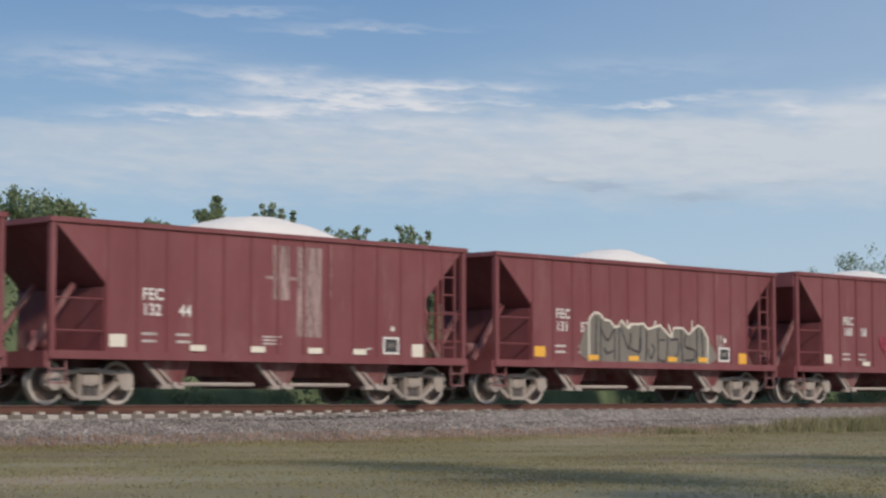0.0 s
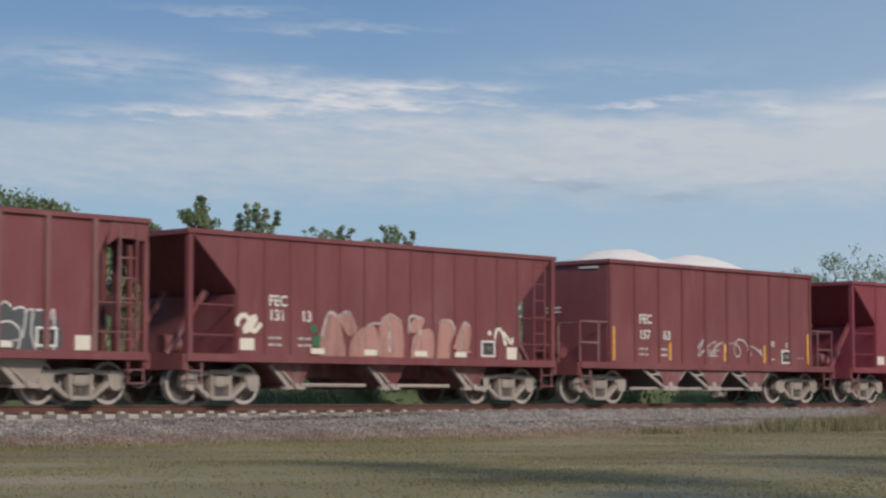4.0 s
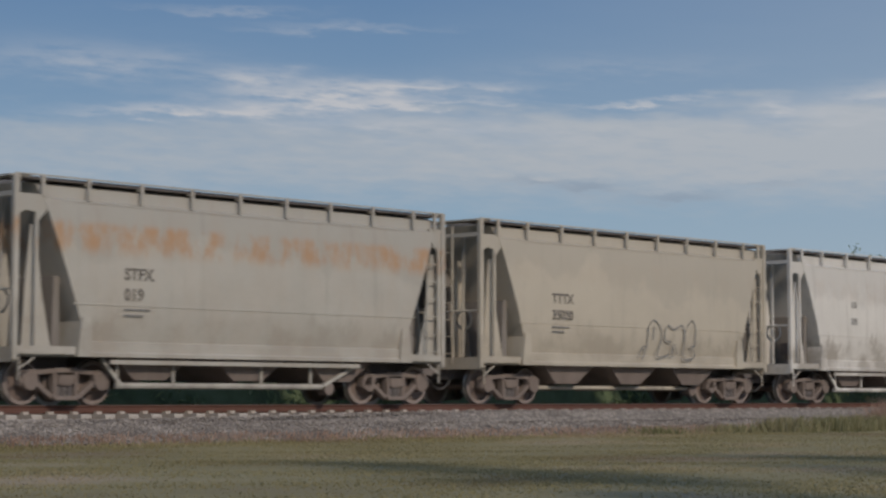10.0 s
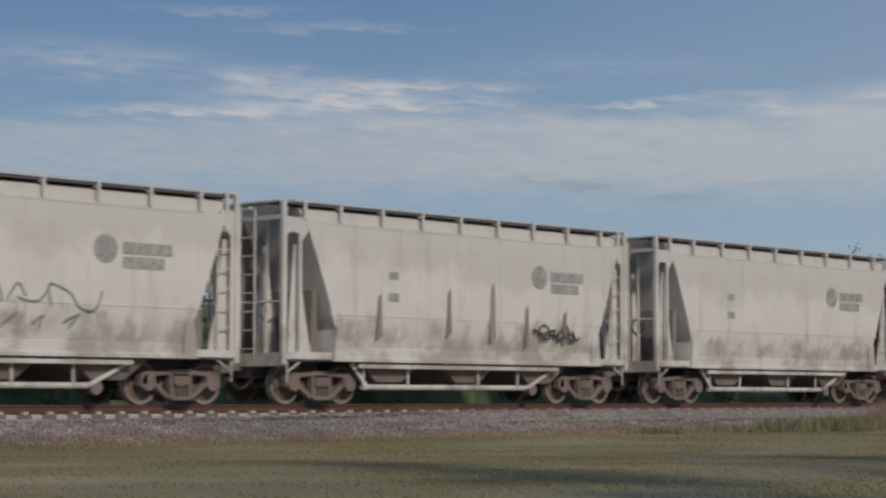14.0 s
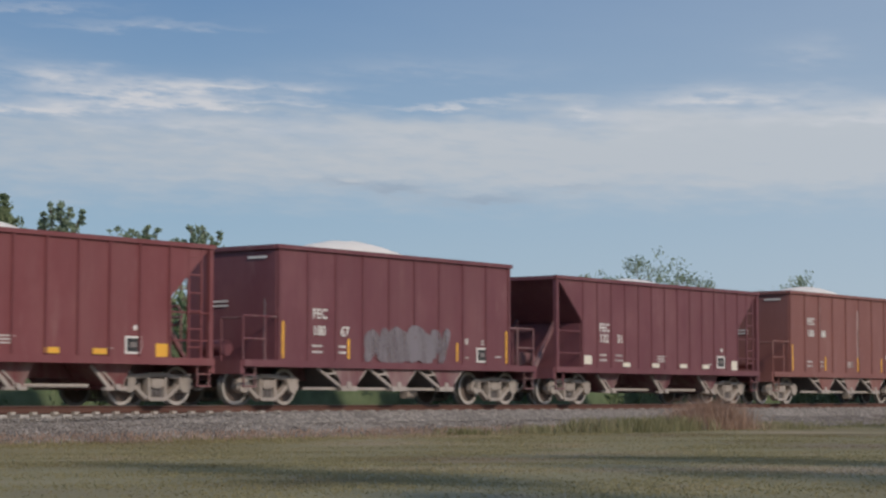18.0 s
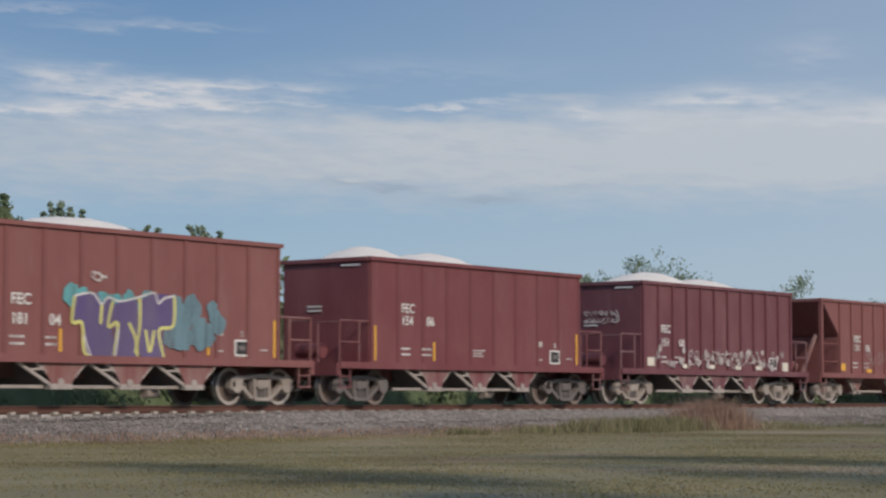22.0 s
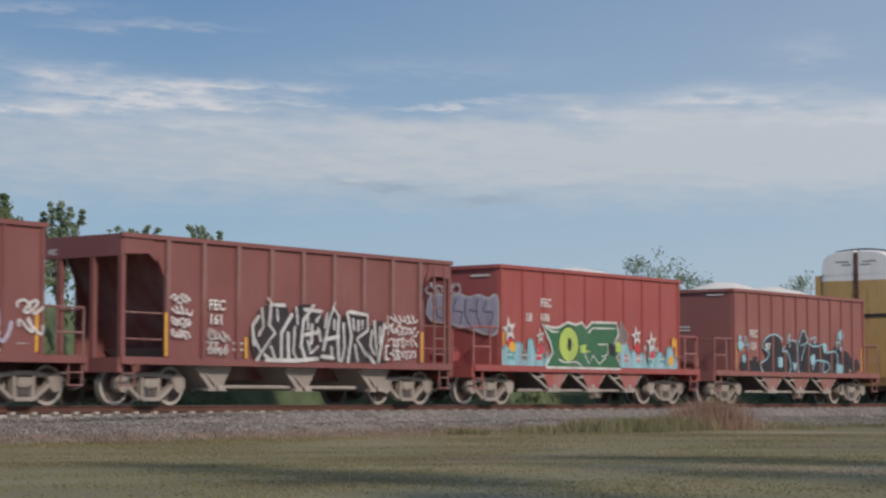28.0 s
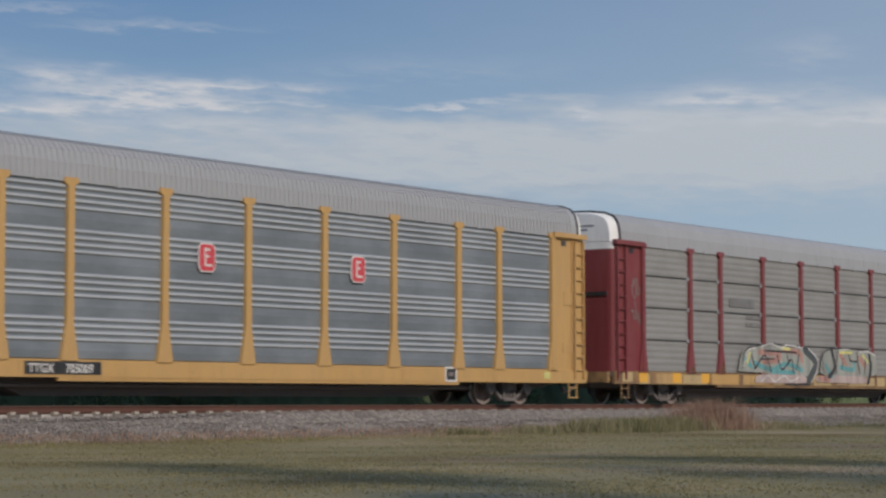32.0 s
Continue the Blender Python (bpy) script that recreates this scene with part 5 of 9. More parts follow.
GLYPHS = {
    "A": [[(0.1, 0.0), (0.45, 1.0), (0.9, 0.0)], [(0.28, 0.35), (0.75, 0.38)]],
    "B": [[(0.2, 0.0), (0.2, 1.0), (0.7, 0.9), (0.65, 0.58), (0.25, 0.52), (0.85, 0.4), (0.75, 0.03), (0.2, 0.0)]],
    "C": [[(0.85, 0.85), (0.5, 1.0), (0.15, 0.6), (0.25, 0.1), (0.6, 0.0), (0.88, 0.2)]],
    "D": [[(0.2, 0.02), (0.2, 0.98), (0.75, 0.8), (0.82, 0.3), (0.2, 0.02)]],
    "E": [[(0.85, 0.92), (0.25, 0.95), (0.18, 0.05), (0.85, 0.06)], [(0.22, 0.52), (0.7, 0.5)]],
    "F": [[(0.9, 0.95), (0.25, 0.95), (0.2, 0.0)], [(0.22, 0.52), (0.7, 0.5)]],
    "G": [[(0.85, 0.85), (0.4, 1.0), (0.12, 0.5), (0.35, 0.0), (0.85, 0.1), (0.85, 0.42), (0.55, 0.42)]],
    "H": [[(0.2, 0.0), (0.22, 1.0)], [(0.2, 0.5), (0.82, 0.52)], [(0.8, 0.0), (0.82, 1.0)]],
    "I": [[(0.45, 0.0), (0.5, 1.0)]],
    "K": [[(0.2, 0.0), (0.22, 1.0)], [(0.85, 0.95), (0.28, 0.5), (0.9, 0.0)]],
    "L": [[(0.25, 1.0), (0.2, 0.08), (0.85, 0.03)]],
    "M": [[(0.1, 0.0), (0.22, 0.95), (0.5, 0.4), (0.8, 0.95), (0.92, 0.0)]],
    "N": [[(0.15, 0.0), (0.22, 0.95), (0.75, 0.08), (0.82, 1.0)]],
    "O": [[(0.5, 1.0), (0.15, 0.7), (0.18, 0.22), (0.5, 0.0), (0.85, 0.3), (0.82, 0.75), (0.5, 1.0)]],
    "P": [[(0.2, 0.0), (0.2, 0.98), (0.8, 0.9), (0.78, 0.5), (0.22, 0.45)]],
    "R": [[(0.2, 0.0), (0.2, 0.98), (0.78, 0.9), (0.72, 0.55), (0.25, 0.48), (0.9, 0.0)]],
    "S": [[(0.85, 0.85), (0.4, 1.0), (0.15, 0.72), (0.75, 0.42), (0.75, 0.08), (0.15, 0.05)]],
    "T": [[(0.1, 0.92), (0.92, 0.97)], [(0.5, 0.95), (0.48, 0.0)]],
    "U": [[(0.18, 1.0), (0.18, 0.25), (0.5, 0.0), (0.8, 0.25), (0.85, 1.0)]],
    "V": [[(0.12, 1.0), (0.5, 0.0), (0.9, 1.0)]],
    "W": [[(0.08, 1.0), (0.28, 0.0), (0.5, 0.65), (0.72, 0.0), (0.95, 1.0)]],
    "Y": [[(0.12, 1.0), (0.5, 0.45), (0.9, 1.0)], [(0.5, 0.48), (0.45, -0.1)]],
    "Z": [[(0.15, 0.95), (0.88, 0.92), (0.15, 0.08), (0.9, 0.03)]],
}


def curve_points(pts, rnd, jitter):
    pts = [(x + rnd.uniform(-jitter, jitter), z + rnd.uniform(-jitter, jitter)) for x, z in pts]
    out = []
    n = len(pts)
    for i in range(n - 1):
        p0, p1, p2, p3 = pts[max(i - 1, 0)], pts[i], pts[i + 1], pts[min(i + 2, n - 1)]
        for k in range(5):
            t = k / 5
            out.append(tuple(0.5 * (2 * p1[j] + (p2[j] - p0[j]) * t + (2 * p0[j] - 5 * p1[j] + 4 * p2[j] - p3[j]) * t * t + (3 * p1[j] - p0[j] - 3 * p2[j] + p3[j]) * t ** 3) for j in (0, 1)))
    out.append(pts[-1])
    return out


def ribbon(shape, pts, w, depth, put):
    n = len(pts)
    left, right = [], []
    for i, (x, z) in enumerate(pts):
        ax, az = pts[max(i - 1, 0)]
        bx, bz = pts[min(i + 1, n - 1)]
        dx, dz = bx - ax, bz - az
        d = math.hypot(dx, dz) or 1.0
        left.append(put(x - dz / d * w / 2, z + dx / d * w / 2, depth))
        right.append(put(x + dz / d * w / 2, z - dx / d * w / 2, depth))
    shape.add(left + right, [(i, i + 1, i + 1 + n, i + n) for i in range(n - 1)])
    for cx, cz in (pts[0], pts[-1]):
        ring = [put(cx + w / 2 * math.cos(k * math.pi / 4), cz + w / 2 * math.sin(k * math.pi / 4), depth) for k in range(8)]
        shape.add(ring, [tuple(range(8))])


def sprayer(y, end):
    """Maps a place on the side, or on the front end, to the wall's face, a paint film's depth in front of it."""
    return lambda u, z, depth: (y - depth, u, z) if end else (u, y - depth, z)


def paint_part(name, shape, mat, car, label=""):
    p = part(name, shape, mat, car, label)
    p.color = next(o.color[:] for o in car.children if o.type == "MESH")
    return tagged(p, label, kind="stuff")


def piece(car, word, x0, x1, z0, z1, fill, rim, seed, y=-1.512, end=False, fat=0.2, rim_w=0.07, halo=None, halo_w=0.09, shift=(0.0, 0.0), accent=None, wild=0.07, spikes=0, low=1.09):
    """Sprayed block letters, each overlapping the one before: an outer line, a rim, a fill, and thin shines."""
    rnd = random.Random(seed)
    put = sprayer(y, end)
    cell = (x1 - x0) / len(word)
    layers = {"halo": Shape(), "rim": Shape(), "fill": Shape(), "shine": Shape()}

    def ink(layer, pts, w, depth):
        pts = [(min(max(u, x0 - 0.25), x1 + 0.25), max(v, low + w * 0.5)) for u, v in pts]
        ribbon(layers[layer], pts, w, depth, put)

    for i, ch in enumerate(word):
        k = len(word) - 1 - i if end else i
        h0, h1 = z0 + rnd.uniform(0, 0.08) * (z1 - z0), z1 - rnd.uniform(0, 0.16) * (z1 - z0)
        wide, lean = rnd.uniform(1.0, 1.22), rnd.uniform(-0.16, 0.16)
        strokes = [curve_points(st, rnd, wild) for st in GLYPHS[ch]]
        for _ in range(spikes):
            a, b = rnd.choice(strokes[0]), (rnd.uniform(-0.25, 1.25), rnd.uniform(-0.05, 1.1))
            strokes.append(curve_points([a, ((a[0] + b[0]) / 2 + 0.1, (a[1] + b[1]) / 2 + 0.12), b], rnd, 0.05))
        for n, pts in enumerate(strokes):
            pts = [(x0 + (k + 0.5 + ((0.5 - u) if end else (u - 0.5)) * wide + lean * (v - 0.5)) * cell, h0 + v * (h1 - h0)) for u, v in pts]
            w = fat * rnd.uniform(0.8, 1.25)
            d = 0.003 + i * 0.0018 + n * 0.0002
            if halo is not None:
                ink("halo", [(u + shift[0], v + shift[1]) for u, v in pts], w + 2 * rim_w + 2 * halo_w, 0.0005 + i * 0.0002 + n * 0.00004)
            ink("rim", pts, w + 2 * rim_w, d)
            ink("fill", pts, w, d + 0.0008)
            if accent is not None:
                ink("shine", [(u - w * 0.18, v + w * 0.18) for u, v in pts[2:-2]], w * 0.22, d + 0.0012)
    if halo is not None:
        paint_part("graffiti_halo", layers["halo"], halo, car)
    paint_part("graffiti_edge", layers["rim"], rim, car)
    paint_part("graffiti_fill", layers["fill"], fill, car)
    if accent is not None:
        paint_part("graffiti_shine", layers["shine"], accent, car)


def tag(car, word, x0, x1, z0, z1, mat, seed, y=-1.512, end=False, w=0.06, wild=0.08, line=True):
    """A hand style in one thin sprayed line."""
    rnd = random.Random(seed)
    put = sprayer(y, end)
    cell = (x1 - x0) / len(word)
    s = Shape()
    for i, ch in enumerate(word):
        k = len(word) - 1 - i if end else i
        up = rnd.uniform(-0.1, 0.12) * (z1 - z0)
        for n, st in enumerate(GLYPHS[ch]):
            pts = curve_points(st, rnd, wild)
            ribbon(s, [(x0 + (k + 0.5 + ((0.5 - u) if end else (u - 0.5)) * 1.1) * cell + 0.12 * v * cell, z0 + up + v * (z1 - z0)) for u, v in pts], w * rnd.uniform(0.8, 1.2), 0.003 + 0.0004 * n + 0.0008 * i, put)
    if line:
        pts = curve_points([(x0, z0 - 0.1), ((x0 + x1) / 2, z0 - 0.02), (x1, z0 - 0.14)], rnd, 0.03)
        ribbon(s, pts, w, 0.002, put)
    paint_part("graffiti_tag", s, mat, car)


def scrawl(car, x0, x1, z0, z1, mat, seed, y=-1.512, end=False, w=0.05, loops=7, lines=1):
    """Looping sprayed scribble that spells nothing."""
    rnd = random.Random(seed)
    put = sprayer(y, end)
    s = Shape()
    for k in range(lines):
        amp, mid = (z1 - z0) * 0.5 / lines, z0 + (z1 - z0) * (k + 0.5) / lines
        pts = []
        phase, q = rnd.uniform(0, 6), rnd.uniform(0.8, 1.3)
        n = loops * 9
        for i in range(n + 1):
            u = i / n
            a = u * loops * 6.283
            grow = 0.45 + 0.55 * abs(math.sin(u * loops * 1.1 + phase))
            x = x0 + (x1 - x0) * (u + 0.55 / loops * math.sin(a * q + phase) * grow)
            pts.append((x, mid + amp * grow * math.sin(a) * (0.8 + 0.2 * math.sin(u * 19 + phase))))
        ribbon(s, pts, w, 0.003 + 0.001 * k, put)
    paint_part("graffiti_scrawl", s, mat, car)


def cloud(car, x0, x1, z0, z1, mat, seed, y=-1.512, end=False, count=16, size=0.3, depth=0.0003, low=1.09):
    """Ragged sprayed ground of overlapping puffs."""
    rnd = random.Random(seed)
    put = sprayer(y, end)
    s = Shape()
    for k in range(count):
        r = size * rnd.uniform(0.6, 1.15)
        cx, cz = x0 + (x1 - x0) * (k + rnd.random()) / count, rnd.uniform(z0, z1)
        ring = []
        for i in range(14):
            a = i / 14 * 6.283
            rr = r * rnd.uniform(0.8, 1.15)
            ring.append(put(cx + rr * math.cos(a), max(cz + rr * math.sin(a), low), depth + k * 0.00003))
        s.add(ring, [tuple(range(14))])
    tagged(paint_part("graffiti_ground", s, mat, car), kind="stuff")


def set_paint(car, rgb, seed):
    for o in car.children_recursive:
        o.color = (*rgb, (seed * 0.6180339) % 1.0)


# ---------- the place: ground, track, plants ----------
GROUND = -0.8


def ground_height(x, y):
    """Level field, with a low embankment under the track."""
    d = abs(y)
    if d < 1.8:
        return -0.34
    if d < 3.5:
        return -0.34 - (d - 1.8) / 1.7 * 0.42
    return -0.76 + 0.03 * math.sin(x * 0.21 + y * 0.13) * min(1, (d - 3.5) / 4) - min(0.04, (d - 3.5) * 0.01)


def build_ground():
    rnd = np.random.default_rng(4)
    ys = [-3000, -600, -150, -60] + [-40 + 0.75 * i for i in range(48)] + [-3.5, -3.1, -2.6, -2.2, -1.8, 0, 1.8, 3.5, 6, 12, 25, 60, 150, 600, 3000]
    xs = [-3000, -600, -150, -60, -25] + [-10 + 1.2 * i for i in range(112)] + [140, 200, 300, 600, 3000]
    s = Shape()
    s.add([(x, y, ground_height(x, y)) for x in xs for y in ys],
          [(i * len(ys) + k, (i + 1) * len(ys) + k, (i + 1) * len(ys) + k + 1, i * len(ys) + k + 1) for i in range(len(xs) - 1) for k in range(len(ys) - 1)])
    tagged(new("ground", s.mesh("ground", GRASS_SOIL, smooth=60)), "patchy mown grass field with bare soil", "ground", kind="structure")


def build_track():
    # crushed stone bed: a sloped slab with loose stones over it
    s = Shape()
    s.prism_x([(-3.6, -0.79), (-3.3, -0.7), (-1.75, -0.31), (1.75, -0.31), (3.3, -0.7), (3.6, -0.79)], -60, 220)
    s.add([(29, -1.3, -0.31), (29, -2.0, -0.38), (38, -1.9, -0.18), (38, -2.3, -0.42), (38, -1.15, -0.18), (220, -1.15, -0.18), (220, -1.9, -0.18), (220, -2.3, -0.42)],
          [(0, 1, 2, 4), (1, 3, 2), (4, 2, 6, 5), (2, 3, 7, 6)])
    tagged(new("ballast_bed", s.mesh("ballast_bed", STONE)), "grey crushed stone bed under the track", "ballast", kind="structure")
    rnd = np.random.default_rng(8)
    n = 26000
    verts, faces = [], []
    base = np.array([(1, 0, 0), (-1, 0, 0), (0, 1, 0), (0, -1, 0), (0, 0, 1), (0, 0, -1)], float)
    fs = [(0, 2, 4), (2, 1, 4), (1, 3, 4), (3, 0, 4), (2, 0, 5), (1, 2, 5), (3, 1, 5), (0, 3, 5)]
    for i in range(n):
        x = 16 + 80 * rnd.random() ** 1.25
        y = -1.2 - 2.3 * rnd.random()
        z = -0.31 if y > -1.75 else -0.31 - (-1.75 - y) / 1.55 * 0.39
        if y > -1.95:
            z += 0.12 * min(1.0, max(0.0, (x - 27) / 10))
        r = rnd.uniform(0.02, 0.05)
        p = base * rnd.uniform(0.6, 1.3, (6, 1)) * r * np.array((1.2, 1.0, 0.8))
        a = rnd.uniform(0, 6.28)
        q = p.copy()
        q[:, 0], q[:, 1] = p[:, 0] * np.cos(a) - p[:, 1] * np.sin(a), p[:, 0] * np.sin(a) + p[:, 1] * np.cos(a)
        o = len(verts)
        verts += [tuple(v) for v in q + np.array((x, y, z + r * 0.3))]
        faces += [tuple(k + o for k in f) for f in fs]
    me = bpy.data.meshes.new("ballast_stones")
    me.from_pydata(verts, [], faces)
    me.materials.append(STONES)
    tagged(new("ballast_stones", me), "loose grey and tan ballast stones beside the rails", "stones", kind="stuff")
    track = tagged(new("railway_track"), "rust-brown rails on pale concrete ties", "railway track", kind="structure")
    for y in (-0.7525, 0.7525):
        r = Shape()
        r.slot = 0
        r.prism_x([(y - 0.07, -0.17), (y + 0.07, -0.17), (y + 0.07, -0.155), (y + 0.012, -0.13), (y + 0.012, -0.05), (y + 0.037, -0.03), (y + 0.037, -0.004),
                   (y - 0.037, -0.004), (y - 0.037, -0.03), (y - 0.012, -0.05), (y - 0.012, -0.13), (y - 0.07, -0.155)], -60, 220)
        r.slot = 1
        r.box(-60, 220, y - 0.034, y + 0.034, -0.004, 0.0)
        part("rail", r, (RAIL, RAILTOP), track)
    tie = Shape()
    tie.prism_x([(-1.29, -0.42), (1.29, -0.42), (1.29, -0.22), (1.26, -0.185), (-1.26, -0.185), (-1.29, -0.22)], -0.13, 0.13)
    for y in (-0.7525, 0.7525):
        tie.box(-0.07, 0.07, y - 0.17, y - 0.07, -0.185, -0.13).box(-0.07, 0.07, y + 0.07, y + 0.17, -0.185, -0.13)
    tm = tie.mesh("tie", TIE)
    for i in range(190):
        part("tie", tm, None, track, at=pose(8 + 0.61 * i, 0, 0))


STONES = plant_material("mixed_grey_stones", [(0.15, 0.132, 0.118), (0.21, 0.187, 0.168), (0.27, 0.242, 0.218), (0.37, 0.335, 0.3)], True, 1.2, leafy=False)


def blades(name, spots, mat, label, width=0.012, bend=0.4, seed=1, category="grass"):
    """Single grass blades at the given spots: (x, y, z, height)."""
    rnd = np.random.default_rng(seed)
    pts = np.asarray(spots, float)
    n = len(pts)
    a = rnd.uniform(0, 2 * np.pi, n)
    lean = rnd.uniform(0.1, bend, n) * pts[:, 3]
    la = rnd.uniform(0, 2 * np.pi, n)
    w = width * rnd.uniform(0.6, 1.5, n)
    foot, tip = pts[:, :3], pts[:, :3] + np.stack([lean * np.cos(la), lean * np.sin(la), pts[:, 3]], 1)
    mid = foot * 0.45 + tip * 0.55 - np.stack([lean * np.cos(la), lean * np.sin(la), 0 * lean], 1) * 0.18
    side = np.stack([w * np.cos(a), w * np.sin(a), 0 * w], 1)
    v = np.stack([foot - side, foot + side, mid + side * 0.8, mid - side * 0.8, tip], 1).reshape(-1, 3)
    o = np.arange(n) * 5
    faces = [f for k in o for f in ((k, k + 1, k + 2, k + 3), (k + 3, k + 2, k + 4))]
    me = bpy.data.meshes.new(name)
    me.from_pydata(v.tolist(), [], faces)
    me.materials.append(mat)
    return tagged(new(name, me), label, category, kind="stuff")


def build_grass():
    rnd = np.random.default_rng(11)
    spots = []
    while len(spots) < 130000:
        depth = 14 + 42 * rnd.random() ** 0.8
        a = math.radians(rnd.uniform(33, 67))
        x, y = EYE[0] + depth * math.sin(a), EYE[1] + depth * math.cos(a)
        if y > -3.3 or x > 90:
            continue
        k = 0.5 + 0.5 * math.sin(x * 0.9 + 1.3 * math.sin(y * 0.7)) * math.sin(y * 1.1 + x * 0.31)
        edge = max(0.0, 1 - (-3.3 - y) / 2.2)
        if rnd.random() > 0.25 + 0.75 * k + edge:
            continue
        h = 0.01 + 0.018 * rnd.random() + 0.012 * k + 0.1 * edge * rnd.random() ** 2
        spots.append((x, y, ground_height(x, y) - 0.01, h))
    blades("lawn_grass", spots, GRASS, "short mown grass, green and straw coloured", 0.014, 1.2, 2)
    # taller growth along the foot of the stone bed, thicker further along
    spots = []
    for _ in range(34000):
        x = 22 + 78 * rnd.random()
        y = -3.0 - abs(rnd.normal(0, 2.3))
        far = min(1.0, max(0.12, (x - 33) / 14))
        tuft = 0.5 + 0.5 * noise.noise(Vector((x * 0.55, y * 0.8, 4.0))) + 0.45 * noise.noise(Vector((x * 2.1, y * 2.1, 9.0)))
        if rnd.random() > far * (0.35 + tuft):
            continue
        h = (0.03 + 0.24 * rnd.random() ** 2 * max(0.1, tuft)) * (0.5 + 0.6 * far) * max(0.2, 1 + (y + 3.0) / 5.0)
        spots.append((x, y, ground_height(x, y) - 0.02, h))
    blades("verge_grass", spots, REED, "unmown green grass beside the ballast", 0.012, 0.7, 3)
    clump = []
    for cx, cy, n, r, h in ((47.0, -4.2, 900, 1.2, 0.46), (44.3, -4.1, 450, 1.0, 0.3), (49.6, -4.1, 800, 1.5, 0.5), (51.8, -3.9, 700, 1.3, 0.5), (41.5, -3.9, 350, 1.0, 0.26), (57.5, -4.2, 500, 1.5, 0.3)):
        for _ in range(n):
            x, y = rnd.normal(cx, r * 0.5), rnd.normal(cy, r * 0.3)
            clump.append((x, min(y, -3.3), GROUND, h * rnd.uniform(0.5, 1.1)))
    blades("tall_grass_clump", clump, REED, "clumps of tall yellow-green grass", 0.014, 0.5, 4)
    dry = []
    for _ in range(5200):
        x, y = rnd.normal(54.6, 0.8), rnd.normal(-3.6, 0.45)
        dry.append((x, y, GROUND + 0.02, rnd.uniform(0.3, 1.5) * math.exp(-((x - 54.4) / 2.1) ** 2) * (0.75 + 0.35 * noise.noise(Vector((x * 2.5, 1.0, 2.0))))))
    blades("dry_grass_bush", dry, DRY, "reddish-brown dry seeding grass bush", 0.007, 0.9, 5)
    low = []
    for _ in range(5000):
        x, y = rnd.uniform(18, 48), -3.0 - abs(rnd.normal(0, 0.45))
        low.append((x, y, ground_height(x, y) - 0.02, rnd.uniform(0.05, 0.2)))
    blades("dry_verge_grass", low, DRY, "sparse reddish dry grass at the ballast edge", 0.01, 0.7, 6)


def leaf_cloud(name, centres, per, size, mat, seed):
    """Small leaf quads about the given (x, y, z, radius) clumps."""
    rnd = np.random.default_rng(seed)
    c = np.repeat(np.asarray(centres, float), per, axis=0)
    n = len(c)
    d = rnd.normal(0, 1, (n, 3))
    d /= np.linalg.norm(d, axis=1, keepdims=True)
    p = c[:, :3] + d * c[:, 3:4] * rnd.random((n, 1)) ** 0.45 * np.array((1, 1, 0.85))
    u = rnd.normal(0, 1, (n, 3))
    u /= np.linalg.norm(u, axis=1, keepdims=True)
    w = np.cross(u, rnd.normal(0, 1, (n, 3)))
    w /= np.linalg.norm(w, axis=1, keepdims=True)
    s = size * rnd.uniform(0.6, 1.4, (n, 1))
    v = np.stack([p - u * s, p + w * s * 0.45, p + u * s, p - w * s * 0.45], 1).reshape(-1, 3)
    me = bpy.data.meshes.new(name)
    me.from_pydata(v.tolist(), [], [(k, k + 1, k + 2, k + 3) for k in range(0, 4 * n, 4)])
    me.materials.append(mat)
    return me


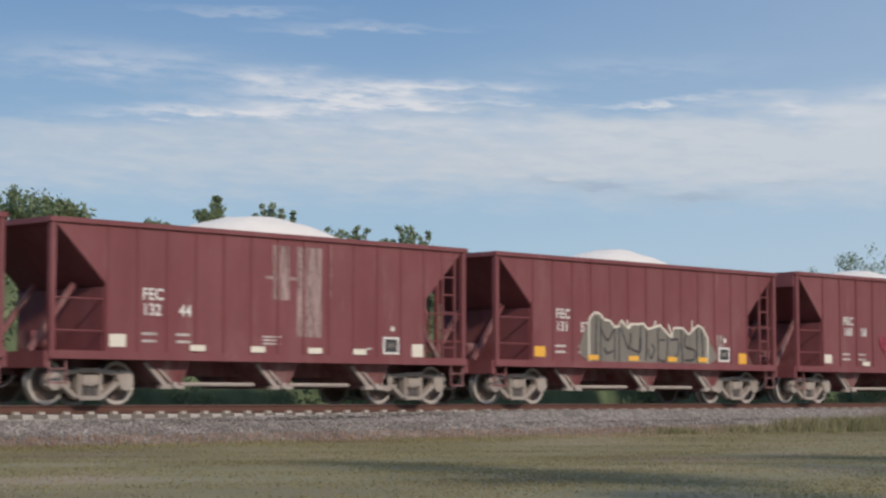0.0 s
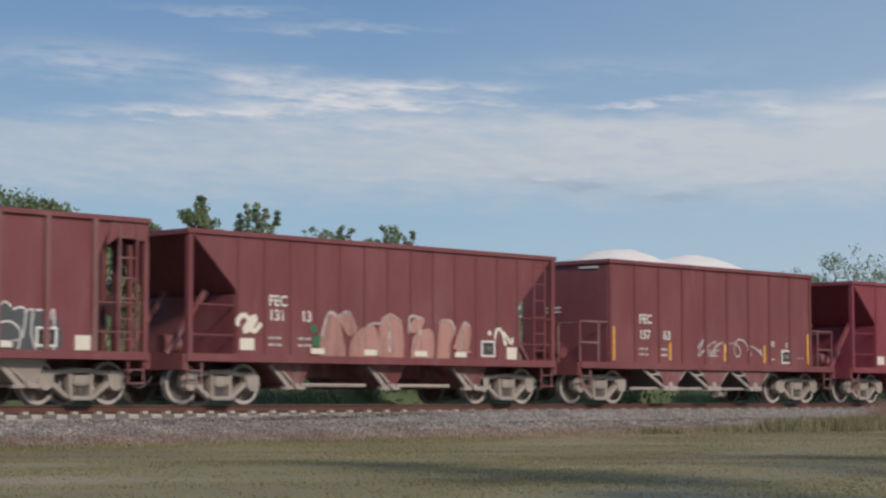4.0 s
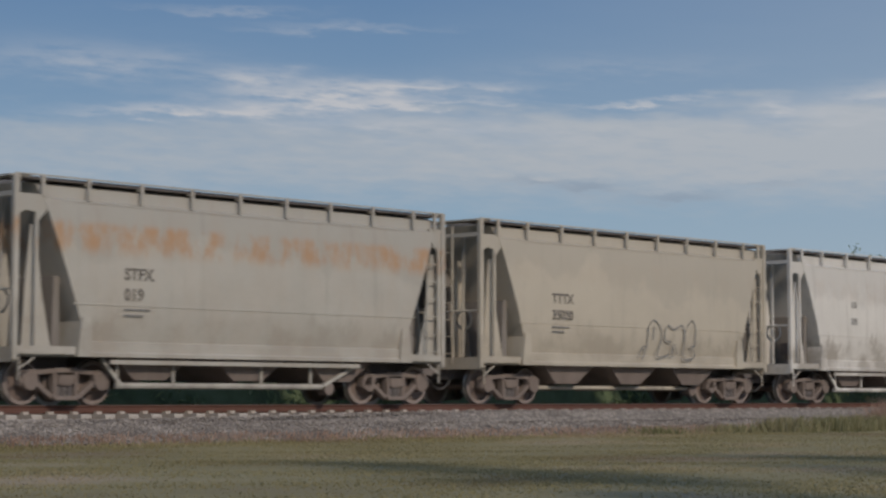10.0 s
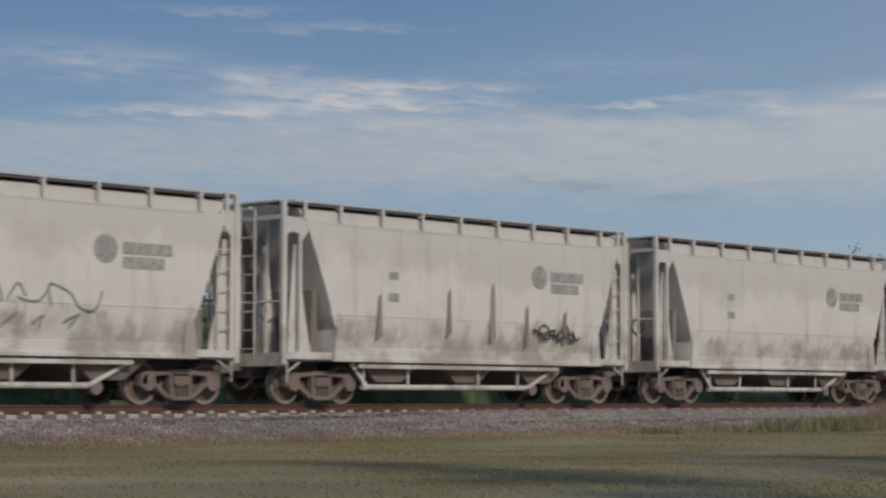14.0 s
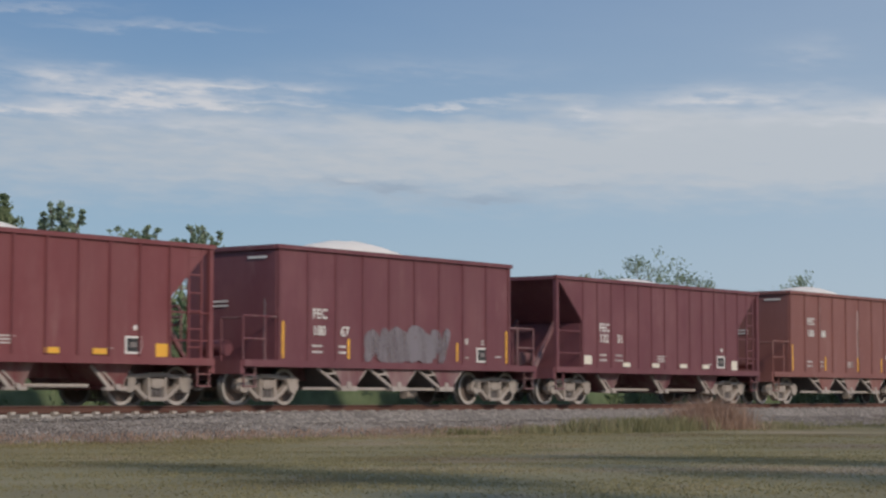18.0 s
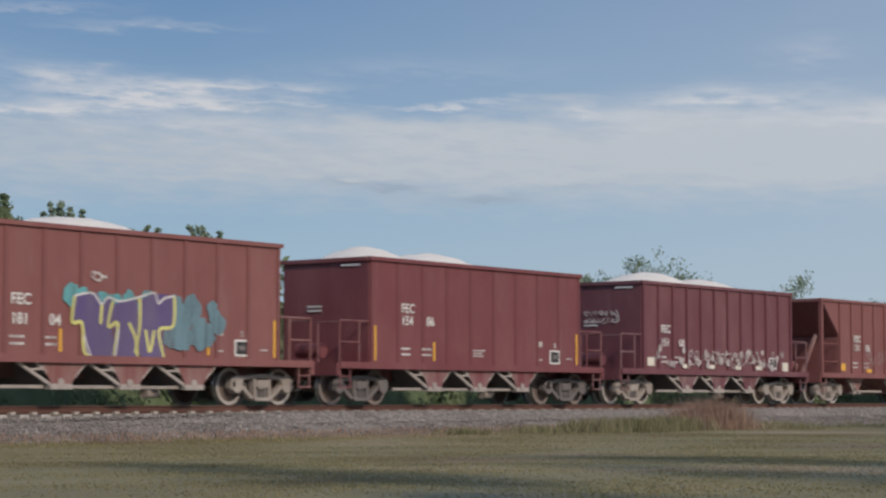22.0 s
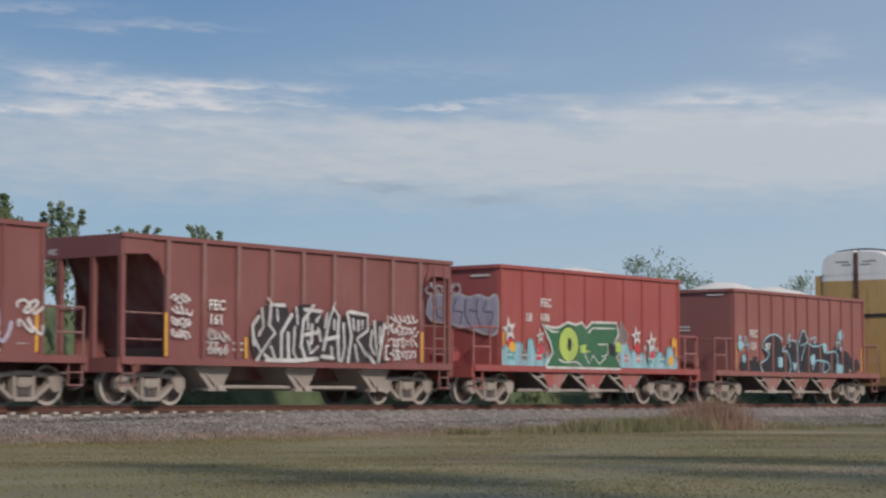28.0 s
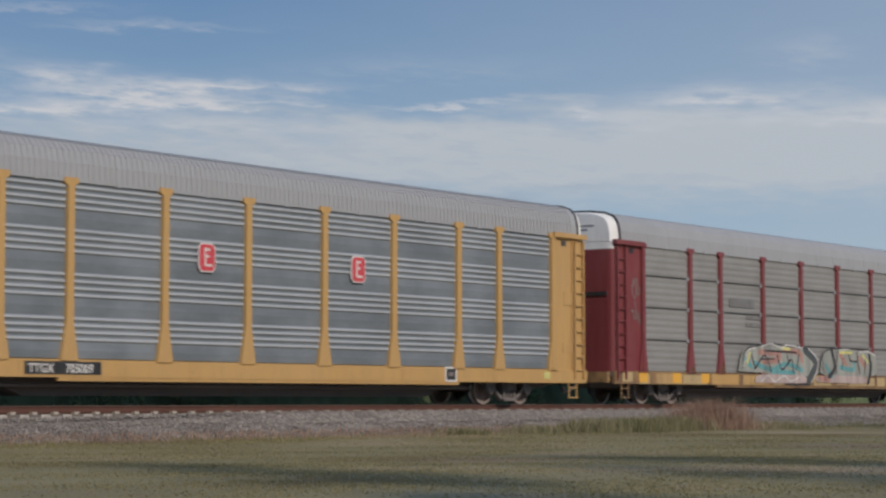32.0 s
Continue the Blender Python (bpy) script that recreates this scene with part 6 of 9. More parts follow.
def tree(x, y, height, spread, mat, label, seed, spiky=False):
    """A tapered trunk with limbs; leaves in clumps about the limbs' ends, or along upright shoots."""
    rnd = random.Random(seed)
    t = tagged(new("tree"), label, "tree", "trees behind the track")
    t.location = (x, y, GROUND)
    trunk = Shape()
    clumps = []
    r = 0.05 + height * 0.014
    if spiky:
        p = Vector((0, 0, -0.1))
        top = Vector((rnd.uniform(-0.2, 0.2), 0, height * 0.7))
        trunk.tube(p, top, r, 8, r * 0.6)
        for k in range(7):
            a = k / 7 * 6.28 + rnd.uniform(-0.3, 0.3)
            lean = 0.0 if k == 0 else rnd.uniform(0.4, 1.0)
            tip = top + Vector((math.cos(a) * spread * lean, math.sin(a) * spread * lean, height * (0.28 - 0.12 * lean * rnd.random())))
            root = top - Vector((0, 0, height * rnd.uniform(0.0, 0.2)))
            trunk.tube(root, tip, r * 0.4, 6, r * 0.1)
            for k2 in range(14):
                u = 0.2 + 0.8 * k2 / 13
                m = root.lerp(tip, u)
                clumps.append((m.x + rnd.uniform(-0.1, 0.1), m.y + rnd.uniform(-0.1, 0.1), m.z, spread * 0.27 * (1.3 - 0.9 * u)))
        leaf, per = 0.1, 18
    else:
        p = Vector((0, 0, -0.1))
        levels = 7
        for i in range(levels):
            q = p + Vector((rnd.uniform(-0.15, 0.15), rnd.uniform(-0.15, 0.15), height * 0.84 / levels))
            trunk.tube(p, q, r, 8, r * 0.84)
            r *= 0.84
            p = q
            if i >= 2:
                for _ in range(4):
                    a = rnd.uniform(0, 6.28)
                    reach = spread * rnd.uniform(0.35, 1.0) * (1.0 - 0.35 * (i / levels) ** 2)
                    tip = p + Vector((math.cos(a) * reach, math.sin(a) * reach, rnd.uniform(0.0, 0.12) * height))
                    trunk.tube(p, tip, r * 0.5, 6, r * 0.12)
                    clumps.append((tip.x, tip.y, tip.z, spread * rnd.uniform(0.24, 0.42)))
                    m = p.lerp(tip, 0.6)
                    clumps.append((m.x, m.y, m.z + 0.1, spread * rnd.uniform(0.2, 0.36)))
                    for _ in range(3):
                        w = p.lerp(tip, rnd.uniform(0.3, 1.15)) + Vector((rnd.uniform(-1, 1), rnd.uniform(-1, 1), rnd.uniform(-0.3, 1))) * spread * 0.25
                        clumps.append((w.x, w.y, w.z, spread * rnd.uniform(0.08, 0.2)))
        clumps.append((p.x, p.y, p.z + height * 0.06, spread * 0.3))
        leaf, per = (0.26, 11) if height > 13 else (0.075, 80) if mat is LEAF else (0.09, 24)
    part("trunk", trunk, BARK, t, smooth=50)
    part("crown", leaf_cloud("crown", clumps, per, leaf, mat, seed), None, t)
    return t


def build_plants():
    # heading, top elevation (degrees), distance behind the track, spread
    rows = [(36.6, 5.9, 9, 1.8, LEAF, 0), (35.3, 6.1, 10, 2.2, LEAF, 0), (40.05, 5.75, 10, 0.85, LEAF, 0), (39.5, 5.3, 10.5, 0.7, LEAF, 0), (42.15, 5.5, 12, 0.8, LEAF_PALE, 1), (43.6, 4.85, 14, 0.8, LEAF_PALE, 0),
            (44.4, 4.9, 15, 0.7, LEAF_PALE, 1), (46.1, 4.9, 18, 0.7, LEAF_PALE, 1), (45.4, 4.6, 18, 1.1, LEAF_PALE, 0), (39.3, 5.1, 9, 0.9, LEAF, 0), (46.9, 4.5, 20, 1.0, LEAF_PALE, 0),
            (56.6, 3.75, 22, 1.2, LEAF_PALE, 0), (57.5, 3.7, 22, 1.1, LEAF_PALE, 0), (58.35, 4.1, 24, 1.3, LEAF_PALE, 0), (59.2, 3.95, 24, 1.3, LEAF_PALE, 0), (60.0, 3.5, 22, 1.2, LEAF_PALE, 0),
            (62.3, 3.35, 24, 1.2, LEAF_PALE, 0), (61.2, 3.1, 22, 1.0, LEAF_PALE, 0), (64.5, 2.7, 26, 1.4, LEAF_PALE, 0), (38.0, 4.6, 8, 1.4, LEAF, 0)]
    for i, (head, el, back, spread, mat, palm) in enumerate(rows):
        dy = back - EYE[1]
        a = radians(head)
        x, dist = EYE[0] + dy * math.tan(a), dy / math.cos(a)
        h = EYE[2] + dist * math.tan(radians(el)) - GROUND
        lab = "slender upright tree with sparse pale green leaves" if palm else ("leafy dark green tree in thick undergrowth" if mat is LEAF else "small tree with dusty green leaves")
        tree(x, back, h, spread * dist / 58, mat, lab, 40 + i, bool(palm))
    # tall trees behind the viewer, whose shade lies on the field
    tree(21.5, -36.5, 14.2, 2.5, LEAF, "tall slender shade tree beside the field", 90)
    tree(15.6, -40.5, 14.2, 1.9, LEAF, "tall slender shade tree beside the field", 91)
    tree(13.0, -34.2, 13.6, 2.1, LEAF, "tall slender shade tree beside the field", 93)
    tree(60.0, -17.5, 9.0, 3.2, LEAF, "broad shade tree beside the field", 92)
    tree(76.0, -17.0, 9.5, 3.6, LEAF, "broad shade tree beside the field", 94)
    rnd = random.Random(5)
    clumps = []
    for i in range(1150):
        x = 10 + 150 * (i + rnd.random()) / 1150
        y = rnd.uniform(6.0, 9.0)
        top = (4.0 if x < 62 else max(2.4, 4.0 - (x - 62) * 0.12)) + 0.9 * math.sin(x * 0.31) * math.sin(x * 0.13 + 1)
        z = GROUND + (rnd.random() ** 1.2) * top + 0.2
        clumps.append((x, y, z, rnd.uniform(0.4, 0.8)))
    me = leaf_cloud("undergrowth", clumps, 55, 0.13, LEAF, 77)
    tagged(new("undergrowth", me), "dense green shrubs along the far side of the track", "shrubs", kind="stuff")
    # the matted heart of the shrubs, its shade put into the colour: a lumpy bank
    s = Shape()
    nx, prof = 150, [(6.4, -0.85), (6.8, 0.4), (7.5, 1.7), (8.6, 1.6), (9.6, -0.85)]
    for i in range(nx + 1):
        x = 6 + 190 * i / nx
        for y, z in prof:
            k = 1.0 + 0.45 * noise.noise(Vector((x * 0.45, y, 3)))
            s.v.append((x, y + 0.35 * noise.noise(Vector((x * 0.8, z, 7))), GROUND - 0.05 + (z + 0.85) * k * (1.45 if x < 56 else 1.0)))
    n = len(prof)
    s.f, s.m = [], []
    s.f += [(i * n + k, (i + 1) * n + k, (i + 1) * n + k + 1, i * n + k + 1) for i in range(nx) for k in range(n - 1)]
    tagged(new("shrub_bank", s.mesh("shrub_bank", LEAF_DARK, smooth=80)), "matted growth under the shrubs, coloured dark as shade", "shrubs", kind="stuff")


# ---------- build: masters, then the train in order ----------
TRUCK_PALE = truck_gear(TRUCK, "dust-covered cast steel four-wheel truck")
TRUCK_BROWN = truck_gear(TRUCK_RUST, "rust-brown cast steel four-wheel truck")
TRUCK_DARK_GEAR = truck_gear(TRUCK_DARK, "dark cast steel four-wheel truck")
# autorack trucks in dark steel, for the shadow under the long bodies
TRUCK_AUTORACK = truck_gear(TRUCK_DARK, "cast steel four-wheel truck, darkened as in shadow")

OXIDE, BROWN, CRIMSON, PLUM, BRICK = (0.185, 0.052, 0.057), (0.22, 0.09, 0.078), (0.22, 0.036, 0.053), (0.155, 0.052, 0.063), (0.23, 0.084, 0.077)
SCARLETTY, ROSY, RASPBERRY = (0.36, 0.085, 0.076), (0.29, 0.115, 0.1), (0.23, 0.078, 0.082)

MASTERS = {
    "H": slope_hopper(13, 0.022),
    "K": slope_hopper(11, 0.03, True, False, 3.86),
    "k": slope_hopper(11, 0.03, True, True, 3.86),
    "R": slope_hopper(11, 0.05),
    "T": box_hopper(10, 3.83, 0.03),
    "U": box_hopper(10, TALL_TOP, 0.03),
    "V": box_hopper(10, TALL_TOP, 0.04),
    "B": box_hopper(12, 3.83, 0.06),
    "D": box_hopper(10, 3.83, 0.014, 3, True),
    "W": box_hopper(10, 3.83, 0.05, 3, False, True),
    "Q": portal_hopper(9),
    "Gp": covered_hopper(True, GREY),
    "Gh": covered_hopper(False, GREY),
    "Gpw": covered_hopper(True, GREY_LOW),
    "Gpt": covered_hopper(True, GREY_PATCHY),
    "Ghc": covered_hopper(False, GREY_CLEAN),
    "Gpr": covered_hopper(True, GREY_RUST),
    "Ghr": covered_hopper(False, GREY_RUST),
}

# kind, paint, number, load heaps as (x, half length, height), patch colour
CARS = [
    ("H", OXIDE, ("132", "10"), [(0.0, 2.5, 0.4)], CREAM),
    ("H", OXIDE, ("132", "44"), [(0.75, 2.4, 0.45)], CREAM),
    ("H", OXIDE, ("131", "57"), [(0.5, 2.0, 0.4)], AMBER),
    ("K", OXIDE, ("160", "58"), [(-0.2, 2.1, 0.3)], CREAM),
    ("k", OXIDE, ("160", "69"), [(0.6, 1.4, 0.55)], AMBER),
    ("W", RASPBERRY, ("158", "07"), [(-3.0, 1.2, 0.3), (0.4, 2.6, 0.42)], AMBER),
    ("Q", OXIDE, ("161", ""), [(-1.5, 1.3, 0.3), (0.8, 1.6, 0.25)], CREAM),
    ("H", OXIDE, ("131", "13"), [(0.0, 1.2, 0.12)], CREAM),
    ("T", OXIDE, ("157", "63"), [(-2.5, 1.7, 0.4), (1.0, 2.0, 0.4)], AMBER),
    ("H", CRIMSON, ("131", "47"), [], CREAM),
] + [("G", None, n, [], None) for n in range(13)] + [
    ("R", OXIDE, ("131", "96"), [(-0.4, 2.0, 0.6)], AMBER),
    ("T", CRIMSON, ("153", "90"), [(-1.0, 2.2, 0.5)], AMBER),
    ("T", CRIMSON, ("153", "28"), [(0.5, 2.0, 0.4)], AMBER),
    ("R", OXIDE, ("132", "01"), [(-0.6, 1.9, 0.38)], AMBER),
    ("U", PLUM, ("180", "67"), [(-0.6, 2.2, 0.35)], AMBER),
    ("H", PLUM, ("132", "31"), [(0.2, 1.6, 0.2)], CREAM),
    ("U", BROWN, ("180", "88"), [(-0.8, 2.0, 0.3)], AMBER),
    ("D", CRIMSON, ("151", "38"), [(-1.0, 1.7, 0.28)], AMBER),
    ("R", OXIDE, ("132", "28"), [(-1.0, 1.6, 0.1)], CREAM),
    ("U", BRICK, ("181", "04"), [(-0.6, 2.2, 0.3)], AMBER),
    ("D", OXIDE, ("154", "86"), [(-3.4, 1.1, 0.35), (-0.6, 1.8, 0.32)], AMBER),
    ("B", PLUM, ("151", "60"), [(-2.2, 1.8, 0.38), (1.0, 2.0, 0.3)], CREAM),
    ("R", BRICK, ("131", "06"), [(1.0, 1.2, 0.1)], AMBER),
    ("T", CRIMSON, ("153", ""), [(-2.6, 1.6, 0.35), (0.6, 1.7, 0.4)], AMBER),
    ("U", BROWN, ("181", "02"), [(-2.4, 1.8, 0.5), (1.4, 2.0, 0.35)], AMBER),
    ("B", OXIDE, ("130", "43"), [(-2.6, 1.6, 0.4), (1.0, 2.0, 0.32)], CREAM),
    ("R", PLUM, ("132", "20"), [], AMBER),
    ("V", BRICK, ("181", "12"), [(-2.6, 1.6, 0.4), (1.0, 1.8, 0.25)], AMBER),
    ("Q", BRICK, ("161", ""), [(0.0, 1.5, 0.1)], AMBER),
    ("V", SCARLETTY, ("18", "106"), [(-2.6, 1.4, 0.1), (1.2, 1.9, 0.22)], AMBER),
    ("B", ROSY, ("151", "97"), [(-2.8, 1.6, 0.3), (0.6, 2.4, 0.28)], AMBER),
]
FIRST_CENTRE, RED_PITCH, GREY_PITCH = 30.27 - 13.28, 13.28, 13.805
RACK_CENTRES = (615.98, 644.4, 672.87)

# covered hoppers: body master, paint, lettering
SAND, STONEGREY, PALE, BLUISH = (0.48, 0.432, 0.352), (0.43, 0.41, 0.365), (0.65, 0.625, 0.58), (0.44, 0.45, 0.44)
COVERED = [("Gp", SAND, None), ("Ghc", SAND, ("TTTX", "35038")), ("Gpt", PALE, "bars"), ("Ghr", BLUISH, ("STFX", "022")), ("Gh", SAND, ("TTTX", "35063")),
           ("Gpr", STONEGREY, ("STFX", "019")), ("Ghc", SAND, ("TTTX", "35020")), ("Gpw", PALE, "bars"), ("Gh", SAND, ("TTTX", "35044")), ("Gp", SAND, "bars"),
           ("Gpw", PALE, "bars"), ("Gpw", PALE, "bars"), ("Gpw", PALE, "bars")]


def decorate_red(car, kind, number, pmat, i):
    """Reporting marks, stencils, reflective patches and placards on the near side."""
    big = 0.34
    box = kind in "TUVBDW"
    x_mark = {"H": -3.78, "K": -3.58, "k": -3.32, "R": -3.58, "Q": -3.38}.get(kind, -3.5 if kind == "W" else -3.62 if kind in "TUD" else -3.86)
    y = {"H": -1.524, "K": -1.543, "k": -1.543, "R": -1.563, "T": -1.533, "U": -1.533, "V": -1.543, "B": -1.563, "D": -1.518, "Q": -1.5835}.get(kind, -1.5165)
    dz = {"H": -0.06, "K": 0.12, "k": 0.25, "T": -0.08, "U": -0.08, "D": 0.18}.get(kind, 0.0)
    if number in (("180", "88"), ("181", "02")):
        dz += 0.62
    if number == ("18", "106"):
        letter(car, "FEC", -2.92, 2.81, big, WHITE, y)
        letter(car, "18", -3.68, 2.37, big, WHITE, y)
        letter(car, "106", -2.96, 2.39, big, WHITE, y)
    else:
        letter(car, "FEC", x_mark, 2.24 + dz, big, WHITE, y)
    if number == ("18", "106"):
        pass
    elif kind == "Q":
        letter(car, number[0], x_mark, 1.9 + dz, big, WHITE, y)
    else:
        letter(car, number[0], x_mark, (1.92 if not box or kind == "D" else 1.82) + dz, big, WHITE, y)
        letter(car, number[1], x_mark + (0.98 if not box else 1.0 if kind == "W" else 1.08), (1.92 if not box or kind == "D" else 1.82) + dz, big, WHITE, y)
    bars(car, x_mark, 1.5, [0.4, 0.4], STENCIL, 0.055, 0.15)
    bars(car, x_mark + 0.9, 1.5, [0.4, 0.42], STENCIL, 0.055, 0.15)
    bars(car, -0.45, 1.5, [0.55, 0.42, 0.5], STENCIL, 0.035, 0.075)
    bars(car, 2.75, 1.3, [0.16], STENCIL)
    placard(car, 3.55, 1.36)
    if box:
        patch(car, 2.82, 1.72, 0.16, 0.16, STENCIL)
        bars(car, 3.5, 1.76, [0.12, 0.12], STENCIL, 0.05, 0.08)
        bars(car, 4.15, 1.34, [0.3], STENCIL, 0.035, 0.1)
    else:
        part("small_disc", Shape().tube((3.6, -1.51, 1.75), (3.6, -1.517, 1.75), 0.065, 10), WHITE, car)
    if number[0] == "161" and pmat is AMBER:
        for x, z in ((-4.78, 1.0), (-2.1, 0.5), (4.75, 0.8)):
            patch(car, x, 1.12 + z / 2, 0.08, z, AMBER, -1.584)
    elif (box and kind != "W" or kind == "k") and pmat is AMBER:
        for x in ((-4.7, -2.2, 4.7) if kind in "DBV" else (-4.7, -2.2, 0.4, 2.4, 4.7)):
            tall = x in (-4.7, 4.7)
            patch(car, x, 1.6 if tall else 1.42, 0.08, 0.9 if tall else 0.5, AMBER)
    else:
        patch(car, -4.4, 1.32, 0.42, 0.26, pmat)
        patch(car, 4.45, 1.26, 0.4, 0.3, pmat)
        for x in (-2.3, -0.6, 1.1, 2.5):
            patch(car, x, 1.2, 0.42, 0.13, pmat, -1.545)
    if kind in ("K", "k", "Q"):
        letter(car, "FEC", 0.9, 3.46, 0.18, WHITE, -6.155 if kind in "Kk" else -6.125, 0.004, end=True)
    if box:
        s = Shape().box(-4.947, -4.943, -1.2, -0.55, 3.6, 3.66)
        part("stencil", s, WHITE, car)
        part("stencil", Shape().box(-4.945, -4.941, 0.1, 0.6, 2.55, 2.6).box(-4.945, -4.941, 0.1, 0.6, 2.44, 2.49), WHITE, car)


def decorate_grey(car, marks, i):
    y = -1.55
    if marks == "bars":
        bars(car, -3.1, 3.1, [0.32], FAINT, 0.18, 0.5, y)
        bars(car, -3.1, 2.6, [0.34], FAINT, 0.2, 0.5, y)
        s = Shape().tube((2.4, y + 0.01, 3.2), (2.4, y, 3.2), 0.3, 18)
        part("emblem_disc", s, FAINT, car, "faded round emblem")
        bars(car, 2.85, 3.36, [1.3, 1.1], FAINT, 0.24, 0.3, y)
    elif marks:
        letter(car, marks[0], -3.72, 2.58, 0.34, LETTER_WORN, y, 0.012)
        letter(car, marks[1], -3.72, 2.16, 0.34, LETTER_WORN, y, 0.012)
        bars(car, -3.72, 1.98, [0.7, 0.5], LETTER_GREY, 0.035, 0.12, -1.54)


def heap(heaps, z_base, half, seed):
    """Crushed stone heaped above the rim of a car."""
    nx, ny = 56, 16
    rnd = random.Random(seed)
    verts = []
    for i in range(nx + 1):
        for k in range(ny + 1):
            x, y = -half + 2 * half * i / nx, -1.4 + 2.8 * k / ny
            z = z_base - 0.12
            for cx, w, h in [(c_, w_ * 1.15, h_) for c_, w_, h_ in heaps]:
                d = abs((x - cx) / w)
                prof = max(0.0, 1 - d ** 2.0) if d < 1.0 else 0.0
                z = max(z, z_base - 0.12 + (h * 1.12 + 0.18) * prof * max(0.0, 1 - (abs(y) / 1.43) ** 2))
            z += 0.03 * noise.noise(Vector((x * 2.3 + seed, y * 2.3, 0))) + 0.02 * noise.noise(Vector((x * 9 + seed, y * 9, 1)))
            verts.append((x, y, z))
    faces = [(i * (ny + 1) + k, (i + 1) * (ny + 1) + k, (i + 1) * (ny + 1) + k + 1, i * (ny + 1) + k + 1) for i in range(nx) for k in range(ny)]
    s = Shape()
    s.add(verts, faces)
    o = len(s.v)
    s.box(-half, half, -1.4, 1.4, z_base - 0.3, z_base - 0.14)
    ob = new("gravel_load", s.mesh("gravel_load", GRAVEL_LOAD, smooth=40))
    return tagged(ob, "white crushed stone heaped in an open hopper car", "gravel", "gravel loads", "stuff")


TRAIN = []      # (thing, resting centre at the clip's start)


def couple_train():
    x = FIRST_CENTRE
    prev = RED_PITCH / 2
    grey = 0
    made = []
    for i, (kind, paint, number, heaps, pmat) in enumerate(CARS):
        if i:
            x += prev
            prev = (GREY_PITCH if kind == "G" else RED_PITCH) / 2
            x += prev
        if kind == "G":
            master, paint, marks = COVERED[grey]
            car = copy_thing(MASTERS[master], pose(x, 0, 0))
            decorate_grey(car, marks, i)
            tone = "sand-grey" if paint == SAND else "pale grey" if paint == PALE else "bluish grey" if paint == BLUISH else "stone-grey"
            tagged(car, f"grimy {tone} covered hopper wagon with {'piped outlets' if 'p' in master else 'funnel outlets'} on rails", "railway wagon", "train wagons")
            grey += 1
        else:
            car = copy_thing(MASTERS[kind], pose(x, 0, 0))
            decorate_red(car, kind, number, pmat, i)
            tone = {OXIDE: "oxide red", BROWN: "brown-red", CRIMSON: "crimson", PLUM: "dusty plum-red", BRICK: "brick red", SCARLETTY: "bright brick red", ROSY: "faded rosy red", RASPBERRY: "dusty raspberry red"}[paint]
            form = {"H": "smooth-sided open hopper wagon with sloping ends", "K": "open hopper wagon with sloping ends and header plates", "k": "open hopper wagon with header plates and dark trucks", "R": "ribbed open hopper wagon with sloping ends",
                    "T": "square-ended ribbed open hopper wagon", "U": "tall square-ended open hopper wagon", "V": "tall square-ended open hopper wagon with strong ribs", "B": "square-ended open hopper wagon with strong ribs", "W": "square-ended open hopper wagon with pale wedge ribs", "D": "square-ended open hopper wagon on dark trucks", "Q": "ribbed open hopper wagon with portal ends"}[kind]
            tagged(car, f"{tone} {form}", "railway wagon", "train wagons")
        TRAIN.append((car, x))
        made.append((car, x))
        set_paint(car, paint, i + 1)
        if heaps:
            box = kind in "TUVBDW"
            h = heap(heaps, {"U": TALL_TOP, "V": TALL_TOP, "Q": PORTAL_TOP, "K": 3.86, "k": 3.86}.get(kind, 3.83 if box else TOP) - 0.05, 4.8 if box else 4.7 if kind == "Q" else 5.2, i)
            h.location.x = x
            TRAIN.append((h, x))
    return made, x + prev


def remove_masters():
    for m in [*MASTERS.values(), TRUCK_PALE, TRUCK_BROWN, TRUCK_DARK_GEAR, TRUCK_AUTORACK]:
        for o in [*m.children_recursive, m]:
            bpy.data.objects.remove(o)


def wall(car, x0, x1, z0, z1, y, end=False, low=1.09):
    """Spraying tools for one stretch of a wall: strokes and filled shapes in shares of its width and height, each coat over the last."""
    put, coats, rnd = sprayer(y, end), [0], random.Random(1)

    def spot(u, v):
        return x0 + (x1 - x0) * u, max(z0 + (z1 - z0) * v, low)

    def pairs(st):
        return list(zip(st[0::2], st[1::2]))

    def line(mat, w, *strokes, curved=True):
        coats[0] += 1
        s = Shape()
        for k, st in enumerate(strokes):
            pts = curve_points(pairs(st), rnd, 0.0) if curved and len(st) > 4 else pairs(st)
            ribbon(s, [spot(*p) for p in pts], w, 0.0022 * coats[0] + 0.00012 * k, put)
        paint_part("graffiti_line", s, mat, car)

    def fill(mat, *shapes):
        coats[0] += 1
        s = Shape()
        for k, st in enumerate(shapes):
            pts = [spot(*p) for p in curve_points(pairs(st + st[:2]), rnd, 0.0)[:-1]]
            s.add([put(u, v, 0.0022 * coats[0] + 0.00012 * k) for u, v in pts], [tuple(range(len(pts)))])
        paint_part("graffiti_fill", s, mat, car)

    return line, fill


def scuffs(car, y, *rows):
    """Vertical lime-dust scuffs: x, foot, head, width."""
    for x, z0, z1, w in rows:
        part("scuff", Shape().box(x - w / 2, x + w / 2, y - 0.001, y + 0.001, z0, z1), SCUFF, car, "pale scuffed paint")


def end_scuffs(car, x, *rows):
    """The same on an end wall: y, foot, head, width."""
    for y, z0, z1, w in rows:
        part("scuff", Shape().box(x - 0.001, x + 0.001, y - w / 2, y + w / 2, z0, z1), DUST_RUN, car, "pale dust runs")


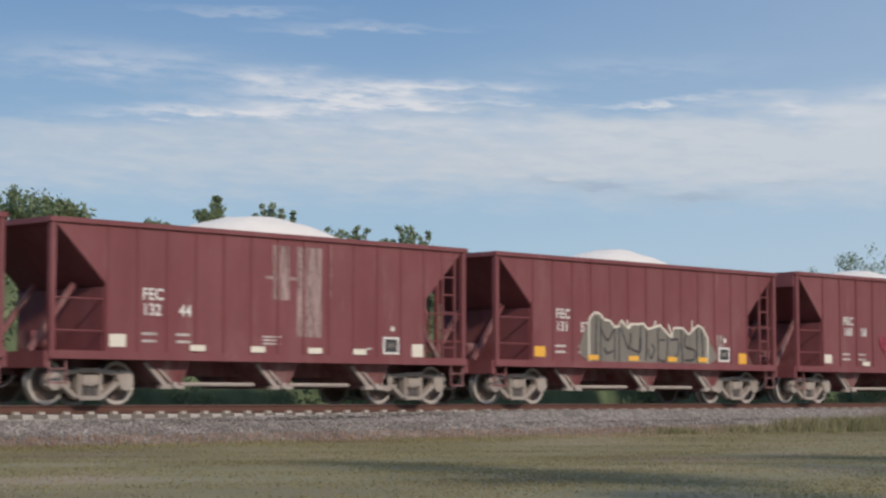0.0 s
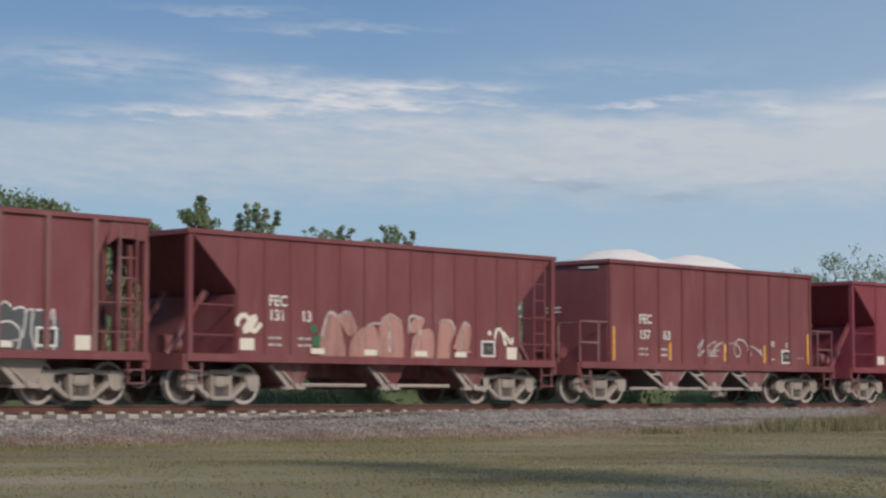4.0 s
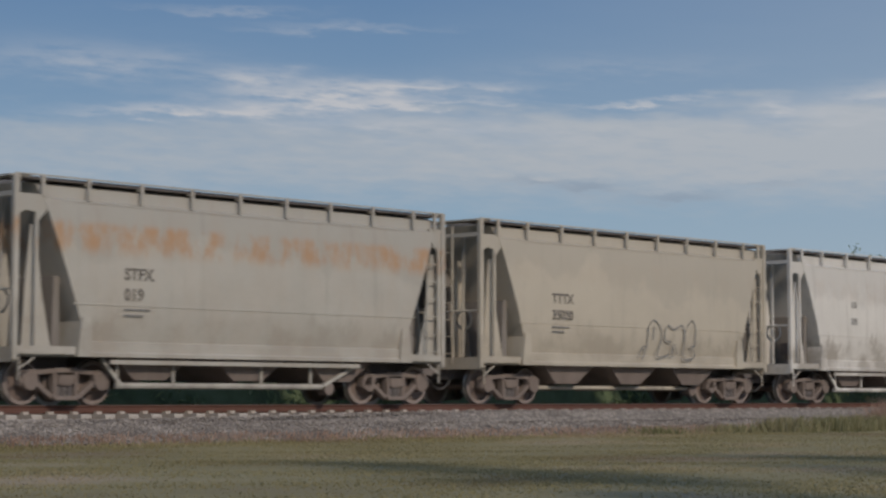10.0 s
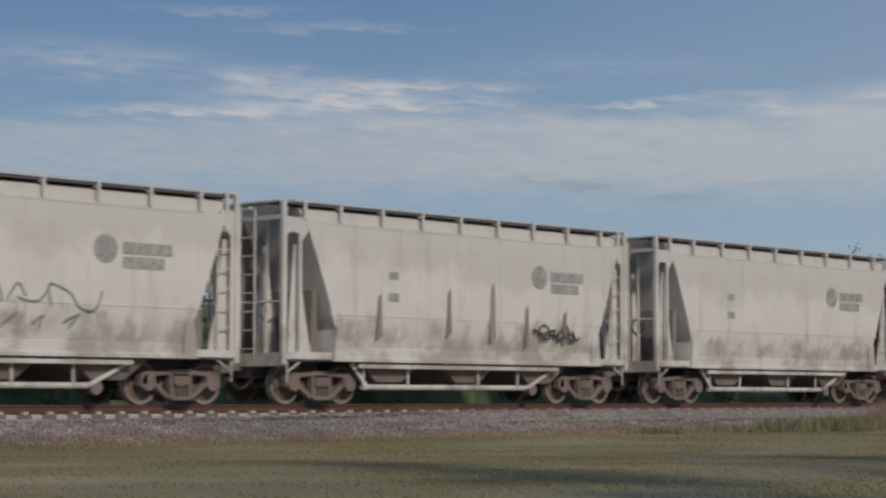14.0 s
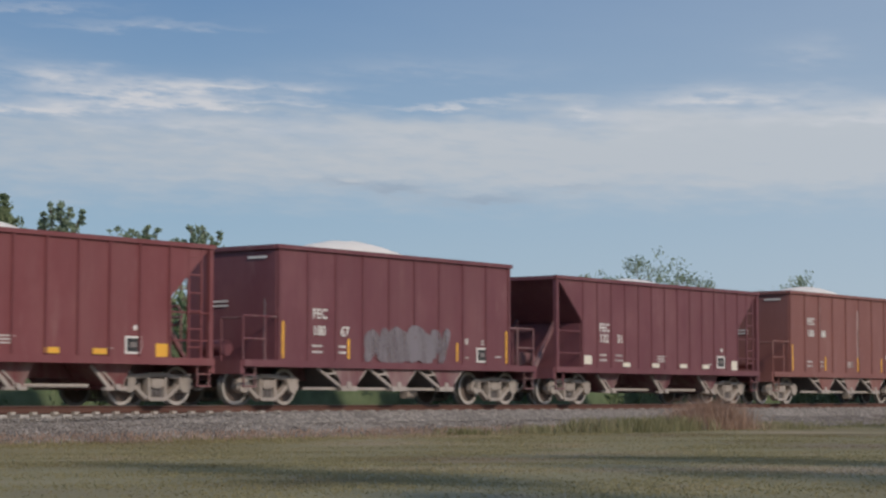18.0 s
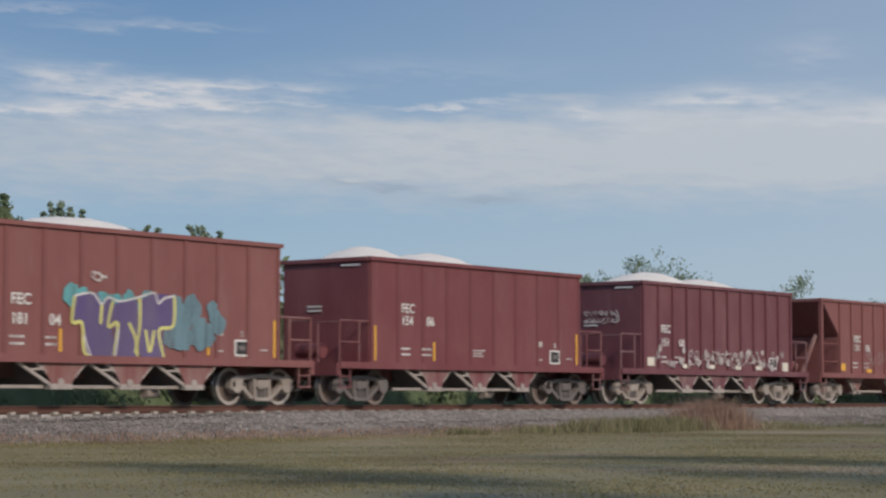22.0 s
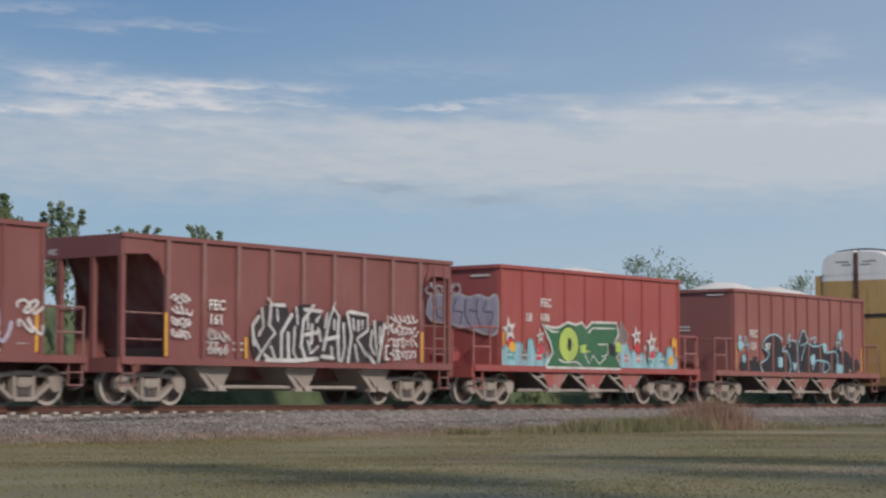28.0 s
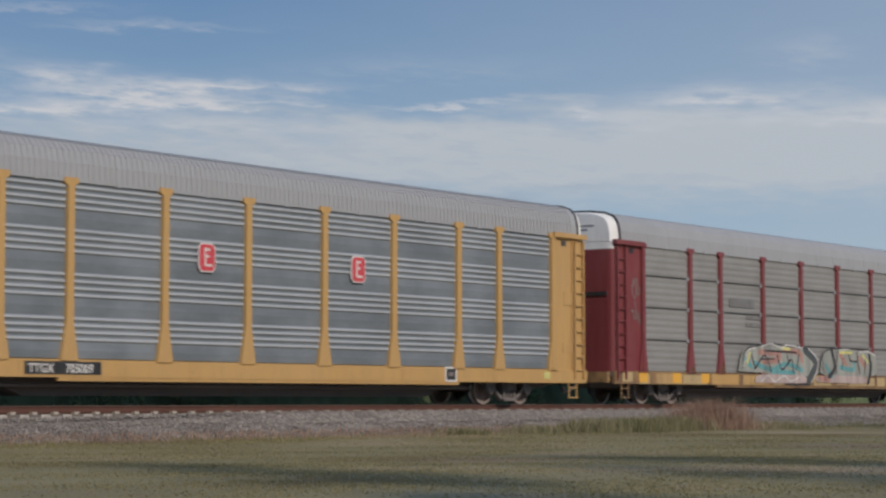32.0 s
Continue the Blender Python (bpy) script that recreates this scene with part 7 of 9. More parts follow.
def paint_first_block(c):
    """Pieces on the leading red wagons."""
    scuffs(c[1], -1.5115, (0.1, 2.3, 3.5, 0.5), (0.95, 1.5, 3.5, 0.75), (0.45, 2.75, 2.82, 1.6), (1.6, 2.4, 3.6, 0.06))
    scuffs(c[2], -1.5115, (3.4, 1.2, 1.9, 0.4))
    tops = (0.0, 0.85, 0.04, 0.98, 0.08, 0.97, 0.12, 0.85, 0.16, 0.84, 0.2, 0.72, 0.23, 0.73, 0.25, 0.85, 0.31, 0.7, 0.34, 0.79, 0.385, 0.79, 0.43, 0.81, 0.47, 0.7,
            0.51, 0.74, 0.57, 0.79, 0.64, 0.6, 0.665, 0.56, 0.68, 0.75, 0.76, 0.75, 0.81, 0.63, 0.89, 0.82, 0.93, 0.77, 0.976, 0.56)
    line, fill = wall(c[2], -2.47, 2.87, 1.04, 2.39, -1.535)
    fill(OLIVE, (*tops, 0.98, 0.03, 0.0, 0.03))
    line(SPRAY_BLACK, 0.06, (0.05, 0.05, 0.06, 0.9), (0.09, 0.05, 0.09, 0.85), (0.09, 0.7, 0.14, 0.45, 0.19, 0.65), (0.2, 0.68, 0.2, 0.1), (0.12, 0.3, 0.14, 0.2, 0.18, 0.25), (0.235, 0.7, 0.235, 0.05),
         (0.25, 0.7, 0.31, 0.3, 0.33, 0.6), (0.33, 0.3, 0.4, 0.25, 0.41, 0.5), (0.41, 0.78, 0.39, 0.1), (0.46, 0.72, 0.45, 0.1), (0.47, 0.3, 0.49, 0.12, 0.52, 0.3, 0.5, 0.4))
    line(SPRAY_BLACK, 0.06, (0.55, 0.7, 0.55, 0.05), (0.57, 0.5, 0.6, 0.5), (0.63, 0.58, 0.62, 0.1, 0.56, 0.1), (0.66, 0.5, 0.72, 0.5, 0.71, 0.2, 0.65, 0.12), (0.745, 0.72, 0.755, 0.05),
         (0.78, 0.6, 0.78, 0.38, 0.86, 0.3, 0.85, 0.12, 0.78, 0.1), (0.88, 0.8, 0.88, 0.05), (0.92, 0.75, 0.93, 0.2))
    line(CREAM, 0.055, (0.0, 0.05, 0.0, 0.85), tops, (0.976, 0.56, 0.97, 0.05), (0.3, 0.85, 0.31, 0.72, 0.33, 0.8), (0.53, 0.86, 0.52, 0.76), (0.64, 0.8, 0.66, 0.62), (0.84, 0.9, 0.84, 0.7), curved=False)

    cloud(c[3], -0.2, 1.3, 2.45, 2.6, TEAL, 31, y=-1.5425, count=9, size=0.16)
    cloud(c[3], 2.7, 3.2, 1.25, 1.5, TEAL, 32, y=-1.5425, count=6, size=0.18)
    cloud(c[3], 3.85, 4.4, 1.6, 2.2, OLIVE, 33, y=-1.5415, count=6, size=0.3)
    cloud(c[3], 1.9, 2.7, 1.5, 2.2, MAGENTA, 34, y=-1.5415, count=8, size=0.3)
    cloud(c[3], -1.4, -1.0, 1.5, 2.0, MAGENTA, 35, y=-1.5415, count=4, size=0.22)
    line, fill = wall(c[3], -1.04, 1.88, 1.04, 2.44, -1.543)
    line(SILVER, 0.12, (0.05, 0.9, 0.12, 0.82, 0.18, 0.93, 0.27, 0.9, 0.4, 0.88, 0.56, 0.9, 0.7, 0.92, 0.83, 0.9, 0.9, 0.8), (0.0, 0.5, 0.0, 0.25, 0.1, 0.1))
    fill(SPRAY_BLACK, (0.05, 0.02, 0.02, 0.35, 0.04, 0.7, 0.1, 0.8, 0.2, 0.9, 0.4, 0.84, 0.56, 0.86, 0.7, 0.88, 0.84, 0.86, 0.9, 0.6, 0.86, 0.4, 0.96, 0.25, 0.86, 0.02))
    fill(OLIVE, (0.15, 0.45, 0.16, 0.7, 0.2, 0.78, 0.25, 0.7, 0.24, 0.45), (0.15, 0.05, 0.15, 0.3, 0.22, 0.32, 0.21, 0.05), (0.44, 0.1, 0.45, 0.72, 0.53, 0.75, 0.53, 0.1), (0.61, 0.5, 0.63, 0.74, 0.68, 0.76, 0.69, 0.5), (0.75, 0.5, 0.75, 0.74, 0.81, 0.75, 0.82, 0.6))
    line(SPRAY_WHITE, 0.055, (0.08, 0.8, 0.1, 0.52, 0.11, 0.03), (0.11, 0.44, 0.02, 0.42, 0.02, 0.27, 0.12, 0.32), (0.12, 0.03, 0.13, 0.61, 0.18, 0.83, 0.25, 0.84, 0.28, 0.73, 0.255, 0.38, 0.23, 0.03), (0.1, 0.37, 0.26, 0.39),
         (0.27, 0.81, 0.37, 0.8, 0.39, 0.61, 0.3, 0.47, 0.39, 0.41, 0.39, 0.21, 0.28, 0.06), (0.27, 0.78, 0.26, 0.05))
    line(SPRAY_WHITE, 0.055, (0.42, 0.78, 0.43, 0.03), (0.3, 0.46, 0.56, 0.5), (0.57, 0.8, 0.56, 0.38, 0.58, 0.03), (0.6, 0.52, 0.645, 0.81, 0.69, 0.83, 0.71, 0.61, 0.69, 0.03), (0.57, 0.37, 0.74, 0.38),
         (0.72, 0.03, 0.72, 0.81, 0.83, 0.81, 0.855, 0.64, 0.74, 0.41, 0.845, 0.18, 0.99, 0.32))

    end_scuffs(c[5], -4.9135, (-1.3, 1.1, 2.6, 0.05), (-0.45, 1.1, 1.9, 0.06), (0.35, 1.1, 2.2, 0.04))
    edge = (0.0, 0.02, 0.0, 0.45, 0.03, 0.75, 0.1, 0.9, 0.17, 1.0, 0.24, 0.95, 0.3, 0.97, 0.38, 1.0, 0.42, 0.92, 0.5, 0.93, 0.56, 0.9, 0.62, 0.97, 0.7, 0.95, 0.78, 1.0, 0.84, 0.93, 0.88, 0.75, 0.9, 0.5, 0.96, 0.35, 1.0, 0.12, 0.97, 0.02)
    line, fill = wall(c[5], -1.75, 1.74, 1.1, 2.16, -1.512)
    line(SLATE, 0.12, edge)
    fill(ASH, edge)
    line(SLATE, 0.04, (0.02, 0.6, 0.1, 0.72, 0.2, 0.7, 0.25, 0.6), (0.12, 0.66, 0.125, 0.1), (0.25, 0.9, 0.27, 0.4, 0.26, 0.05), (0.28, 0.95, 0.3, 0.6, 0.36, 0.5, 0.42, 0.7, 0.4, 0.95), (0.4, 0.85, 0.45, 0.95, 0.53, 0.9, 0.54, 0.65, 0.47, 0.55, 0.41, 0.65, 0.4, 0.85),
         (0.3, 0.05, 0.29, 0.35, 0.36, 0.45, 0.42, 0.4, 0.43, 0.1), (0.43, 0.4, 0.55, 0.4, 0.56, 0.1))
    line(SLATE, 0.04, (0.57, 0.9, 0.57, 0.6, 0.63, 0.5, 0.7, 0.6, 0.7, 0.92), (0.58, 0.4, 0.64, 0.45, 0.67, 0.25, 0.66, 0.03), (0.68, 0.1, 0.69, 0.42, 0.75, 0.5, 0.8, 0.3, 0.79, 0.02), (0.72, 0.9, 0.73, 0.55), (0.85, 0.9, 0.86, 0.6, 0.88, 0.5), (0.85, 0.05, 0.86, 0.4, 0.9, 0.45))

    line, fill = wall(c[6], -2.24, 0.64, 1.05, 2.15, -1.499)
    fill(SLATE, (0.0, 0.0, 0.0, 0.95, 0.2, 0.93, 0.22, 0.72, 0.28, 0.9, 0.33, 0.9, 0.38, 0.85, 0.42, 0.93, 0.5, 0.9, 0.53, 0.8, 0.58, 0.9, 0.64, 0.87, 0.66, 0.78, 0.72, 0.8, 0.74, 0.7, 0.78, 0.88, 0.82, 0.88, 0.85, 0.55, 0.92, 0.52, 1.0, 0.42, 0.99, 0.0))
    line(SPRAY_WHITE, 0.04, (0.0, 0.93, 0.18, 0.92, 0.21, 0.75, 0.18, 0.5, 0.03, 0.48), (0.13, 0.7, 0.13, 0.5, 0.16, 0.02), (0.05, 0.6, 0.02, 0.05), (0.2, 0.6, 0.24, 0.85, 0.3, 0.92, 0.36, 0.8, 0.34, 0.5), (0.22, 0.45, 0.36, 0.4), (0.28, 0.35, 0.24, 0.1, 0.3, 0.05),
         (0.37, 0.8, 0.44, 0.93, 0.52, 0.85, 0.53, 0.6, 0.44, 0.5, 0.37, 0.4), (0.38, 0.3, 0.38, 0.02))
    line(SPRAY_WHITE, 0.04, (0.4, 0.45, 0.48, 0.55, 0.57, 0.4, 0.57, 0.05), (0.38, 0.2, 0.45, 0.12, 0.51, 0.22), (0.53, 0.8, 0.58, 0.9, 0.65, 0.85, 0.65, 0.4, 0.63, 0.05), (0.66, 0.78, 0.72, 0.8, 0.71, 0.5, 0.78, 0.4, 0.78, 0.2, 0.72, 0.02),
         (0.73, 0.75, 0.78, 0.88, 0.83, 0.85, 0.85, 0.55), (0.76, 0.5, 0.85, 0.55, 1.0, 0.42), (0.76, 0.2, 0.82, 0.25, 0.87, 0.18), (0.03, 1.0, 0.08, 0.97, 0.14, 1.0))
    line, fill = wall(c[6], 0.93, 3.79, 1.05, 2.03, -1.499)
    fill(SLATE, (0.08, 0.0, 0.02, 0.2, 0.0, 0.5, 0.05, 0.8, 0.18, 0.98, 0.28, 0.95, 0.33, 1.0, 0.43, 0.97, 0.48, 0.88, 0.56, 1.0, 0.62, 0.9, 0.68, 0.85, 0.72, 0.9, 0.8, 0.8, 0.86, 0.88, 0.92, 0.78, 0.98, 0.85, 0.99, 0.0))
    line(SPRAY_WHITE, 0.04, (0.08, 0.0, 0.02, 0.2, 0.0, 0.5, 0.05, 0.8, 0.18, 0.98, 0.28, 0.92), (0.2, 0.6, 0.15, 0.3, 0.2, 0.1), (0.3, 0.6, 0.28, 0.3, 0.25, 0.02), (0.3, 0.9, 0.38, 1.0, 0.45, 0.9, 0.46, 0.5), (0.3, 0.35, 0.5, 0.55, 0.62, 0.6, 0.7, 0.4, 0.68, 0.02), (0.36, 0.75, 0.36, 0.3))
    line(SPRAY_WHITE, 0.04, (0.42, 0.05, 0.5, 0.4), (0.3, 0.5, 0.55, 0.2), (0.5, 0.85, 0.57, 1.0, 0.62, 0.9), (0.64, 0.85, 0.7, 0.9, 0.74, 0.8, 0.72, 0.3), (0.74, 0.8, 0.8, 0.85, 0.79, 0.4, 0.83, 0.05), (0.83, 0.85, 0.9, 0.85, 0.94, 0.75, 0.98, 0.85, 0.98, 0.05), (0.1, 0.8, 0.16, 0.7, 0.12, 0.65))
    line, fill = wall(c[6], -3.05, -2.47, 1.39, 1.88, -1.499)
    fill(SLATE, (0.1, 0.5, 0.3, 0.95, 0.7, 0.95, 0.95, 0.6, 0.8, 0.2, 0.4, 0.0))
    line(SPRAY_WHITE, 0.05, (0.4, 0.0, 0.1, 0.5, 0.3, 0.95, 0.7, 0.95, 0.95, 0.6, 0.98, 0.25, 0.7, 0.3, 0.4, 0.0), (0.3, 0.7, 0.45, 0.5, 0.35, 0.35, 0.6, 0.4, 0.55, 0.7, 0.75, 0.6))

    line, fill = wall(c[7], -2.39, 2.99, 1.02, 2.12, -1.536)
    fill(SALMON, (0.03, 0.0, 0.04, 0.6, 0.08, 0.95, 0.13, 0.95, 0.17, 0.4, 0.17, 0.0), (0.13, 0.9, 0.2, 1.0, 0.25, 0.65, 0.2, 0.5), (0.2, 0.0, 0.22, 0.45, 0.3, 0.7, 0.37, 0.65, 0.36, 0.0), (0.38, 0.0, 0.39, 0.8, 0.45, 0.98, 0.52, 0.85, 0.54, 0.3, 0.52, 0.0))
    fill(SALMON, (0.56, 0.7, 0.62, 0.95, 0.67, 0.9, 0.65, 0.7, 0.6, 0.6), (0.58, 0.0, 0.6, 0.5, 0.68, 0.7, 0.73, 0.6, 0.72, 0.0), (0.75, 0.0, 0.77, 0.85, 0.84, 0.9, 0.88, 0.7, 0.84, 0.4, 0.83, 0.0), (0.86, 0.3, 0.92, 0.85, 0.98, 0.7, 0.95, 0.2))
    line(FADED_WHITE, 0.07, (0.04, 0.5, 0.08, 0.95, 0.13, 0.9), (0.14, 0.9, 0.2, 1.0, 0.24, 0.7), (0.27, 0.55, 0.33, 0.75, 0.4, 0.8, 0.45, 0.98, 0.52, 0.85), (0.45, 0.8, 0.45, 0.2), (0.57, 0.6, 0.58, 0.95, 0.66, 0.92), (0.6, 0.3, 0.65, 0.7), (0.77, 0.85, 0.84, 0.9, 0.87, 0.7), (0.91, 0.3, 0.93, 0.85, 0.97, 0.8))
    cloud(c[7], -2.45, -2.25, 1.4, 1.7, GREEN, 72, y=-1.535, count=3, size=0.16)
    scrawl(c[7], -4.6, -4.1, 1.5, 2.0, CREAM, 282, y=-1.535, w=0.12, loops=2)
    scrawl(c[7], 3.9, 4.4, 1.35, 1.9, CREAM, 283, y=-1.535, w=0.08, loops=2)


def paint_covered(c):
    """Hand styles and run stains on the covered hoppers."""
    line, fill = wall(c[16], -0.08, 2.56, 1.16, 2.31, -1.552)
    line(LETTER_GREY, 0.04, (0.0, 0.1, 0.05, 0.3, 0.12, 0.3, 0.06, 0.05), (0.16, 0.75, 0.14, 0.35), (0.14, 0.7, 0.24, 0.95, 0.36, 0.8, 0.38, 0.5, 0.3, 0.1, 0.5, 0.15), (0.26, 0.8, 0.24, 0.5), (0.46, 0.8, 0.44, 0.5, 0.55, 0.45), (0.5, 0.85, 0.6, 0.75, 0.75, 0.85, 0.78, 0.5),
         (0.55, 0.1, 0.6, 0.4, 0.65, 0.15), (0.8, 0.75, 0.78, 0.4, 0.76, 0.05, 0.95, 0.1, 0.92, 0.3), (0.82, 0.8, 0.92, 0.98, 0.98, 0.8, 0.97, 0.4, 0.88, 0.35))
    line, fill = wall(c[20], -2.4, 3.9, 1.5, 2.45, -1.552)
    line(LETTER_GREY, 0.04, (0.0, 0.5, 0.05, 0.9, 0.12, 0.95, 0.1, 0.8), (0.12, 0.6, 0.2, 0.65, 0.25, 0.5), (0.25, 0.5, 0.27, 0.95, 0.33, 1.0, 0.36, 0.6, 0.3, 0.55), (0.38, 0.6, 0.42, 0.95, 0.45, 0.7), (0.42, 0.65, 0.5, 0.6, 0.55, 1.0),
         (0.55, 0.5, 0.54, 0.95, 0.62, 0.8, 0.66, 0.5, 0.72, 0.45, 0.75, 0.85), (0.2, 0.2, 0.25, 0.05), (0.36, 0.1, 0.42, 0.35), (0.48, 0.15, 0.52, 0.3, 0.5, 0.05), (0.62, 0.1, 0.66, 0.35, 0.6, 0.2))
    line, fill = wall(c[20], -2.9, -1.9, 1.3, 4.0, -1.5535)
    line(RUN_STAIN, 0.13, (0.35, 1.0, 0.5, 0.85, 0.62, 0.65, 0.55, 0.45, 0.4, 0.3, 0.5, 0.05), (0.1, 0.95, 0.35, 0.9, 0.7, 0.92), (0.6, 0.55, 0.75, 0.45, 0.6, 0.38), (0.4, 0.35, 0.1, 0.2, 0.2, 0.05))
    for x, z0, z1, w in ((-3.4, 1.5, 2.6, 0.22), (-1.0, 1.6, 2.8, 0.2), (0.6, 1.5, 3.0, 0.25), (1.9, 1.4, 2.5, 0.2), (3.4, 1.5, 2.4, 0.25)):
        part("run_stain", Shape().prism([(x - w / 2, z0), (x + w * 0.4, z0 + 0.1), (x + w * 0.2, z1), (x - w * 0.3, z1 - 0.15)], -1.556, -1.549), RUN_STAIN, c[21])


def paint_second_block(c):
    """Pieces on the long second run of red wagons."""
    line, fill = wall(c[30], 0.71, -1.6, 2.02, 3.31, -4.95, True)
    line(SPRAY_WHITE, 0.075, (0.08, 0.9, 0.0, 0.7, 0.05, 0.5, 0.03, 0.3, 0.1, 0.15, 0.3, 0.1, 0.5, 0.05, 0.7, 0.08, 0.85, 0.1, 0.98, 0.2, 1.0, 0.4, 0.92, 0.55, 0.95, 0.7, 0.9, 0.9, 0.78, 0.92, 0.72, 0.98, 0.62, 1.0, 0.55, 0.92, 0.4, 0.93, 0.25, 0.9, 0.08, 0.9))
    line(SPRAY_WHITE, 0.055, (0.2, 0.85, 0.12, 0.6, 0.2, 0.48, 0.3, 0.55), (0.28, 0.88, 0.28, 0.5), (0.3, 0.85, 0.4, 0.8, 0.33, 0.7, 0.42, 0.5), (0.48, 0.9, 0.46, 0.52), (0.56, 0.9, 0.54, 0.6, 0.62, 0.48, 0.72, 0.6, 0.72, 0.9, 0.62, 0.97, 0.56, 0.9), (0.62, 0.82, 0.625, 0.68), (0.8, 0.85, 0.76, 0.7, 0.9, 0.65, 0.76, 0.5))
    line(SPRAY_WHITE, 0.055, (0.08, 0.45, 0.1, 0.2, 0.2, 0.15, 0.22, 0.35, 0.14, 0.45), (0.28, 0.45, 0.26, 0.15, 0.4, 0.12, 0.42, 0.35, 0.34, 0.45), (0.46, 0.4, 0.56, 0.45, 0.5, 0.25, 0.58, 0.12), (0.62, 0.42, 0.72, 0.4, 0.7, 0.15, 0.6, 0.12), (0.78, 0.42, 0.76, 0.15, 0.9, 0.15, 0.95, 0.3))
    cloud(c[30], -2.7, -1.7, 1.3, 1.75, MAGENTA, 301, y=-1.525, count=7, size=0.3)
    cloud(c[30], 1.7, 2.8, 1.3, 1.8, MAGENTA, 302, y=-1.525, count=7, size=0.3)
    cloud(c[30], -3.0, -2.2, 1.15, 1.25, FADED_WHITE, 303, y=-1.5255, count=6, size=0.18)
    line, fill = wall(c[30], -1.81, 1.74, 1.03, 1.97, -1.526)
    fill(BLOCK_PALE, (0.0, 0.0, 0.06, 1.0, 0.16, 1.0, 0.22, 0.0, 0.14, 0.0, 0.11, 0.35, 0.09, 0.0), (0.27, 0.9, 0.34, 0.0, 0.4, 0.0, 0.36, 0.9), (0.41, 0.0, 0.41, 0.9, 0.54, 0.85, 0.54, 0.7, 0.47, 0.68, 0.47, 0.55, 0.53, 0.5, 0.53, 0.4, 0.47, 0.35, 0.47, 0.15, 0.56, 0.15, 0.56, 0.0))
    fill(BLOCK_PALE, (0.59, 0.0, 0.63, 0.9, 0.7, 0.9, 0.76, 0.4, 0.76, 0.9, 0.82, 0.9, 0.8, 0.0, 0.74, 0.0, 0.68, 0.5, 0.65, 0.0), (0.85, 0.0, 0.86, 1.0, 0.92, 1.0, 0.92, 0.6, 0.97, 0.95, 1.0, 0.9, 0.95, 0.5, 1.0, 0.0, 0.94, 0.0, 0.91, 0.35, 0.91, 0.0))
    scuffs(c[30], -1.5015, (-1.35, 2.2, 3.4, 0.25), (-0.4, 2.2, 3.3, 0.25), (3.6, 1.4, 3.5, 0.16), (4.2, 1.5, 3.0, 0.2))
    part("patch_light", Shape().box(3.95, 4.1, -1.52, -1.512, 2.1, 2.35), WHITE, c[30])

    cloud(c[32], -2.1, 1.0, 2.2, 2.45, TEAL, 431, y=-1.54, count=12, size=0.24)
    cloud(c[32], 1.1, 2.7, 1.5, 2.3, FADED_TEAL, 432, y=-1.54, count=18, size=0.3)
    line, fill = wall(c[32], -1.99, 1.23, 1.06, 2.6, -1.542)
    fill(VIOLET, (0.1, 0.9, 0.25, 0.92, 0.3, 0.8, 0.38, 0.85, 0.4, 0.4, 0.36, 0.0, 0.18, 0.0, 0.14, 0.3, 0.12, 0.5, 0.02, 0.55, 0.05, 0.8), (0.38, 0.75, 0.62, 0.85, 0.64, 0.35, 0.62, 0.0, 0.36, 0.0, 0.42, 0.4), (0.66, 0.85, 0.8, 0.95, 1.0, 0.9, 0.98, 0.45, 0.88, 0.4, 0.9, 0.0, 0.68, 0.0, 0.66, 0.4))
    line(LEMON, 0.085, (0.05, 0.85, 0.03, 0.5, 0.12, 0.48, 0.14, 0.1, 0.2, 0.0), (0.3, 0.75, 0.29, 0.5), (0.4, 0.8, 0.36, 0.45, 0.45, 0.5, 0.42, 0.05), (0.66, 0.88, 0.66, 0.45, 0.62, 0.1), (0.56, 0.5, 0.62, 0.3, 0.64, 0.05), (1.0, 0.92, 0.99, 0.5, 0.85, 0.42, 0.9, 0.02), (0.72, 0.4, 0.76, 0.1, 0.8, 0.4))
    line(SPRAY_WHITE, 0.05, (0.05, 0.87, 0.2, 0.92, 0.26, 0.84, 0.3, 0.77, 0.36, 0.87, 0.46, 0.82, 0.6, 0.87, 0.66, 0.9, 0.8, 0.97, 0.84, 0.82, 0.9, 0.9, 1.0, 0.94), (0.14, 0.3, 0.2, 0.02), (0.46, 0.4, 0.43, 0.05))
    scrawl(c[32], -1.35, -0.9, 2.75, 2.98, STENCIL, 441, y=-1.542, w=0.05, loops=2)

    rnd = random.Random(37)
    end_scuffs(c[37], -4.9135, *[(-1.38 + 0.062 * k, 1.1 + rnd.choice((0.0, 0.0, 0.5, 1.2)), rnd.uniform(2.2, 3.75), rnd.uniform(0.012, 0.035)) for k in range(20)])
    end_scuffs(c[27], -4.9135, (-1.1, 1.1, 2.6, 0.05))
    scuffs(c[29], -1.5015, (-2.6, 2.4, 3.6, 0.1), (0.5, 1.6, 3.4, 0.3), (3.0, 1.3, 2.6, 0.2))
    scuffs(c[38], -1.5015, (3.05, 1.2, 3.7, 0.07), (-3.0, 1.2, 2.0, 0.3))
    scuffs(c[36], -1.5015, (0.35, 1.2, 3.7, 0.08))
    line, fill = wall(c[36], -4.88, -0.94, 1.04, 2.58, -1.541)
    fill(VIOLET, (0.0, 0.0, 0.03, 0.55, 0.12, 0.95, 0.25, 1.0, 0.4, 0.95, 0.5, 0.98, 0.55, 0.65, 0.65, 0.92, 0.72, 0.9, 0.78, 1.0, 0.86, 0.95, 0.9, 0.5, 1.0, 0.3, 1.0, 0.0))
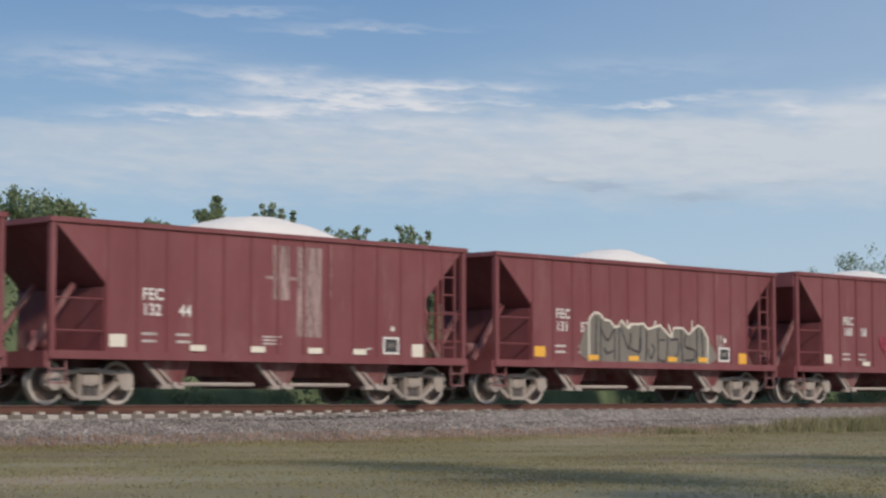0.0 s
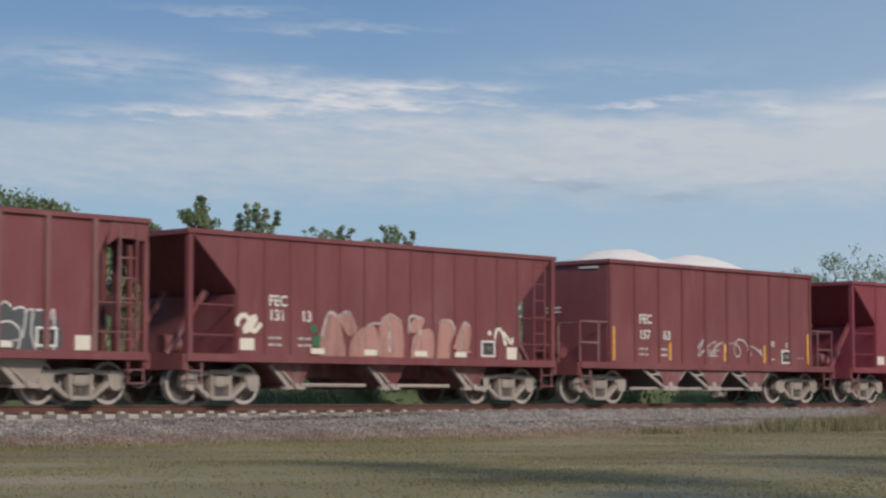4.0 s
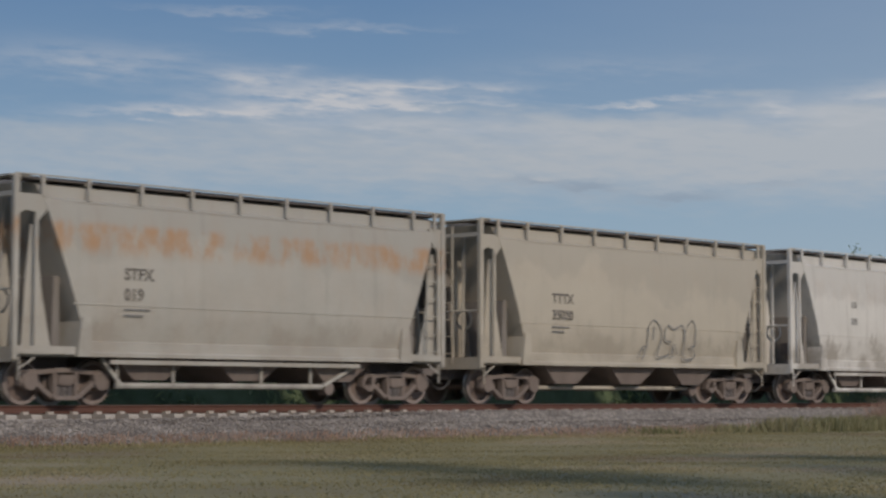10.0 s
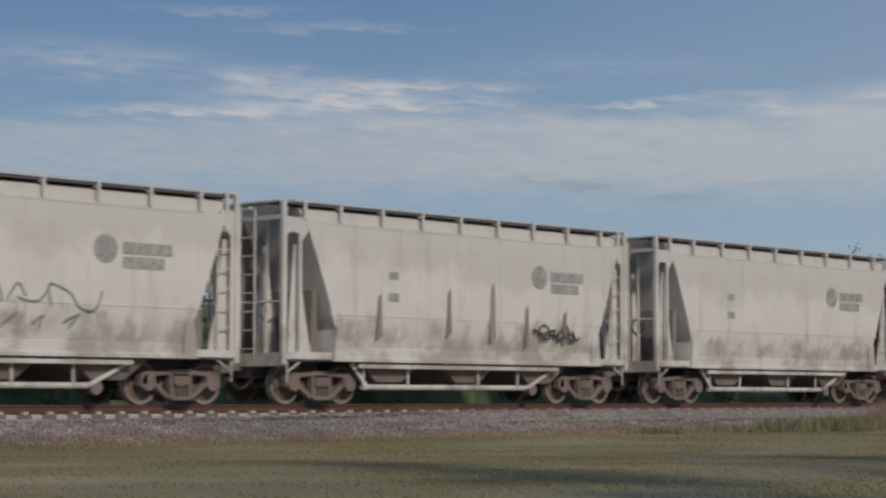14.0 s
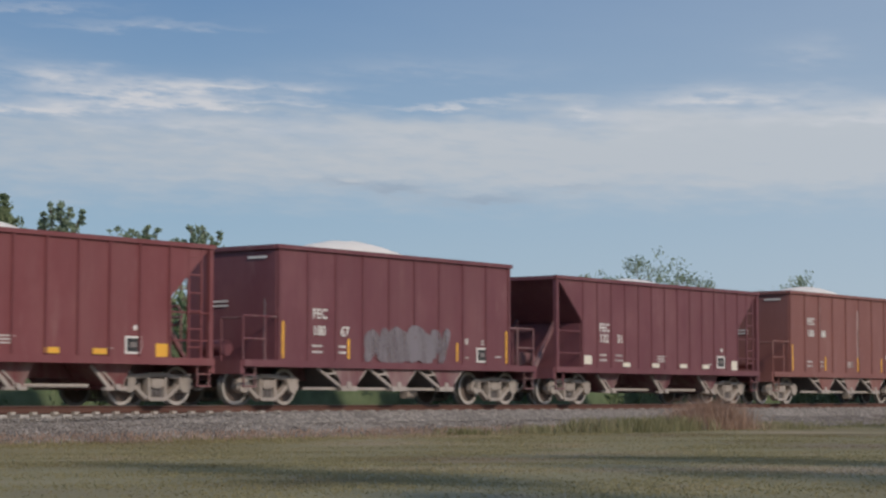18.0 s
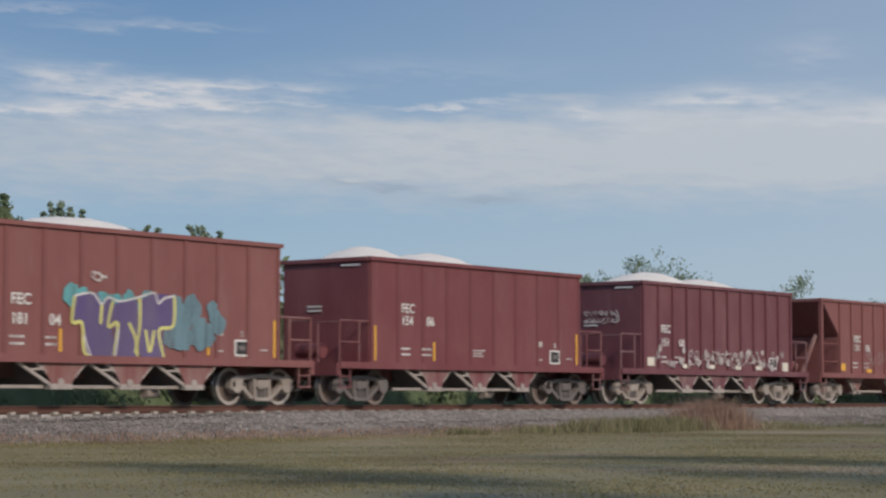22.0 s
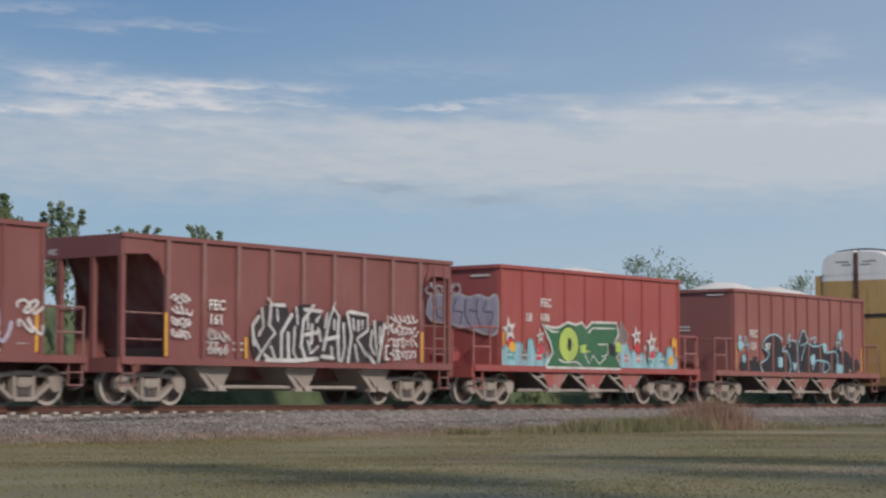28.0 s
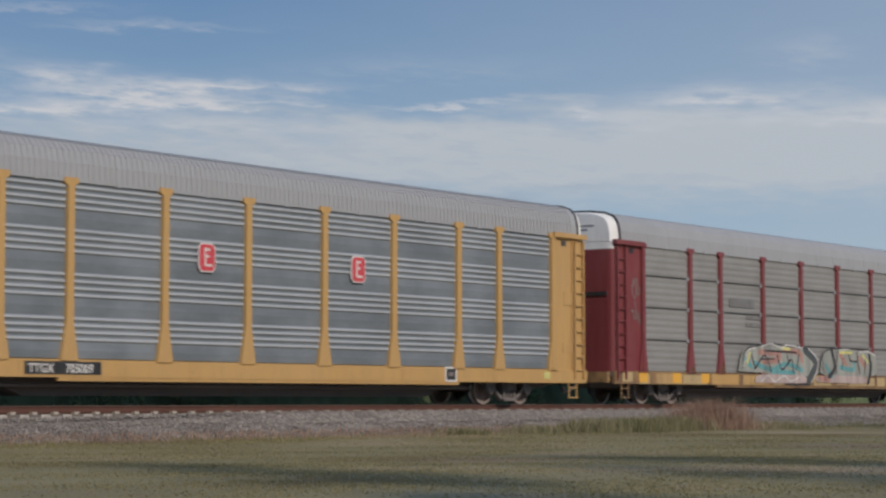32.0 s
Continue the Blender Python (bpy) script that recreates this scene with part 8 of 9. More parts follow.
    line(LILAC, 0.26, (0.2, 0.85, 0.1, 0.8, 0.12, 0.6, 0.2, 0.5, 0.2, 0.25, 0.05, 0.12), (0.27, 0.78, 0.27, 0.2), (0.42, 0.85, 0.4, 0.12), (0.42, 0.85, 0.5, 0.6, 0.5, 0.25, 0.4, 0.12), (0.7, 0.85, 0.58, 0.6, 0.68, 0.5, 0.56, 0.3, 0.68, 0.12), (0.8, 0.12, 0.82, 0.92), (0.83, 0.5, 0.9, 0.18, 0.98, 0.1), (0.0, 0.1, 0.12, 0.08))
    line(SPRAY_WHITE, 0.13, (0.2, 0.87, 0.1, 0.82, 0.12, 0.6, 0.2, 0.5, 0.2, 0.25, 0.05, 0.12), (0.27, 0.8, 0.27, 0.2), (0.42, 0.85, 0.5, 0.6, 0.5, 0.25), (0.7, 0.85, 0.58, 0.6, 0.68, 0.5, 0.56, 0.3), (0.8, 0.12, 0.82, 0.94, 0.87, 0.75), (0.83, 0.5, 0.9, 0.18))
    line, fill = wall(c[36], 0.14, 4.8, 1.05, 2.46, -1.541)
    crown = (0.0, 0.0, 0.0, 0.9, 0.04, 1.0, 0.18, 1.0, 0.21, 0.82, 0.24, 0.94, 0.32, 1.0, 0.4, 0.95, 0.42, 0.8, 0.49, 0.95, 0.62, 0.93, 0.65, 0.58, 0.67, 0.85, 0.72, 0.98, 0.8, 0.95, 0.84, 0.84, 0.91, 0.86, 0.935, 0.64, 0.985, 0.62, 1.0, 0.4, 0.97, 0.0)
    line(TEAL, 0.09, crown)
    fill(SKYBLUE, crown)
    line(SALMON_DEEP, 0.16, (0.03, 0.9, 0.045, 0.69, 0.01, 0.54), (0.01, 0.39, 0.125, 0.5), (0.01, 0.1, 0.14, 0.32), (0.205, 0.78, 0.21, 0.47, 0.205, 0.09), (0.44, 0.82, 0.43, 0.56), (0.45, 0.38, 0.43, 0.24), (0.58, 0.47, 0.625, 0.17, 0.66, 0.09), (0.8, 0.52, 0.71, 0.26), (0.865, 0.73, 0.89, 0.52, 0.84, 0.13), curved=False)
    line(SALMON_DEEP, 0.1, (0.09, 0.82, 0.16, 0.9), (0.05, 0.7, 0.2, 0.73), (0.25, 0.86, 0.34, 0.9, 0.4, 0.78), (0.26, 0.78, 0.25, 0.47), (0.37, 0.65, 0.3, 0.58, 0.295, 0.39, 0.34, 0.47), (0.295, 0.22, 0.39, 0.17, 0.34, 0.06), (0.49, 0.82, 0.48, 0.6), (0.56, 0.86, 0.58, 0.6), (0.43, 0.07, 0.52, 0.17, 0.59, 0.07))
    line(SALMON_DEEP, 0.1, (0.67, 0.7, 0.7, 0.84, 0.77, 0.84, 0.79, 0.72), (0.68, 0.63, 0.8, 0.6), (0.7, 0.26, 0.77, 0.24, 0.67, 0.06), (0.945, 0.54, 0.93, 0.3, 0.875, 0.09), (0.06, 0.2, 0.15, 0.14))
    line(TEAL, 0.035, (0.1, 0.9, 0.06, 0.78, 0.14, 0.8), (0.235, 0.88, 0.23, 0.5, 0.24, 0.1), (0.37, 0.85, 0.3, 0.72, 0.27, 0.5), (0.53, 0.88, 0.5, 0.5), (0.65, 0.6, 0.66, 0.2), (0.74, 0.76, 0.72, 0.7), (0.84, 0.84, 0.82, 0.6), (0.98, 0.58, 0.95, 0.2))
    line(SPRAY_WHITE, 0.035, (0.08, 0.55, 0.16, 0.6), (0.32, 0.8, 0.29, 0.7), (0.53, 0.5, 0.54, 0.3), (0.77, 0.4, 0.8, 0.3), (0.9, 0.4, 0.9, 0.2))
    line(FADED_OLIVE, 0.05, (0.25, 1.22, 0.33, 1.4, 0.4, 1.3), (0.3, 1.18, 0.36, 1.45), (0.34, 1.1, 0.37, 1.3), (0.46, 1.3, 0.52, 1.34, 0.5, 1.18), (0.47, 1.38, 0.54, 1.22))


def paint_last_block(c):
    """The dense pieces at the tail of the red wagons."""
    line, fill = wall(c[40], -2.43, 3.12, 1.07, 2.95, -1.548)
    fill(FADED_TEAL, (0.0, 0.05, 0.02, 0.5, 0.06, 0.9, 0.1, 0.6, 0.14, 0.95, 0.2, 0.7, 0.22, 1.0, 0.28, 0.65, 0.35, 0.7, 0.42, 0.95, 0.45, 0.6, 0.52, 0.9, 0.58, 0.65, 0.7, 0.7, 0.8, 0.75, 0.83, 0.95, 0.86, 0.6, 1.0, 0.45, 0.9, 0.35, 0.85, 0.02))
    line(SLATE, 0.2, (0.02, 0.2, 0.06, 0.45, 0.14, 0.45, 0.18, 0.25, 0.12, 0.05, 0.04, 0.05, 0.02, 0.2), (0.1, 0.6, 0.2, 0.3, 0.25, 0.05), (0.16, 0.75, 0.24, 0.4, 0.3, 0.1), (0.3, 0.45, 0.42, 0.55, 0.55, 0.5, 0.55, 0.25, 0.4, 0.2, 0.32, 0.4), (0.62, 0.65, 0.68, 0.3, 0.66, 0.05), (0.7, 0.35, 0.85, 0.45, 0.97, 0.48), (0.72, 0.25, 0.8, 0.05))
    line(TEAL, 0.17, (0.18, 0.85, 0.24, 0.5, 0.29, 0.22), (0.07, 0.32, 0.09, 0.1), (0.85, 0.44, 0.98, 0.5), (0.65, 0.65, 0.66, 0.45), (0.38, 0.15, 0.44, 0.05), (0.58, 0.1, 0.62, 0.2), (0.02, 0.55, 0.05, 0.7))
    line(SPRAY_WHITE, 0.085, (0.03, 0.25, 0.07, 0.48, 0.14, 0.47, 0.17, 0.27), (0.06, 0.85, 0.1, 0.65, 0.2, 0.35, 0.27, 0.03), (0.14, 0.9, 0.22, 0.5, 0.28, 0.2), (0.33, 0.5, 0.4, 0.65, 0.42, 0.95), (0.3, 0.4, 0.44, 0.5, 0.56, 0.45, 0.58, 0.2, 0.5, 0.1), (0.52, 0.88, 0.6, 0.5, 0.64, 0.4))
    line(SPRAY_WHITE, 0.085, (0.7, 0.45, 0.8, 0.6, 0.83, 0.95), (0.68, 0.32, 0.84, 0.4, 0.96, 0.52), (0.74, 0.2, 0.8, 0.03), (0.36, 0.05, 0.34, 0.3), (0.63, 0.75, 0.65, 0.35, 0.66, 0.2), (0.84, 0.3, 0.82, 0.05), (0.47, 0.2, 0.62, 0.15))
    line(LILAC, 0.09, (0.4, 0.36, 0.48, 0.38, 0.45, 0.28), (0.1, 0.27, 0.14, 0.2), (0.34, 0.78, 0.36, 0.72), (0.84, 0.6, 0.95, 0.62))
    line(SPRAY_BLACK, 0.035, (0.05, 0.3, 0.08, 0.42, 0.13, 0.4, 0.15, 0.26), (0.12, 0.62, 0.22, 0.34, 0.27, 0.1), (0.33, 0.44, 0.44, 0.52, 0.53, 0.47, 0.54, 0.28), (0.62, 0.55, 0.66, 0.3), (0.72, 0.36, 0.86, 0.46), (0.75, 0.5, 0.8, 0.7, 0.82, 0.85))
    line, fill = wall(c[41], -1.93, 3.5, 1.0, 2.51, -1.585)
    fill(SPRAY_BLACK, (0.03, 0.0, 0.0, 0.4, 0.04, 0.8, 0.12, 0.96, 0.22, 0.98, 0.27, 0.75, 0.31, 0.95, 0.4, 0.98, 0.47, 0.85, 0.5, 0.7, 0.55, 0.96, 0.61, 0.85, 0.64, 0.75, 0.66, 0.9, 0.8, 0.9, 0.83, 0.65, 0.86, 0.75, 0.94, 0.72, 0.92, 0.2, 0.88, 0.0))
    line(SPRAY_WHITE, 0.1, (0.04, 0.04, 0.1, 0.28, 0.16, 0.5, 0.12, 0.62, 0.13, 0.95, 0.22, 0.95), (0.02, 0.3, 0.01, 0.6, 0.05, 0.75), (0.2, 0.05, 0.2, 0.5, 0.27, 0.8), (0.25, 0.05, 0.245, 0.5), (0.42, 0.97, 0.35, 0.72, 0.335, 0.3, 0.37, 0.06),
         (0.36, 0.9, 0.48, 0.88, 0.44, 0.72), (0.35, 0.48, 0.46, 0.54), (0.41, 0.65, 0.405, 0.35), (0.1, 0.03, 0.3, 0.04, 0.45, 0.1), curved=False)
    line(SPRAY_WHITE, 0.1, (0.49, 0.25, 0.53, 0.7, 0.56, 0.95, 0.6, 0.82, 0.59, 0.5, 0.6, 0.08), (0.5, 0.42, 0.6, 0.48), (0.48, 0.14, 0.56, 0.12), (0.665, 0.05, 0.69, 0.5, 0.66, 0.88), (0.68, 0.9, 0.81, 0.86, 0.81, 0.6, 0.73, 0.45, 0.79, 0.22, 0.86, 0.05),
         (0.74, 0.75, 0.74, 0.6), (0.86, 0.75, 0.875, 0.3, 0.89, 0.05, 0.915, 0.4, 0.935, 0.72), curved=False)
    line(SPRAY_WHITE, 0.075, (0.01, 0.45, 0.06, 0.2, 0.13, 0.06), (0.07, 0.88, 0.08, 0.6, 0.05, 0.45), (0.13, 0.28, 0.155, 0.1), (0.17, 0.9, 0.175, 0.7), (0.29, 0.6, 0.28, 0.2, 0.31, 0.06), (0.3, 0.92, 0.31, 0.66), (0.38, 0.8, 0.38, 0.58), (0.38, 0.38, 0.4, 0.18, 0.45, 0.3), (0.45, 0.6, 0.47, 0.4), (0.515, 0.85, 0.5, 0.62),
         (0.545, 0.3, 0.55, 0.1), (0.565, 0.75, 0.565, 0.6), (0.63, 0.7, 0.64, 0.3, 0.62, 0.06), (0.7, 0.78, 0.71, 0.6), (0.715, 0.35, 0.735, 0.08), (0.77, 0.76, 0.77, 0.64), (0.84, 0.6, 0.83, 0.35, 0.855, 0.2), (0.9, 0.66, 0.9, 0.4), curved=False)
    line(SPRAY_WHITE, 0.05, (0.96, 0.86, 0.965, 0.55), (0.93, 0.64, 1.0, 0.73), (0.14, 0.95, 0.11, 1.05), (0.56, 0.95, 0.57, 1.04), curved=False)
    line(SPRAY_BLACK, 0.035, (0.06, 0.1, 0.13, 0.38, 0.17, 0.48), (0.15, 0.9, 0.22, 0.9), (0.36, 0.68, 0.35, 0.35), (0.55, 0.85, 0.52, 0.5), (0.69, 0.84, 0.79, 0.8, 0.79, 0.64), (0.77, 0.3, 0.83, 0.1), (0.22, 0.1, 0.22, 0.45), curved=False)

    line, fill = wall(c[43], -4.4, 4.08, 1.05, 2.56, -1.556)
    fill(SPRAY_BLACK, (0.14, 0.0, 0.15, 0.25, 0.2, 0.35, 0.17, 0.6, 0.22, 0.8, 0.3, 0.85, 0.35, 0.55, 0.4, 0.75, 0.46, 0.7, 0.52, 1.0, 0.56, 0.75, 0.6, 0.72, 0.72, 0.7, 0.74, 0.5, 0.82, 0.5, 0.86, 0.2, 0.88, 0.0))
    line(SKYBLUE, 0.058, (0.34, 0.75, 0.28, 0.87, 0.21, 0.8, 0.17, 0.6, 0.22, 0.45, 0.2, 0.3, 0.15, 0.2, 0.17, 0.02), (0.35, 0.6, 0.34, 0.5, 0.38, 0.48, 0.41, 0.2, 0.4, 0.02), (0.38, 0.7, 0.4, 0.9, 0.4, 0.6), (0.41, 0.75, 0.46, 0.72, 0.47, 0.4, 0.48, 0.02), (0.48, 0.7, 0.52, 1.0, 0.56, 0.75, 0.5, 0.65), (0.5, 0.3, 0.54, 0.7))
    line(SKYBLUE, 0.058, (0.58, 0.8, 0.63, 0.85, 0.62, 0.7), (0.57, 0.7, 0.6, 0.65, 0.65, 0.65, 0.72, 0.7, 0.71, 0.5), (0.6, 0.1, 0.63, 0.3, 0.7, 0.3, 0.75, 0.25, 0.75, 0.1, 0.7, 0.05, 0.7, 0.25), (0.73, 0.5, 0.82, 0.52, 0.84, 0.2, 0.88, 0.2, 0.87, 0.0))
    fill(SKYBLUE, (0.3, 0.35, 0.335, 0.35, 0.335, 0.15, 0.3, 0.15), (0.42, 0.25, 0.46, 0.22, 0.44, 0.05), (0.58, 0.4, 0.62, 0.45, 0.62, 0.25, 0.59, 0.22), (0.7, 0.7, 0.73, 0.7, 0.73, 0.5, 0.7, 0.55), (0.82, 0.25, 0.88, 0.2, 0.87, 0.0, 0.82, 0.0))
    line(SKYBLUE, 0.05, (0.005, 0.5, 0.03, 0.8, 0.05, 0.5), (0.01, 0.6, 0.06, 0.62), (0.82, 0.6, 0.84, 1.0, 0.86, 0.6), (0.83, 0.75, 0.86, 0.75))


def paint_graffiti(made):
    """Sprayed pieces, wagon by wagon."""
    c = [m[0] for m in made]
    paint_first_block(c)
    paint_covered(c)
    paint_second_block(c)
    paint_last_block(c)
    scrawl(c[9], -1.0, 0.9, 1.15, 2.1, SILVER, 29, y=-1.519, w=0.06, loops=4)
    scrawl(c[9], 2.0, 2.7, 1.3, 2.1, SILVER, 30, y=-1.519, w=0.045, loops=3)
    scrawl(c[9], 4.3, 4.9, 2.8, 3.1, SILVER, 31, y=-1.519, w=0.03, loops=3)
    scrawl(c[8], -1.0, 2.2, 1.25, 1.85, SILVER, 32, w=0.05, loops=6)
    # covered hoppers
    scrawl(c[21], 2.2, 3.7, 1.55, 2.0, SPRAY_BLACK, 35, y=-1.55, w=0.06, loops=5, lines=1)
    scrawl(c[21], 2.4, 3.9, 1.6, 1.85, SPRAY_BLACK, 135, y=-1.554, w=0.05, loops=7)
    for k in (-4.3, -2.2, -0.3, 1.5, 3.8):
        part("amber_stripe", Shape().box(k - 0.07, k + 0.07, -1.56, -1.545, 1.9 if abs(k) < 3 else 2.1, 2.25 if abs(k) < 3 else 2.9), AMBER, c[18])
    # second red block
    scrawl(c[23], -1.6, 2.4, 1.3, 1.9, PINK, 36, w=0.045, y=-1.55, loops=8)
    scrawl(c[26], -2.2, -1.6, 1.7, 2.1, SILVER, 37, w=0.045, y=-1.55, loops=3)
    cloud(c[27], -1.4, 1.8, 1.35, 1.75, FADED_BLUE, 38, y=-1.54, count=16, size=0.34)
    piece(c[27], "NORH", -1.5, 1.9, 1.15, 1.95, FADED_BLUE, FADED_BLUE, 381, y=-1.541, fat=0.2, rim_w=0.05)
    cloud(c[31], 1.3, 1.95, 1.75, 2.2, FADED_BLUE, 41, y=-1.55, count=8, size=0.22)
    scrawl(c[31], -2.2, -0.6, 1.4, 1.75, PINK, 411, y=-1.55, w=0.04, loops=5)
    tag(c[32], "SERV", -1.2, 1.1, 2.45, 3.2, SILVER, 42, y=-4.95, end=True, w=0.07, wild=0.1)
    scrawl(c[32], -1.3, 1.2, 1.6, 2.4, SILVER, 421, y=-4.95, end=True, w=0.06, loops=7, lines=2)
    scrawl(c[34], -0.7, 0.6, 2.5, 2.95, FADED_WHITE, 45, y=-4.95, end=True, w=0.05, loops=7, lines=2)
    cloud(c[34], -4.2, 4.2, 1.2, 1.75, FADED_WHITE, 46, y=-1.562, count=34, size=0.12)
    scrawl(c[34], -2.2, 2.8, 1.25, 1.75, FADED_WHITE, 146, w=0.05, y=-1.564, loops=12)
    tag(c[35], "SABER", 1.4, 2.9, 1.4, 1.75, SPRAY_WHITE, 47, w=0.09, y=-1.56, line=False)
    for k, u in enumerate((-2.5, -1.55, -0.6, 0.3)):
        scrawl(c[35], u, u + 0.55, 1.4, 2.05 + (0.6 if k == 2 else 0), SILVER, 48 + k, w=0.022, y=-1.56, loops=2)
    tag(c[36], "PSMO", -1.3, 1.2, 2.35, 3.3, SILVER, 49, y=-4.95, end=True, w=0.09)
    tag(c[36], "SIDER", -1.2, 1.0, 1.55, 2.1, SILVER, 149, y=-4.95, end=True, w=0.07)
    scrawl(c[36], -0.5, 0.2, 1.75, 2.4, SPRAY_WHITE, 52, w=0.05, y=-1.541, loops=3, lines=2)
    scrawl(c[36], -0.6, 0.1, 1.15, 1.5, SKYBLUE, 152, w=0.07, y=-1.541, loops=3)
    tag(c[38], "SHVZER", -0.7, 0.7, 2.4, 2.8, SPRAY_WHITE, 53, y=-4.95, end=True, w=0.055)
    scrawl(c[38], -1.9, 1.8, 1.2, 2.2, CREAM, 54, w=0.03, y=-1.55, loops=6)
    tag(c[40], "SERK", -1.2, 0.8, 2.2, 3.0, SKYBLUE, 55, y=-4.95, end=True, w=0.09)
    cloud(c[40], -4.6, -2.9, 1.4, 1.9, LILAC, 57, y=-1.55, count=9, size=0.22)
    scrawl(c[40], 2.6, 3.8, 1.3, 2.2, LILAC, 157, w=0.1, y=-1.55, loops=4)
    scrawl(c[40], 4.2, 4.75, 1.5, 2.3, SPRAY_WHITE, 58, w=0.07, y=-1.55, loops=2, lines=2)
    scrawl(c[41], -4.6, -4.0, 1.5, 2.6, SPRAY_WHITE, 60, w=0.045, y=-1.585, loops=4, lines=4)
    scrawl(c[41], -3.4, -2.7, 1.15, 1.8, SILVER, 160, w=0.05, y=-1.585, loops=4, lines=2)
    scrawl(c[41], 3.4, 4.5, 1.15, 2.4, SPRAY_WHITE, 61, w=0.04, y=-1.585, loops=6, lines=4)
    line, fill = wall(c[42], 0.99, -1.45, 2.01, 3.1, -4.96, True)
    bubble = (0.0, 0.55, 0.05, 0.95, 0.2, 1.0, 0.3, 0.92, 0.45, 1.0, 0.6, 0.9, 0.75, 0.95, 0.88, 0.85, 1.0, 0.9, 1.0, 0.05, 0.85, 0.0, 0.7, 0.1, 0.5, 0.2, 0.3, 0.3, 0.1, 0.35)
    line(SPRAY_WHITE, 0.13, bubble + bubble[:2])
    fill(LILAC, bubble)
    line(NAVY, 0.035, (0.12, 0.9, 0.14, 0.5, 0.22, 0.4), (0.3, 0.88, 0.26, 0.6, 0.34, 0.35), (0.42, 0.9, 0.38, 0.6, 0.5, 0.55, 0.48, 0.25), (0.56, 0.88, 0.55, 0.5, 0.62, 0.2), (0.62, 0.6, 0.72, 0.55), (0.74, 0.9, 0.72, 0.5, 0.78, 0.12), (0.86, 0.82, 0.82, 0.55, 0.95, 0.5, 0.9, 0.15))
    line(SPRAY_WHITE, 0.03, (0.06, 0.8, 0.08, 0.6), (0.36, 0.8, 0.33, 0.6), (0.62, 0.8, 0.6, 0.65), (0.9, 0.75, 0.9, 0.6))
    scrawl(c[42], -0.2, 1.2, 3.1, 3.5, SPRAY_WHITE, 162, y=-4.95, end=True, w=0.06, loops=6)
    block_piece(c[42], -1.552)
    cloud(c[43], -4.4, 4.4, 1.12, 1.5, SPRAY_BLACK, 661, y=-1.55, count=80, size=0.2)
    cloud(c[43], -2.4, 3.6, 1.4, 1.9, SPRAY_BLACK, 662, y=-1.5505, count=40, size=0.18)
    letter(c[43], "97", -2.78, 1.82, 0.34, WHITE, -1.58)
    cloud(c[43], -4.6, -4.2, 1.5, 2.2, SKYBLUE, 67, y=-1.55, count=3, size=0.16)
    cloud(c[43], 2.9, 3.1, 1.9, 2.6, SKYBLUE, 68, y=-1.55, count=4, size=0.14)


